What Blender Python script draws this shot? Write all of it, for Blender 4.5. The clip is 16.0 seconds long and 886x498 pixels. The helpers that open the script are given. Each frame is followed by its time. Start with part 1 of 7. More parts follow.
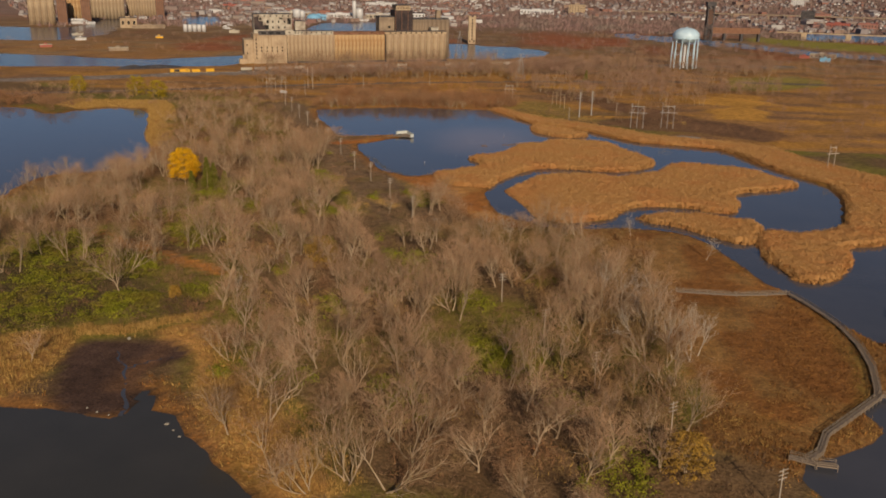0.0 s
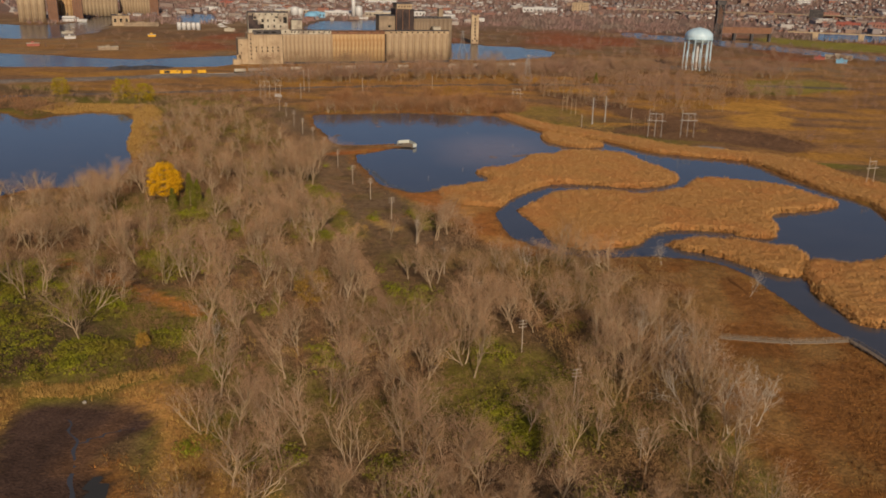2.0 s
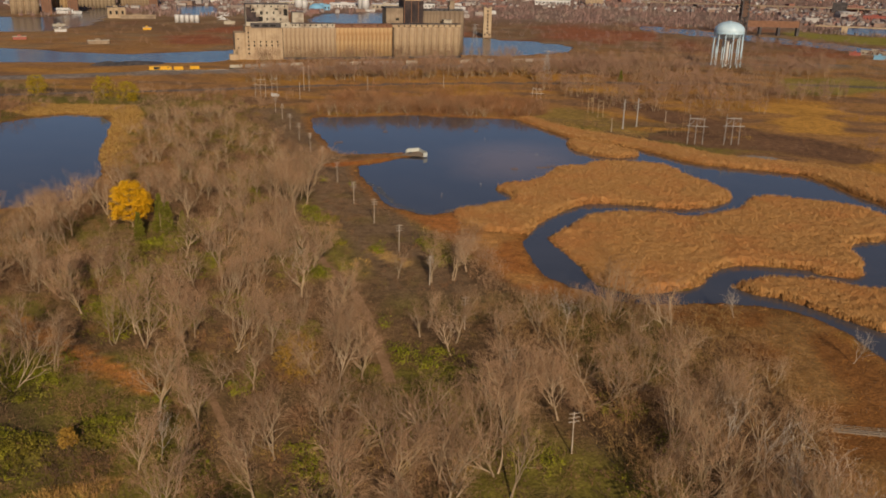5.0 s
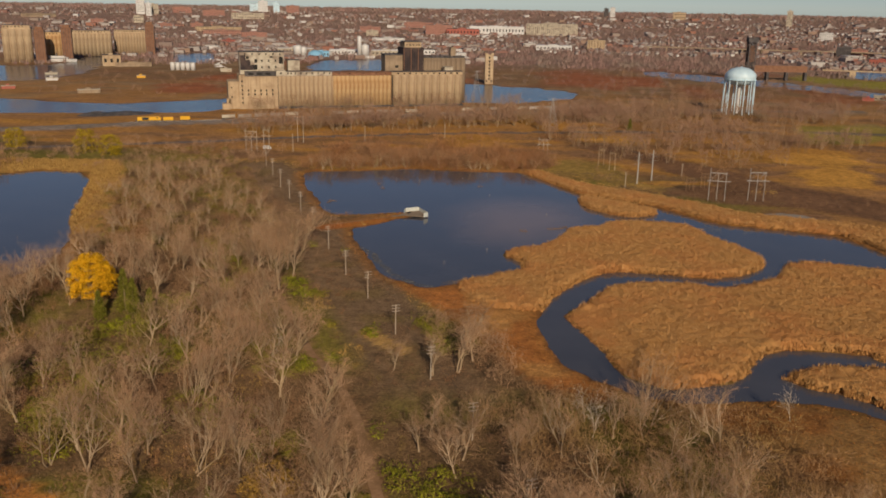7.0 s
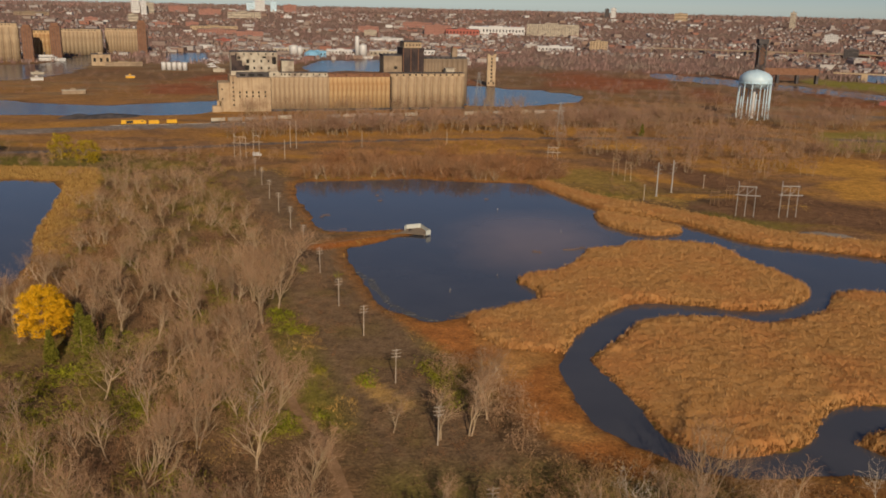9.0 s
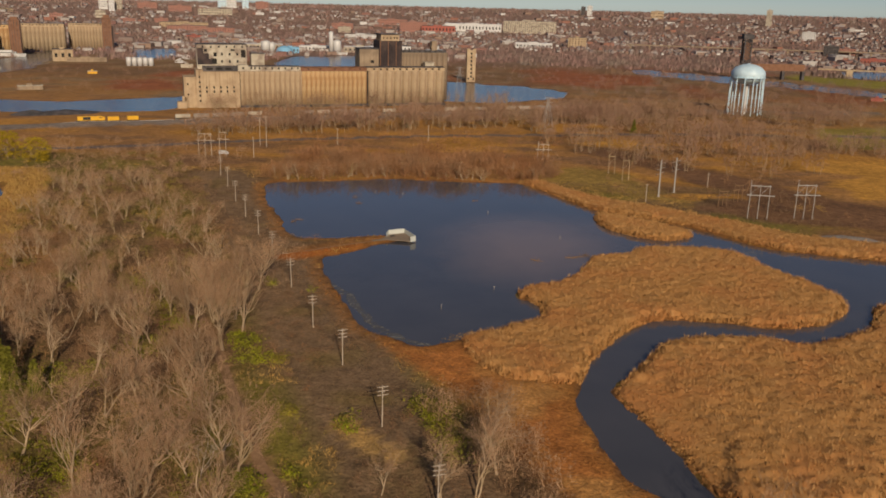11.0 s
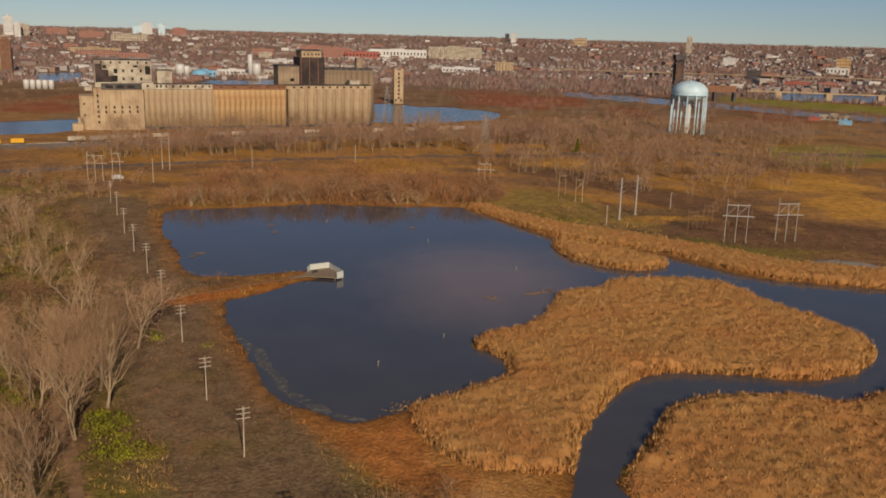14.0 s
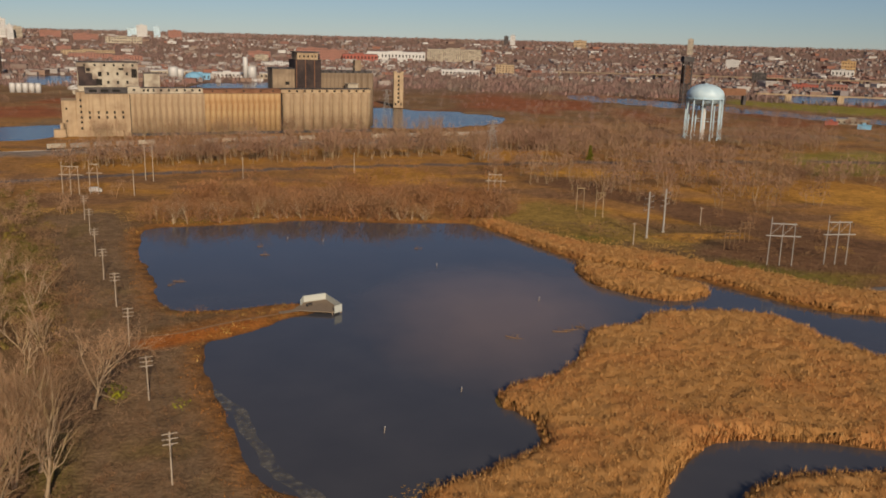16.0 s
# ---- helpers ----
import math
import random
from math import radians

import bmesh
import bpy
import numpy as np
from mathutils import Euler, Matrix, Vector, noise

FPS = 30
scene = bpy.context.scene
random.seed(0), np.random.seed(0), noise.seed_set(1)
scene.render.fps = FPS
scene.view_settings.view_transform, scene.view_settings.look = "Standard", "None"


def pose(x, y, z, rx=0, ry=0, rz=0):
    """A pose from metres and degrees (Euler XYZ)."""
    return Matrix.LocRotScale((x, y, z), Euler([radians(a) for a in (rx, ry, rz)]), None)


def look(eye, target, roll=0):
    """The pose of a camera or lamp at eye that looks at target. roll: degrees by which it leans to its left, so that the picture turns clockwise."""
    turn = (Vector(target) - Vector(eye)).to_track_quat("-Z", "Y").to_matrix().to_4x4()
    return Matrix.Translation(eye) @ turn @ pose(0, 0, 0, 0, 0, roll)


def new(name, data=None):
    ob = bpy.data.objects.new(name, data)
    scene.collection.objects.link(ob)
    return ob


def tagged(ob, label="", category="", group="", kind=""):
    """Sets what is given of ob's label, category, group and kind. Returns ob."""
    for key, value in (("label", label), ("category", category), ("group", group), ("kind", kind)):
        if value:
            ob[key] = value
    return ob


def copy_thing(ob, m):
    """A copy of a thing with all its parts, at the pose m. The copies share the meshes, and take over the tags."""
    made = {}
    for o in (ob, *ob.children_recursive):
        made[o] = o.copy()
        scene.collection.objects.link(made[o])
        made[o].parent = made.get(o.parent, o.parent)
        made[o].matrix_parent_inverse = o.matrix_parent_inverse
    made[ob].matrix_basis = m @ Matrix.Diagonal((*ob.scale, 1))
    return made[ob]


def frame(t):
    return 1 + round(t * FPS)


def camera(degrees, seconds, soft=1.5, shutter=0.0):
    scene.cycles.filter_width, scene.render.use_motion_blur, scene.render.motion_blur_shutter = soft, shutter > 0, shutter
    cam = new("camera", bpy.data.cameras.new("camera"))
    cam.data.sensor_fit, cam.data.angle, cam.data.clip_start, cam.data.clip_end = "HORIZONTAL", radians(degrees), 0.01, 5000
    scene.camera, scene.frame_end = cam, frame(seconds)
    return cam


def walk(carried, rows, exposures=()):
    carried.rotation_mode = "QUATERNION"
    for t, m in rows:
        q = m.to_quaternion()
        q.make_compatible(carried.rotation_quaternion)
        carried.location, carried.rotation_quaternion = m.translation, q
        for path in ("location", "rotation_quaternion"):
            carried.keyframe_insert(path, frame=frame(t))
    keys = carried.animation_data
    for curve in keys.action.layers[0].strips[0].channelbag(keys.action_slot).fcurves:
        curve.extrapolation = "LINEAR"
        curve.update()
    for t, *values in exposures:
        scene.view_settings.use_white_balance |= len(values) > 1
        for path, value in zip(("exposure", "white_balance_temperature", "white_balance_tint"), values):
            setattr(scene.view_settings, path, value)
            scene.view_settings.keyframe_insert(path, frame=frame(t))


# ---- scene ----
cam = camera(54.0, 16.0, soft=1.8)
walk(cam, [
    (0, look((94.81, -640.06, 121.87), (84.23, -545.53, 91.00), 1.06)),
    (0.5, look((92.52, -628.35, 122.49), (81.99, -533.85, 91.50), 1.16)),
    (1, look((90.12, -616.60, 123.07), (79.61, -522.16, 91.93), 1.10)),
    (1.5, look((87.65, -604.90, 123.16), (77.19, -510.48, 91.94), 1.17)),
    (2, look((85.28, -593.32, 121.82), (74.84, -498.88, 90.64), 1.22)),
    (2.5, look((83.19, -581.83, 118.66), (71.89, -487.56, 87.25), 1.20)),
    (3, look((81.05, -569.83, 116.60), (69.76, -475.63, 85.00), 1.21)),
    (3.5, look((78.83, -557.57, 116.19), (67.60, -463.37, 84.57), 1.26)),
    (4, look((76.57, -545.39, 116.29), (65.40, -451.22, 84.56), 1.32)),
    (4.5, look((74.38, -533.19, 116.52), (63.21, -439.05, 84.69), 1.30)),
    (5, look((72.42, -521.10, 116.96), (61.24, -426.99, 85.04), 1.29)),
    (5.2, look((71.67, -516.26, 117.20), (60.39, -421.30, 87.97), 1.29)),
    (7.5, look((64.35, -463.38, 116.39), (52.75, -367.87, 89.13), 0.99)),
    (8, look((62.18, -451.85, 116.08), (50.65, -356.34, 88.78), 1.03)),
    (8.5, look((59.64, -440.32, 115.40), (48.21, -344.78, 88.15), 1.19)),
    (11, look((46.25, -384.04, 105.54), (37.78, -288.20, 78.29), 1.39)),
    (11.5, look((44.41, -373.01, 101.19), (41.37, -276.05, 76.89), 1.44)),
    (12, look((42.79, -362.07, 96.02), (41.59, -264.97, 72.12), 1.42)),
    (12.5, look((41.53, -351.04, 91.80), (41.09, -253.95, 67.86), 1.51)),
    (13, look((40.45, -339.46, 90.49), (40.07, -242.38, 66.50), 1.53)),
    (13.5, look((39.30, -328.15, 90.07), (38.95, -231.05, 66.18), 1.47)),
    (14, look((37.97, -317.30, 89.62), (37.70, -220.19, 65.74), 1.50)),
    (14.5, look((36.52, -306.53, 89.17), (36.34, -209.40, 65.39), 1.49)),
    (15, look((35.10, -295.89, 88.53), (34.99, -198.73, 64.86), 1.53)),
    (15.5, look((33.66, -285.11, 88.18), (33.64, -187.94, 64.58), 1.56)),
    (16, look((32.46, -274.15, 88.00), (32.46, -176.97, 64.40), 1.46)),
], exposures=[(0.0, 0.45)])

# ---- light ----
SUN_EL = radians(25.0)
SUN_AZ = math.atan2(0.30, -0.954)
TO_SUN = Vector((math.sin(SUN_AZ) * math.cos(SUN_EL), math.cos(SUN_AZ) * math.cos(SUN_EL), math.sin(SUN_EL)))
world = bpy.data.worlds.new("sky")
scene.world = world
world.use_nodes = True
wn = world.node_tree
sky = wn.nodes.new("ShaderNodeTexSky")
sky.sky_type = "NISHITA"
sky.sun_disc = False
sky.sun_elevation = SUN_EL
sky.sun_rotation = SUN_AZ
sky.altitude = 180
sky.air_density = 0.8
sky.dust_density = 0.0
sky.ozone_density = 5.0
wn.nodes["Background"].inputs["Strength"].default_value = 0.046
haze = wn.nodes.new("ShaderNodeMixRGB")
haze.blend_type = "MULTIPLY"
haze.inputs[0].default_value = 1.0
haze.inputs[2].default_value = (0.79, 0.80, 0.83, 1)
calm = wn.nodes.new("ShaderNodeHueSaturation")
calm.inputs["Saturation"].default_value = 0.85
wn.links.new(sky.outputs[0], calm.inputs["Color"])
wn.links.new(calm.outputs[0], haze.inputs[1])
wn.links.new(haze.outputs[0], wn.nodes["Background"].inputs["Color"])
sun_data = bpy.data.lights.new("sun", "SUN")
sun_data.energy = 3.1
sun_data.angle = radians(0.6)
sun_data.color = (1.0, 0.85, 0.66)
sun = new("sun", sun_data)
sun.matrix_world = look(TO_SUN * 500, (0, 0, 0))


# ---- materials ----
def surface(name, a, b, size=1.0, rough=0.9, bump=0.0, stain=None, stain_size=12.0, metal=0.0, island=0.0, per_object=0.0, spec=0.2, streak=None):
    """A node material: two tones in fine noise, a third in broad stains, variation by piece or by object, fine relief."""
    m = bpy.data.materials.new(name)
    m.use_nodes = True
    nt = m.node_tree
    p = nt.nodes["Principled BSDF"]
    tc = nt.nodes.new("ShaderNodeTexCoord")
    n1 = nt.nodes.new("ShaderNodeTexNoise")
    n1.inputs["Scale"].default_value = 1.0 / size
    n1.inputs["Detail"].default_value = 5
    nt.links.new(tc.outputs["Object"], n1.inputs["Vector"])
    r1 = nt.nodes.new("ShaderNodeMapRange")
    r1.inputs["From Min"].default_value, r1.inputs["From Max"].default_value = 0.32, 0.68
    nt.links.new(n1.outputs["Fac"], r1.inputs["Value"])
    mix = nt.nodes.new("ShaderNodeMixRGB")
    mix.inputs[1].default_value, mix.inputs[2].default_value = (*a, 1), (*b, 1)
    nt.links.new(r1.outputs[0], mix.inputs[0])
    colour = mix.outputs[0]
    if stain:
        n2 = nt.nodes.new("ShaderNodeTexNoise")
        n2.inputs["Scale"].default_value = 1.0 / stain_size
        n2.inputs["Detail"].default_value = 4
        nt.links.new(tc.outputs["Object"], n2.inputs["Vector"])
        r2 = nt.nodes.new("ShaderNodeMapRange")
        r2.inputs["From Min"].default_value, r2.inputs["From Max"].default_value = 0.45, 0.65
        nt.links.new(n2.outputs["Fac"], r2.inputs["Value"])
        m2 = nt.nodes.new("ShaderNodeMixRGB")
        m2.inputs[2].default_value = (*stain, 1)
        nt.links.new(r2.outputs[0], m2.inputs[0])
        nt.links.new(colour, m2.inputs[1])
        colour = m2.outputs[0]
    if streak:
        mp = nt.nodes.new("ShaderNodeMapping")
        mp.inputs["Scale"].default_value = (0.55, 0.55, 0.03)
        nt.links.new(tc.outputs["Object"], mp.inputs["Vector"])
        n3 = nt.nodes.new("ShaderNodeTexNoise")
        n3.inputs["Scale"].default_value = 1.0
        n3.inputs["Detail"].default_value = 6
        nt.links.new(mp.outputs[0], n3.inputs["Vector"])
        r3 = nt.nodes.new("ShaderNodeMapRange")
        r3.inputs["From Min"].default_value, r3.inputs["From Max"].default_value = 0.5, 0.78
        nt.links.new(n3.outputs["Fac"], r3.inputs["Value"])
        m3 = nt.nodes.new("ShaderNodeMixRGB")
        m3.inputs[2].default_value = (*streak, 1)
        nt.links.new(r3.outputs[0], m3.inputs[0])
        nt.links.new(colour, m3.inputs[1])
        colour = m3.outputs[0]
    for amount, kind, socket in ((island, "ShaderNodeNewGeometry", "Random Per Island"), (per_object, "ShaderNodeObjectInfo", "Random")):
        if amount:
            g = nt.nodes.new(kind)
            mr = nt.nodes.new("ShaderNodeMapRange")
            mr.inputs["To Min"].default_value, mr.inputs["To Max"].default_value = 1 - amount, 1 + amount
            nt.links.new(g.outputs[socket], mr.inputs["Value"])
            hsv = nt.nodes.new("ShaderNodeHueSaturation")
            nt.links.new(mr.outputs[0], hsv.inputs["Value"])
            nt.links.new(colour, hsv.inputs["Color"])
            colour = hsv.outputs[0]
    nt.links.new(colour, p.inputs["Base Color"])
    p.inputs["Roughness"].default_value = rough
    p.inputs["Metallic"].default_value = metal
    p.inputs["Specular IOR Level"].default_value = spec
    if bump:
        bn = nt.nodes.new("ShaderNodeBump")
        bn.inputs["Strength"].default_value = bump
        bn.inputs["Distance"].default_value = size * 0.3
        nt.links.new(n1.outputs["Fac"], bn.inputs["Height"])
        nt.links.new(bn.outputs[0], p.inputs["Normal"])
    return m


def piece_paint(name, colours, rough=0.8):
    """One paint out of a list for each loose piece of a mesh."""
    m = surface(name, (0.5, 0.5, 0.5), (0.5, 0.5, 0.5), rough=rough)
    nt = m.node_tree
    g = nt.nodes.new("ShaderNodeNewGeometry")
    ramp = nt.nodes.new("ShaderNodeValToRGB")
    ramp.color_ramp.interpolation = "CONSTANT"
    els = ramp.color_ramp.elements
    while len(els) < len(colours):
        els.new(0.5)
    for i, c in enumerate(colours):
        els[i].position = i / len(colours)
        els[i].color = (*c, 1)
    nt.links.new(g.outputs["Random Per Island"], ramp.inputs[0])
    nt.links.new(ramp.outputs[0], nt.nodes["Principled BSDF"].inputs["Base Color"])
    return m


def ground_material():
    """Soil, litter and grass; the cover's tone comes from the sheet, the grain and tufts from noise."""
    m = surface("ground_cover", (0.5, 0.5, 0.5), (0.5, 0.5, 0.5), rough=0.95, spec=0.1)
    nt = m.node_tree
    p = nt.nodes["Principled BSDF"]
    at = nt.nodes.new("ShaderNodeAttribute")
    at.attribute_name = "cover"
    tc = nt.nodes.new("ShaderNodeTexCoord")
    last = at.outputs["Color"]
    heights = []
    for scale, lo, hi in ((1.1, 0.68, 1.32), (0.22, 0.75, 1.25), (0.03, 0.82, 1.18)):
        n = nt.nodes.new("ShaderNodeTexNoise")
        n.inputs["Scale"].default_value = scale
        n.inputs["Detail"].default_value = 5
        nt.links.new(tc.outputs["Object"], n.inputs["Vector"])
        mr = nt.nodes.new("ShaderNodeMapRange")
        mr.inputs["From Min"].default_value, mr.inputs["From Max"].default_value = 0.3, 0.7
        mr.inputs["To Min"].default_value, mr.inputs["To Max"].default_value = lo, hi
        nt.links.new(n.outputs["Fac"], mr.inputs["Value"])
        hsv = nt.nodes.new("ShaderNodeHueSaturation")
        nt.links.new(mr.outputs[0], hsv.inputs["Value"])
        nt.links.new(last, hsv.inputs["Color"])
        last = hsv.outputs[0]
        heights.append(n)
    nt.links.new(last, p.inputs["Base Color"])
    bn = nt.nodes.new("ShaderNodeBump")
    bn.inputs["Strength"].default_value = 0.8
    bn.inputs["Distance"].default_value = 0.5
    nt.links.new(heights[0].outputs["Fac"], bn.inputs["Height"])
    nt.links.new(bn.outputs[0], p.inputs["Normal"])
    return m


def water_material(name, ripple, rough, deep=(0.062, 0.061, 0.068), shoal=(0.074, 0.071, 0.077)):
    """Dark pond water with small ripples; a cloud of silt hangs in the marsh pond."""
    m = surface(name, deep, shoal, size=20, rough=rough, spec=0.5)
    nt = m.node_tree
    p = nt.nodes["Principled BSDF"]
    p.inputs["IOR"].default_value = 1.33
    tc = nt.nodes.new("ShaderNodeTexCoord")
    # silt
    mp = nt.nodes.new("ShaderNodeMapping")
    mp.inputs["Location"].default_value = (-54 / 52, -2 / 72, 0)
    mp.inputs["Scale"].default_value = (1 / 52, 1 / 72, 1)
    nt.links.new(tc.outputs["Object"], mp.inputs["Vector"])
    wob = nt.nodes.new("ShaderNodeTexNoise")
    wob.inputs["Scale"].default_value = 2.0
    wob.inputs["Detail"].default_value = 3
    nt.links.new(mp.outputs[0], wob.inputs["Vector"])
    add = nt.nodes.new("ShaderNodeMixRGB")
    add.blend_type = "ADD"
    add.inputs[0].default_value = 0.55
    nt.links.new(mp.outputs[0], add.inputs[1])
    nt.links.new(wob.outputs["Color"], add.inputs[2])
    sub = nt.nodes.new("ShaderNodeVectorMath")
    sub.operation = "SUBTRACT"
    sub.inputs[1].default_value = (0.27, 0.27, 0.27)
    nt.links.new(add.outputs[0], sub.inputs[0])
    ln = nt.nodes.new("ShaderNodeVectorMath")
    ln.operation = "LENGTH"
    nt.links.new(sub.outputs[0], ln.inputs[0])
    mr = nt.nodes.new("ShaderNodeMapRange")
    mr.inputs["From Min"].default_value, mr.inputs["From Max"].default_value = 0.25, 1.0
    mr.inputs["To Min"].default_value, mr.inputs["To Max"].default_value = 1.0, 0.0
    nt.links.new(ln.outputs["Value"], mr.inputs["Value"])
    mix = nt.nodes.new("ShaderNodeMixRGB")
    mix.inputs[2].default_value = (0.185, 0.135, 0.115, 1)
    nt.links.new(mr.outputs[0], mix.inputs[0])
    nt.links.new(p.inputs["Base Color"].links[0].from_socket, mix.inputs[1])
    nt.links.new(mix.outputs[0], p.inputs["Base Color"])
    # ripples
    n = nt.nodes.new("ShaderNodeTexNoise")
    n.inputs["Scale"].default_value = 0.7
    n.inputs["Detail"].default_value = 4
    nt.links.new(tc.outputs["Object"], n.inputs["Vector"])
    bn = nt.nodes.new("ShaderNodeBump")
    bn.inputs["Strength"].default_value = ripple
    bn.inputs["Distance"].default_value = 0.25
    nt.links.new(n.outputs["Fac"], bn.inputs["Height"])
    nt.links.new(bn.outputs[0], p.inputs["Normal"])
    return m


GROUND = ground_material()
WATER = water_material("pond_water", 0.07, 0.07)
TANNIN = water_material("brown_pond_water", 0.16, 0.10, (0.046, 0.042, 0.035), (0.056, 0.050, 0.041))
RIVER = water_material("river_water", 0.6, 0.15, (0.03, 0.042, 0.06), (0.04, 0.05, 0.068))
SEDGE = surface("brown_sedge", (0.235, 0.108, 0.034), (0.32, 0.155, 0.048), size=5.0, stain=(0.20, 0.085, 0.028), stain_size=14, island=0.12, rough=0.95, spec=0.05)
REED = surface("dry_reed", (0.40, 0.195, 0.062), (0.48, 0.25, 0.088), size=3.0, stain=(0.46, 0.205, 0.068), stain_size=25, island=0.06, rough=0.95, spec=0.05)
PLUME = surface("reed_plume", (0.48, 0.26, 0.09), (0.56, 0.32, 0.13), size=3.0, island=0.08, rough=0.95, spec=0.05)
BRUSH = surface("brown_brush", (0.165, 0.095, 0.050), (0.25, 0.145, 0.078), size=8.0, stain=(0.18, 0.112, 0.062), stain_size=30, island=0.3, rough=0.95, spec=0.05)
RUSTY = surface("rusty_brush", (0.30, 0.11, 0.025), (0.42, 0.18, 0.05), size=6.0, island=0.3, rough=0.95, spec=0.05)
STRAW = surface("straw_grass", (0.40, 0.22, 0.06), (0.50, 0.30, 0.09), size=6.0, island=0.25, rough=0.95, spec=0.05)
SCRUB = surface("olive_brown_scrub", (0.20, 0.118, 0.055), (0.30, 0.175, 0.08), size=7.0, stain=(0.21, 0.155, 0.028), stain_size=18, island=0.25, rough=0.95, spec=0.05)
GREEN = surface("green_leaves", (0.15, 0.147, 0.010), (0.28, 0.255, 0.013), size=5.0, stain=(0.20, 0.15, 0.017), stain_size=17, island=0.25, rough=0.7, spec=0.2)
OCHRE = surface("ochre_leaves", (0.28, 0.155, 0.028), (0.38, 0.21, 0.036), size=2.0, island=0.3, rough=0.8, spec=0.1)
WILLOW = surface("willow_leaves", (0.30, 0.20, 0.012), (0.42, 0.28, 0.018), size=3.0, island=0.25, rough=0.8, spec=0.1)
YELLOW = surface("yellow_leaves", (0.60, 0.29, 0.008), (0.72, 0.39, 0.012), size=2.0, island=0.3, rough=0.8, spec=0.1)
NEEDLE = surface("evergreen_needles", (0.098, 0.092, 0.012), (0.18, 0.158, 0.02), size=1.0, island=0.3, rough=0.8, spec=0.1)
BARK = surface("grey_bark", (0.32, 0.225, 0.135), (0.46, 0.335, 0.215), size=0.8, stain=(0.30, 0.21, 0.095), stain_size=5, per_object=0.2, rough=0.95, spec=0.05)
TWIG = surface("bare_twigs", (0.285, 0.165, 0.088), (0.41, 0.246, 0.138), size=4.0, island=0.2, per_object=0.25, rough=0.95, spec=0.05)
UNDERWOOD = surface("sapling_twigs", (0.205, 0.112, 0.058), (0.31, 0.176, 0.092), size=6.0, stain=(0.26, 0.13, 0.06), stain_size=25, island=0.2, rough=0.95, spec=0.05)
THICKET = surface("tawny_twigs", (0.235, 0.125, 0.055), (0.34, 0.19, 0.088), size=7.0, stain=(0.26, 0.16, 0.06), stain_size=20, island=0.2, rough=0.95, spec=0.05)
RUSSET = surface("russet_twigs", (0.245, 0.112, 0.048), (0.355, 0.172, 0.08), size=9.0, stain=(0.27, 0.15, 0.078), stain_size=25, island=0.25, rough=0.95, spec=0.05)
DARKBRUSH = surface("dark_brown_brush", (0.105, 0.062, 0.036), (0.165, 0.098, 0.055), size=6.0, island=0.25, rough=0.95, spec=0.05)
OLIVE = surface("olive_shrub_leaves", (0.145, 0.115, 0.026), (0.22, 0.165, 0.035), size=6.0, stain=(0.19, 0.125, 0.045), stain_size=16, island=0.25, rough=0.9, spec=0.08)
RIVERWOOD = surface("brown_river_wood", (0.225, 0.128, 0.082), (0.315, 0.185, 0.12), size=30.0, stain=(0.29, 0.175, 0.10), stain_size=70, island=0.2, rough=0.95, spec=0.05)
# mauve-grey tint: distance haze is mixed into the far trees' colour
FAR_TWIG = surface("far_haze_tinted_twigs", (0.235, 0.14, 0.115), (0.315, 0.19, 0.155), size=40.0, stain=(0.24, 0.18, 0.14), stain_size=90, island=0.25, rough=0.95, spec=0.05)
DEADWOOD = surface("bleached_wood", (0.36, 0.285, 0.21), (0.47, 0.385, 0.29), size=0.8, rough=0.9, spec=0.1)
CONCRETE = surface("weathered_concrete", (0.40, 0.285, 0.17), (0.48, 0.355, 0.22), size=5.0, stain=(0.33, 0.23, 0.14), stain_size=14, bump=0.1, per_object=0.05, streak=(0.24, 0.15, 0.085))
CONCRETE_OCHRE = surface("ochre_concrete", (0.46, 0.30, 0.145), (0.54, 0.37, 0.19), size=5.0, stain=(0.39, 0.225, 0.10), stain_size=12, bump=0.1, per_object=0.05, streak=(0.33, 0.15, 0.06))
CONCRETE_DULL = surface("soot_stained_concrete", (0.27, 0.195, 0.125), (0.34, 0.25, 0.165), size=5.0, stain=(0.21, 0.15, 0.10), stain_size=14, bump=0.1, streak=(0.15, 0.10, 0.065))
CONCRETE_PALE = surface("pale_concrete", (0.40, 0.34, 0.25), (0.48, 0.41, 0.31), size=4.0, stain=(0.25, 0.19, 0.14), stain_size=9)
RUST = surface("rusted_steel", (0.16, 0.075, 0.04), (0.24, 0.12, 0.07), size=4.0, rough=0.8)
# near-black colour in place of the shade inside openings and gaps
DARK = surface("interior_shade_dark", (0.020, 0.017, 0.015), (0.03, 0.026, 0.022), size=2.0)
TOWER = surface("black_steel_and_bay_shade", (0.030, 0.022, 0.022), (0.05, 0.036, 0.034), size=3.0, stain=(0.075, 0.05, 0.042), stain_size=8, rough=0.8)
SOOT = surface("dark_steel_cladding", (0.045, 0.04, 0.04), (0.075, 0.065, 0.06), size=3.0, stain=(0.12, 0.10, 0.09), stain_size=7, rough=0.7)
TANK = surface("pale_blue_paint", (0.46, 0.60, 0.66), (0.56, 0.68, 0.72), size=6.0, stain=(0.42, 0.54, 0.60), stain_size=15, rough=0.5, spec=0.4)
POLE = surface("weathered_pole_wood", (0.36, 0.28, 0.20), (0.46, 0.37, 0.28), size=1.0, rough=0.9)
STEEL = surface("galvanised_steel", (0.33, 0.30, 0.26), (0.42, 0.38, 0.34), size=1.5, rough=0.6, metal=0.2)
DECK = surface("grey_deck_wood", (0.215, 0.155, 0.105), (0.30, 0.225, 0.155), size=0.6, island=0.15, rough=0.9)
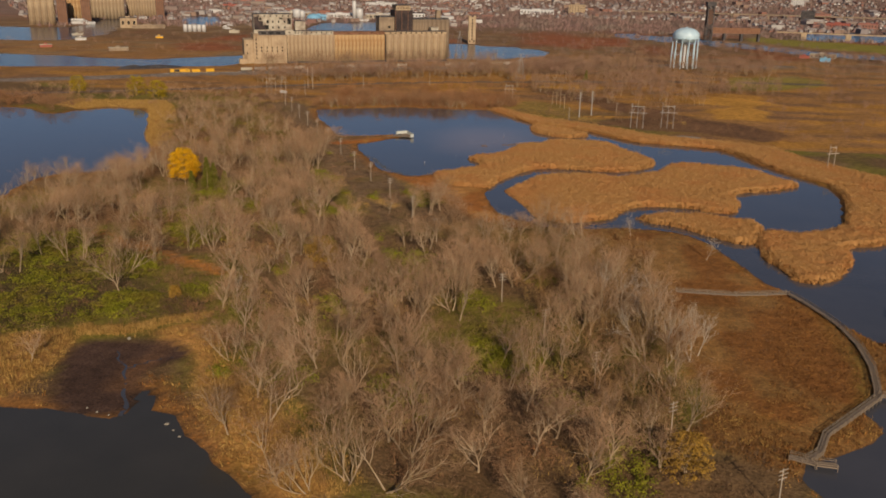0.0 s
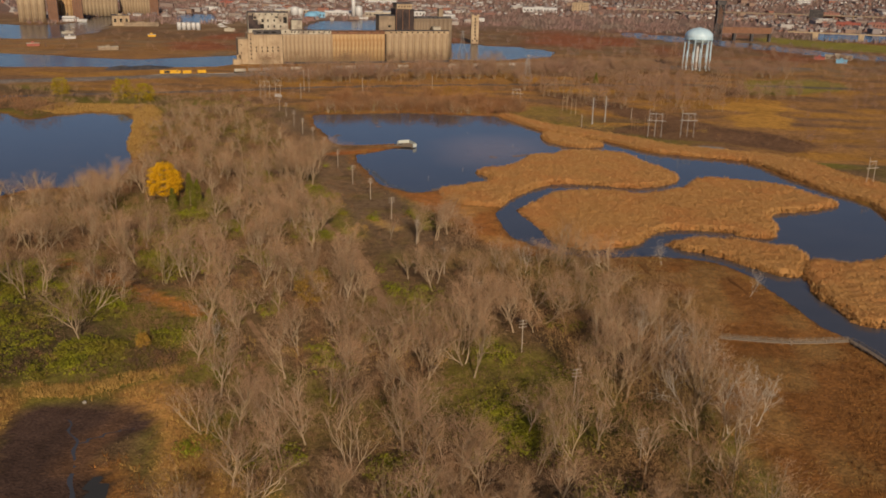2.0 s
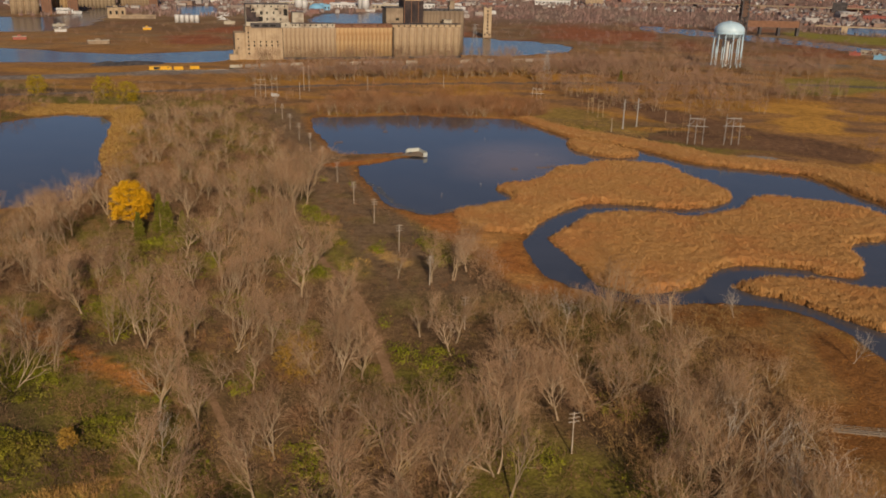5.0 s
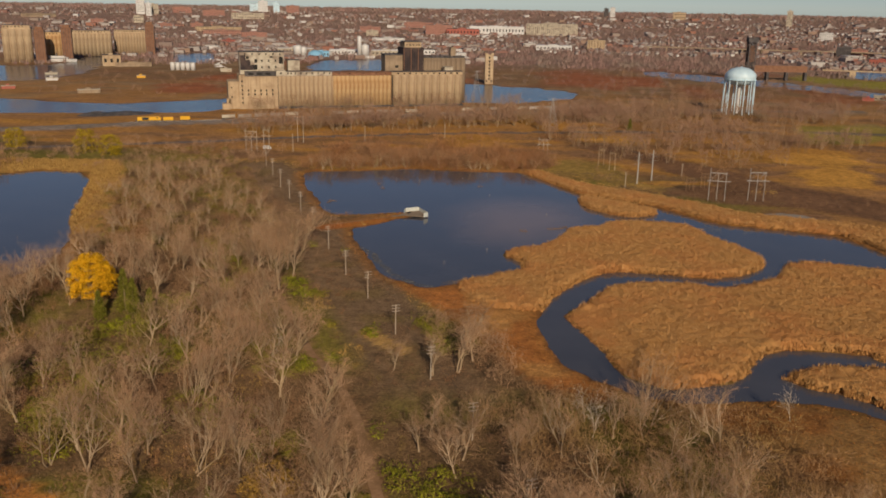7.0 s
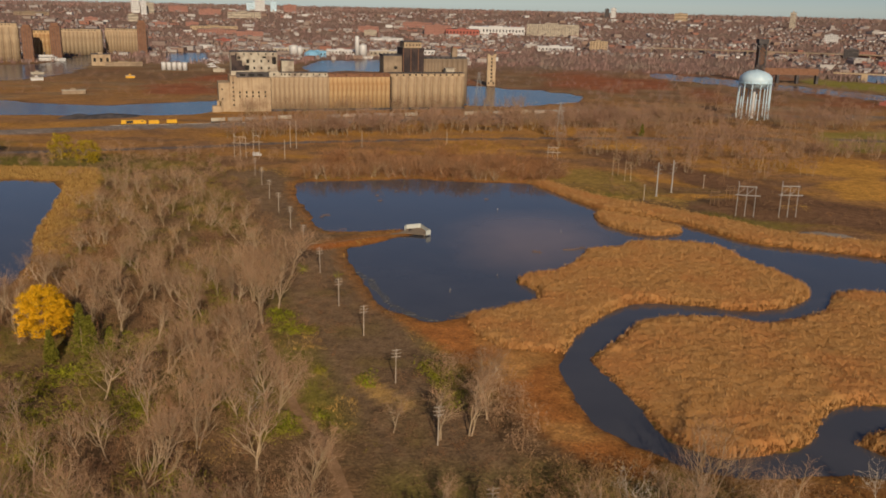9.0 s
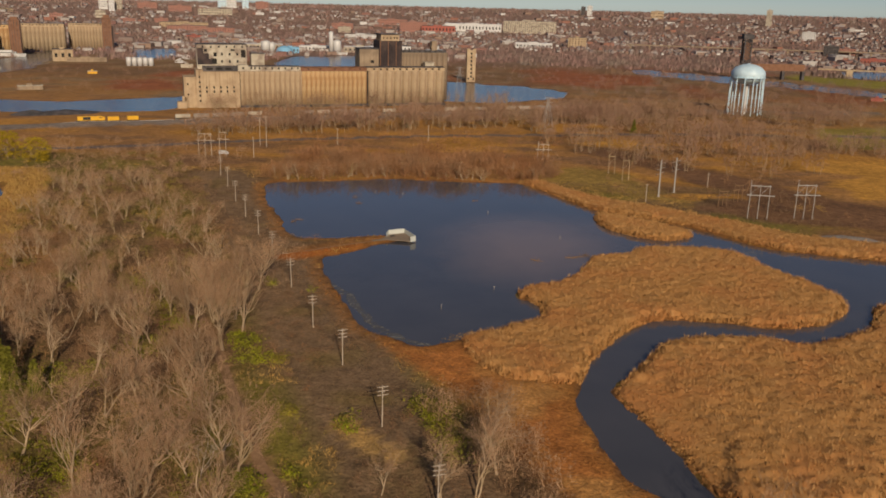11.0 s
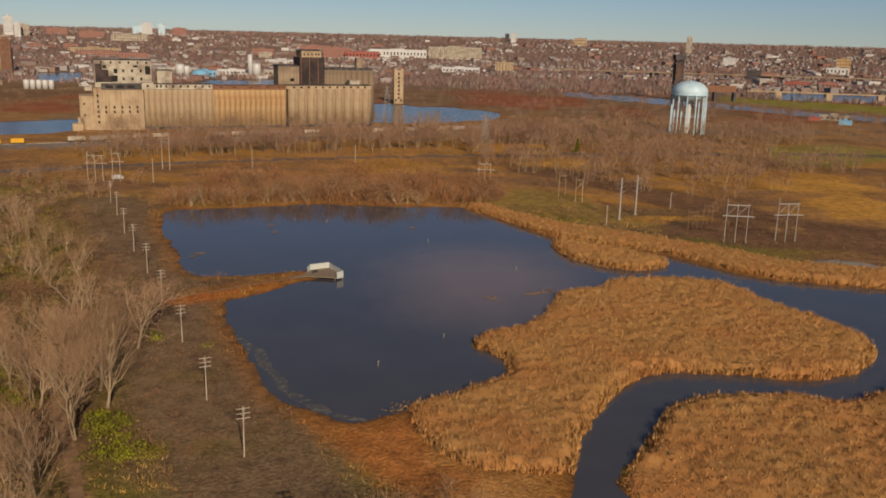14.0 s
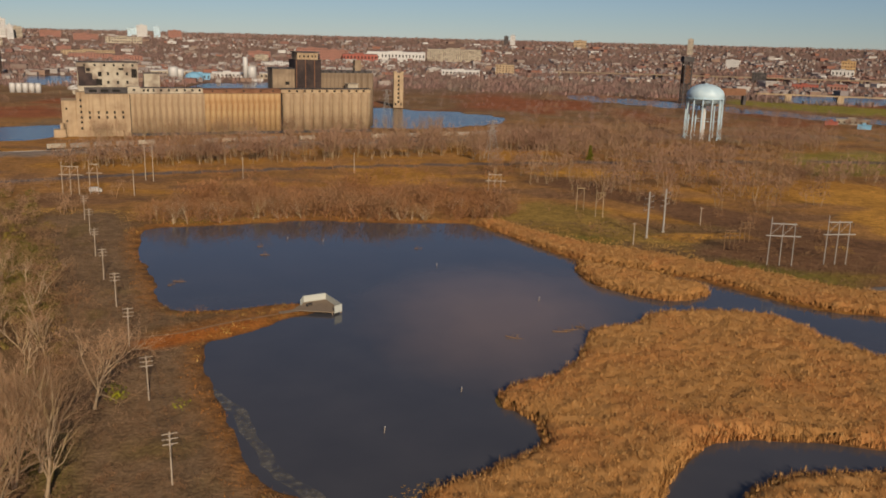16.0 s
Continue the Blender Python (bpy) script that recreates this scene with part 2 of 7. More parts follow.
SCREEN = surface("whitewashed_boards", (0.45, 0.45, 0.39), (0.53, 0.53, 0.47), size=0.8, island=0.08, rough=0.8)
STONE = surface("pale_stone", (0.22, 0.185, 0.14), (0.31, 0.265, 0.205), size=0.5, rough=0.9)
DIRT = surface("trodden_dirt", (0.27, 0.150, 0.075), (0.36, 0.21, 0.11), size=1.2, stain=(0.22, 0.125, 0.06), stain_size=6, bump=0.3, rough=0.95, spec=0.1)
BALLAST = surface("rail_ballast", (0.20, 0.16, 0.13), (0.30, 0.25, 0.20), size=1.0, rough=0.95)
CAR_GREY = surface("grey_car_paint", (0.26, 0.22, 0.18), (0.33, 0.28, 0.23), size=3.0, stain=(0.24, 0.17, 0.12), stain_size=6, per_object=0.3, rough=0.6)
CAR_YELLOW = surface("yellow_car_paint", (0.62, 0.32, 0.02), (0.70, 0.38, 0.03), size=3.0, rough=0.5)
BLACK = surface("black_rubber", (0.02, 0.02, 0.02), (0.04, 0.04, 0.04), size=0.5, rough=0.7)
WHITE = surface("white_paint", (0.50, 0.47, 0.43), (0.60, 0.57, 0.53), size=2.0, rough=0.4, spec=0.4)
GLASS = surface("dark_window_glass", (0.03, 0.035, 0.04), (0.05, 0.055, 0.06), size=1.0, rough=0.1, spec=0.6)
RED = surface("red_roof_paint", (0.30, 0.085, 0.06), (0.38, 0.12, 0.085), size=3.0, rough=0.7)
BLUE = surface("blue_cladding", (0.16, 0.34, 0.48), (0.22, 0.42, 0.56), size=3.0, rough=0.7)
BRICK = surface("red_brick_far", (0.28, 0.135, 0.10), (0.36, 0.18, 0.135), size=5.0)
# muted house paints and lightened roofs carry distance haze in their colours
HOUSES = piece_paint("house_paints", [(0.32, 0.28, 0.25), (0.22, 0.11, 0.085), (0.26, 0.20, 0.16), (0.52, 0.49, 0.45), (0.22, 0.16, 0.13), (0.26, 0.17, 0.12), (0.40, 0.36, 0.32), (0.24, 0.20, 0.185), (0.27, 0.12, 0.08), (0.35, 0.30, 0.26)])
ROOFS = piece_paint("roof_shingles", [(0.18, 0.14, 0.125), (0.21, 0.16, 0.14), (0.22, 0.13, 0.10), (0.24, 0.195, 0.175), (0.16, 0.13, 0.12), (0.32, 0.28, 0.25)])


# ---- geometry helpers ----
def mesh_of(name, verts, faces, material=None, smooth=False):
    """A mesh from arrays: faces all of one size."""
    verts, faces = np.asarray(verts, np.float32), np.asarray(faces, np.int32)
    me = bpy.data.meshes.new(name)
    k = faces.shape[1]
    me.vertices.add(len(verts))
    me.vertices.foreach_set("co", verts.ravel())
    me.loops.add(faces.size)
    me.loops.foreach_set("vertex_index", faces.ravel())
    me.polygons.add(len(faces))
    me.polygons.foreach_set("loop_start", np.arange(0, faces.size, k, dtype=np.int32))
    me.polygons.foreach_set("use_smooth", np.full(len(faces), smooth))
    me.update(calc_edges=True)
    if material:
        me.materials.append(material)
    return me


def part(name, bm, material, parent=None, label="", smooth=False):
    """Links a bmesh as one mesh object under a thing or a part."""
    me = bpy.data.meshes.new(name)
    for f in bm.faces:
        f.smooth = smooth
    bm.to_mesh(me)
    bm.free()
    me.materials.append(material)
    ob = new(name, me)
    ob.parent = parent
    return tagged(ob, label)


def piece(name, me, parent, m=None, label=""):
    ob = new(name, me)
    ob.parent = parent
    if m is not None:
        ob.matrix_basis = m
    return tagged(ob, label)


def thing(name, label, category, m=None, group="", kind=""):
    ob = new(name)
    ob.empty_display_size = 1.0
    if m is not None:
        ob.matrix_basis = m
    return tagged(ob, label, category, group, kind)


def box(bm, x0, x1, y0, y1, z0, z1, bevel=0.0):
    v = [bm.verts.new((x, y, z)) for z in (z0, z1) for x, y in ((x0, y0), (x1, y0), (x1, y1), (x0, y1))]
    fs = [bm.faces.new([v[i] for i in f]) for f in ((3, 2, 1, 0), (4, 5, 6, 7), (0, 1, 5, 4), (1, 2, 6, 5), (2, 3, 7, 6), (3, 0, 4, 7))]
    if bevel:
        bmesh.ops.bevel(bm, geom=list({e for f in fs for e in f.edges}), offset=bevel, segments=1, affect="EDGES")
    return bm


def boxes(*rows, bevel=0.0):
    bm = bmesh.new()
    for r in rows:
        box(bm, *r, bevel=bevel)
    return bm


def rod(bm, a, b, r0, r1, sides=8, cap=True):
    a, b = Vector(a), Vector(b)
    turn = (b - a).to_track_quat("Z", "Y").to_matrix()
    rings = []
    for c, r in ((a, r0), (b, r1)):
        rings.append([bm.verts.new(c + turn @ Vector((r * math.cos(2 * math.pi * i / sides), r * math.sin(2 * math.pi * i / sides), 0))) for i in range(sides)])
    for i in range(sides):
        j = (i + 1) % sides
        bm.faces.new((rings[0][i], rings[0][j], rings[1][j], rings[1][i]))
    if cap:
        bm.faces.new(rings[1])
        bm.faces.new(rings[0][::-1])
    return bm


def lathe(bm, profile, sides=24, centre=(0, 0)):
    rings = []
    for r, z in profile:
        rings.append([bm.verts.new((centre[0] + r * math.cos(2 * math.pi * i / sides), centre[1] + r * math.sin(2 * math.pi * i / sides), z)) for i in range(sides)])
    for lo, hi in zip(rings, rings[1:]):
        for i in range(sides):
            j = (i + 1) % sides
            bm.faces.new((lo[i], lo[j], hi[j], hi[i]))
    bm.faces.new(rings[-1])
    bm.faces.new(rings[0][::-1])
    return bm


def value_noise(x, y, size, seed):
    """Smooth noise from 0 to 1 on arrays of places."""
    g = np.random.default_rng(seed).random((256, 256))
    u, v = np.asarray(x) / size + 1000.0, np.asarray(y) / size + 1000.0
    i, j = np.floor(u).astype(int), np.floor(v).astype(int)
    fu, fv = u - i, v - j
    fu, fv = fu * fu * (3 - 2 * fu), fv * fv * (3 - 2 * fv)
    i0, i1, j0, j1 = i % 256, (i + 1) % 256, j % 256, (j + 1) % 256
    return (g[i0, j0] * (1 - fu) + g[i1, j0] * fu) * (1 - fv) + (g[i0, j1] * (1 - fu) + g[i1, j1] * fu) * fv


def inside_distance(x, y, poly):
    """Signed distance to a closed outline: positive inside."""
    x, y = np.asarray(x, float), np.asarray(y, float)
    d = np.full(x.shape, 1e18)
    odd = np.zeros(x.shape, bool)
    for (ax, ay), (bx, by) in zip(poly, poly[1:] + poly[:1]):
        ex, ey = bx - ax, by - ay
        k = np.clip(((x - ax) * ex + (y - ay) * ey) / (ex * ex + ey * ey + 1e-9), 0, 1)
        d = np.minimum(d, (x - ax - k * ex) ** 2 + (y - ay - k * ey) ** 2)
        if ay != by:
            odd ^= ((ay > y) != (by > y)) & (x < ex * (y - ay) / (by - ay) + ax)
    return np.sqrt(d) * np.where(odd, 1, -1)


def line_distance(x, y, pts):
    x, y = np.asarray(x, float), np.asarray(y, float)
    d = np.full(x.shape, 1e18)
    for (ax, ay), (bx, by) in zip(pts, pts[1:]):
        ex, ey = bx - ax, by - ay
        k = np.clip(((x - ax) * ex + (y - ay) * ey) / (ex * ex + ey * ey + 1e-9), 0, 1)
        d = np.minimum(d, (x - ax - k * ex) ** 2 + (y - ay - k * ey) ** 2)
    return np.sqrt(d)


# ---- plan: waters, reed islands, ways ----
MARSH_WATER = [(-105, 116), (-81, 121), (-64, 127), (-52, 132), (-34, 140), (-8, 139), (11, 138), (31, 141), (44, 142), (53, 131), (65, 110), (73, 97), (85, 75), (100, 66), (114, 58), (129, 48), (142, 34),
               (153, 20), (165, 10), (187, 4), (208, -1), (220, -6), (228, -20), (238, -52), (250, -81), (264, -100), (266, -133), (260, -159), (252, -183), (245, -205), (240, -231), (262, -221),
               (330, -215), (320, -300), (232, -309), (224, -330), (232, -349), (216, -350), (208, -335), (200, -311), (189, -287), (187, -275), (181, -256), (175, -236), (167, -223), (153, -219),
               (135, -219), (107, -225), (92, -218), (82, -210), (73, -199), (68, -181)]
MARSH_WATER += [(65, -162), (66, -148), (76, -121), (60, -100), (44, -107), (26, -122), (19, -129), (11, -125), (2, -120), (-4, -114), (-13, -95), (-23, -73), (-30, -57), (-35, -39), (-34, -33), (-23, -22),
                (-16, -10), (-4, -1), (-3, 4), (-18, 5), (-31, -1), (-45, -5), (-56, -5), (-65, 10), (-72, 31), (-84, 53), (-98, 86)]
ISLANDS = []
ISLANDS.append([(100, 1), (95, -11), (80, -14), (75, -30), (70, -45), (60, -58), (54, -62), (49, -65), (46, -73), (52, -78), (57, -89), (56, -98), (44, -107), (36, -114), (28, -121), (40, -150), (66, -152), (68, -142),
     (71, -133), (76, -121), (85, -102), (96, -91), (114, -90), (132, -93), (143, -93), (152, -89), (162, -80), (170, -67), (171, -57), (167, -46), (158, -31), (152, -23), (148, -4), (139, 4), (127, 6)])
ISLANDS.append([(243, -95), (231, -73), (205, -64), (181, -61), (172, -82), (166, -95), (152, -103), (143, -110), (129, -105), (113, -105), (99, -110), (91, -120), (85, -136), (76, -150), (76, -158), (79, -166),
     (85, -178), (91, -199), (95, -208), (104, -214), (110, -217), (123, -209), (134, -203), (139, -190), (143, -182), (153, -174), (178, -174), (185, -182), (199, -183), (206, -160), (205, -139),
     (224, -129), (243, -118), (252, -108)])
ISLANDS.append([(143, -201), (151, -196), (162, -189), (178, -188), (190, -194), (204, -194), (208, -204), (206, -214), (200, -229), (193, -240), (176, -225), (166, -213), (152, -208)])
ISLANDS.append([(204, -216), (199, -227), (197, -241), (196, -257), (200, -276), (203, -286), (211, -290), (221, -282), (232, -264), (238, -247), (239, -234), (262, -226), (272, -205), (250, -192), (243, -203), (230, -214), (218, -217), (211, -211)])
ISLANDS.append([(87, 72), (85, 56), (88, 39), (97, 28), (106, 20), (118, 19), (128, 25), (131, 31), (126, 42), (113, 54), (99, 62)])
NORTH_STRIP = [(48, 143), (70, 104), (87, 77), (101, 68), (115, 60), (131, 50), (144, 36), (155, 22), (166, 12), (188, 6), (209, 1), (222, -4), (230, -18), (240, -50), (252, -79), (266, -98), (296, -124),
               (330, -150), (345, -120), (300, -70), (275, -30), (262, 5), (235, 22), (205, 30), (180, 36), (165, 52), (140, 72), (118, 88), (96, 100), (76, 120), (60, 146)]
SOUTH_REEDS = [(212, -316), (232, -309), (330, -300), (330, -420), (262, -440), (228, -400), (215, -350), (222, -346)]
EAST_REEDS = [(268, -102), (330, -150), (340, -215), (262, -221), (240, -231), (245, -205), (254, -183), (262, -159), (268, -133)]
LEFT_POND = [(-420, 55), (-348, 67), (-327, 42), (-305, 38), (-300, 62), (-283, 80), (-246, 81), (-208, -3), (-195, -38), (-172, -76), (-153, -126), (-164, -150), (-190, -160), (-200, -178), (-190, -230), (-200, -262), (-260, -280), (-420, -240)]
NEAR_POND = [(-140, -440), (-55, -433), (-32, -433), (-20, -436), (-16, -433), (-22, -423), (-21, -417), (-16, -417), (-12, -426), (-11, -431), (-6, -428), (-2, -435), (4, -442), (11, -448), (17, -454), (26, -462), (34, -472), (30, -540), (-140, -540)]
BOARD_POND = [(192, -398), (204, -387), (240, -400), (240, -470), (175, -470), (166, -440), (167, -431), (178, -426), (188, -419), (194, -411), (194, -403)]
RIVER_WEST = [(-900, 480), (-560, 475), (-456, 459), (-419, 463), (-382, 497), (-326, 544), (-200, 660), (-66, 822), (-16, 815), (49, 788), (102, 741), (93, 666), (51, 625), (13, 585), (-40, 590), (-160, 560), (-285, 480),
              (-300, 420), (-377, 383), (-434, 377), (-520, 350), (-900, 300)]
RIVER_BASIN = [(-399, 1285), (-342, 1300), (-288, 1369), (-200, 1250), (-230, 1066), (-286, 1046), (-331, 990), (-380, 1100)]
RIVER_CANAL = [(-1300, 950), (-850, 926), (-790, 996), (-870, 1250), (-830, 1250), (-680, 860), (-660, 733), (-694, 680), (-1300, 650)]
RIVER_MARINA = [(-747, 1378), (-683, 1407), (-583, 1156), (-628, 1105)]
RIVER_EAST = [(225, 1150), (237, 1196), (367, 1090), (451, 989), (535, 872), (720, 760), (720, 690), (512, 803), (430, 907), (345, 974), (228, 1092)]
RIVER_BRIDGE = [(592, 1160), (615, 1290), (715, 1375), (840, 1340), (810, 1180), (700, 1140)]
GREENFIELD = [(450, 1095), (505, 1190), (568, 1125), (640, 1085), (760, 1030), (1200, 840), (1200, 640), (720, 790), (553, 925), (503, 986)]


def rounded(poly):
    """Corners cut once, so that a bank runs smoothly."""
    out = []
    for (ax, ay), (bx, by) in zip(poly, poly[1:] + poly[:1]):
        out += [(ax * 0.75 + bx * 0.25, ay * 0.75 + by * 0.25), (ax * 0.25 + bx * 0.75, ay * 0.25 + by * 0.75)]
    return out


MARSH_WATER, LEFT_POND, NEAR_POND = rounded(MARSH_WATER), rounded(LEFT_POND), rounded(NEAR_POND)
ISLANDS = [rounded(p) for p in ISLANDS]
WATERS = [MARSH_WATER, LEFT_POND, NEAR_POND, BOARD_POND, RIVER_WEST, RIVER_BASIN, RIVER_CANAL, RIVER_MARINA, RIVER_EAST, RIVER_BRIDGE]
REEDS = ISLANDS + [NORTH_STRIP, SOUTH_REEDS, EAST_REEDS]
RED_MARSH = [(28, -121), (44, -140), (66, -148), (65, -165), (68, -182), (75, -205), (92, -220), (84, -234), (60, -212), (44, -182), (22, -150), (0, -122), (10, -124)]
LOW_SEDGE = [(70, -150), (84, -144), (91, -150), (97, -166), (102, -184), (99, -203), (90, -206), (80, -190), (70, -165)]
MEADOW = [(100, -226), (150, -222), (170, -228), (178, -248), (188, -282), (196, -301), (204, -330), (203, -370), (196, -395), (174, -420), (150, -405), (138, -360), (148, -300), (130, -250)]
MUD = [(-46, -422), (-54, -407), (-58, -396), (-56, -387), (-46, -383), (-34, -382), (-23, -383), (-15, -389), (-13, -395), (-19, -401), (-23, -407), (-22, -415), (-14, -420), (-14, -432), (-26, -436), (-42, -434)]
RED_MARSH, MUD = rounded(RED_MARSH), rounded(MUD)
POLE_LINE = [(155, -455), (134, -425), (115, -395), (99, -363), (83, -330), (66, -296), (49, -259), (32, -221), (14, -184), (-4, -147), (-20, -118), (-38, -78), (-56, -41), (-73, -5), (-89, 26), (-105, 59), (-122, 96), (-137, 127)]
TRAIL = [(32, -300), (14, -250), (-2, -219), (-8, -211), (-13, -203), (-26, -178), (-36, -158), (-44, -142), (-54, -124), (-66, -104), (-84, -80)]
TRAIL_WEST = [(2, -343), (-3, -335), (-8, -328), (-13, -320), (-20, -310)]
PENINSULA = [(-48, -30), (-36, -20), (-25, -12), (-10, 0)]
ROAD = [(-420, 130), (-226, 222), (-146, 270), (-33, 318), (105, 362), (260, 400), (480, 420)]
RAIL = [(-700, 90), (-406, 255), (-317, 312), (-235, 352), (-146, 405), (-40, 462), (60, 505), (200, 560), (420, 600)]
YARD = [(-340, 316), (-309, 331), (-259, 362), (-202, 398), (-138, 432), (28, 514), (120, 552)]
WEST_GREEN = [(-160, -262), (-80, -300), (-40, -340), (-55, -372), (-90, -392), (-170, -400)]
RUST_STRIP = [(-110, -272), (-96, -279), (-78, -289), (-61, -301), (-43, -309), (-34, -314)]
CLEARING = [(-1, -178), (5, -179), (12, -188), (20, -196), (22, -203), (16, -202), (9, -195), (2, -187)]
WEST_RUSSET = [(-195, -38), (-172, -76), (-153, -126), (-120, -140), (-132, -60), (-165, -5)]
RUST_BANK = [(-34, -378), (-26, -364), (-14, -372), (-4, -392), (14, -416), (40, -446), (52, -462), (36, -466), (14, -446), (2, -430), (-8, -408), (-18, -390)]
MUD_WEST = [(-90, -436), (-88, -390), (-64, -378), (-55, -390), (-54, -408), (-56, -430)]
BOARD_EDGE = [(150, -400), (172, -418), (196, -392), (203, -368), (204, -330), (214, -330), (224, -400), (195, -435), (165, -440), (138, -424)]
PLAIN_GREEN = [(306, 447), (405, 497), (430, 420), (354, 344), (289, 329)]
BANK_GREEN = [(59, 182), (89, 209), (121, 175), (125, 135), (157, 119), (139, 95), (108, 112), (82, 130), (52, 160)]
PLAIN_DARK = [(90, 262), (115, 238), (137, 199), (152, 163), (174, 133), (140, 90), (178, 60), (218, 60), (262, 30), (290, 60), (271, 103), (232, 130), (200, 180), (150, 250), (110, 290)]
FAR_RED = [[(-446, 569), (-386, 588), (-340, 620), (-358, 650), (-440, 760), (-470, 690)], [(-458, 740), (-470, 860), (-420, 890), (-410, 770)], [(64, 873), (103, 1079), (235, 1054), (240, 900), (142, 794)]]
PLAIN_STRAW = [[(238, 182), (280, 217), (305, 190), (285, 134), (244, 132)], [(233, 220), (261, 271), (308, 274), (320, 231), (288, 205)], [(80, 316), (133, 331), (170, 320), (145, 292), (86, 298)], [(128, 124), (152, 131), (176, 135), (178, 122), (145, 108)]]
WEST_STRAW = [(-246, 80), (-208, -3), (-195, -38), (-172, -76), (-158, -70), (-176, -30), (-190, 10), (-208, 50), (-226, 92), (-250, 126), (-330, 118), (-330, 80), (-300, 64), (-283, 82)]

# ---- the ground: one sheet to the horizon ----
def spaced(lo, hi, step, far_lo, far_hi, growth=1.045):
    mid = list(np.arange(lo, hi + 0.01, step))
    up, s = [mid[-1]], step
    while up[-1] < far_hi:
        s = min(s * growth, 160)
        up.append(up[-1] + s)
    down, s = [mid[0]], step
    while down[-1] > far_lo:
        s = min(s * growth, 160)
        down.append(down[-1] - s)
    return np.array(down[:0:-1] + mid + up[1:])


gx = spaced(-215, 300, 3.4, -3800, 3800)
gy = spaced(-500, 180, 3.4, -1100, 4700)
GX, GY = np.meshgrid(gx, gy)


def near_depth(x, y, poly, margin=26.0):
    """Signed distance into an outline, worked out only close to it."""
    xs, ys = [p[0] for p in poly], [p[1] for p in poly]
    d = np.full(np.shape(x), -margin)
    m = (x > min(xs) - margin) & (x < max(xs) + margin) & (y > min(ys) - margin) & (y < max(ys) + margin)
    if np.any(m):
        d[m] = inside_distance(x[m], y[m], poly)
    return d


def wetness(x, y):
    """Distance into open water, in metres: positive in water."""
    shape = np.shape(x)
    x, y = np.atleast_1d(np.asarray(x, float)), np.atleast_1d(np.asarray(y, float))
    w = np.full(x.shape, -26.0)
    for poly in WATERS:
        w = np.maximum(w, near_depth(x, y, poly))
    for poly in ISLANDS:
        w = np.minimum(w, -near_depth(x, y, poly))
    ragged = (value_noise(x, y, 7.0, 3) - 0.5) * 2.6 + (value_noise(x, y, 2.6, 4) - 0.5) * 1.4
    return (w + ragged).reshape(shape)


def reed_depth(x, y):
    shape = np.shape(x)
    x, y = np.atleast_1d(np.asarray(x, float)), np.atleast_1d(np.asarray(y, float))
    r = np.full(x.shape, -26.0)
    for poly in REEDS:
        r = np.maximum(r, near_depth(x, y, poly))
    return r.reshape(shape)


def far_rise(x, y):
    d = np.hypot(np.asarray(x) - 35, np.asarray(y) + 300)
    k = np.clip((d - 2300) / 2500, 0, 1)
    return 74 * k * k * (3 - 2 * k)


def ground_height(x, y):
    w = wetness(x, y)
    z = np.clip(-w * 0.16, -1.4, 0.55) + 0.25 * (value_noise(x, y, 22.0, 5) - 0.4) * np.clip(-w * 0.1, 0, 1)
    flat = np.clip(inside_distance(x, y, MUD) / 4, 0, 1)
    z = z * (1 - flat) + flat * (0.06 + 0.13 * (value_noise(x, y, 9.0, 6) - 0.42))
    bank = np.clip(1 - line_distance(x, y, RAIL) / 14.0, 0, 1)
    return z + 1.6 * np.minimum(bank * 1.8, 1) * np.clip(-w * 0.1, 0, 1) + far_rise(x, y)


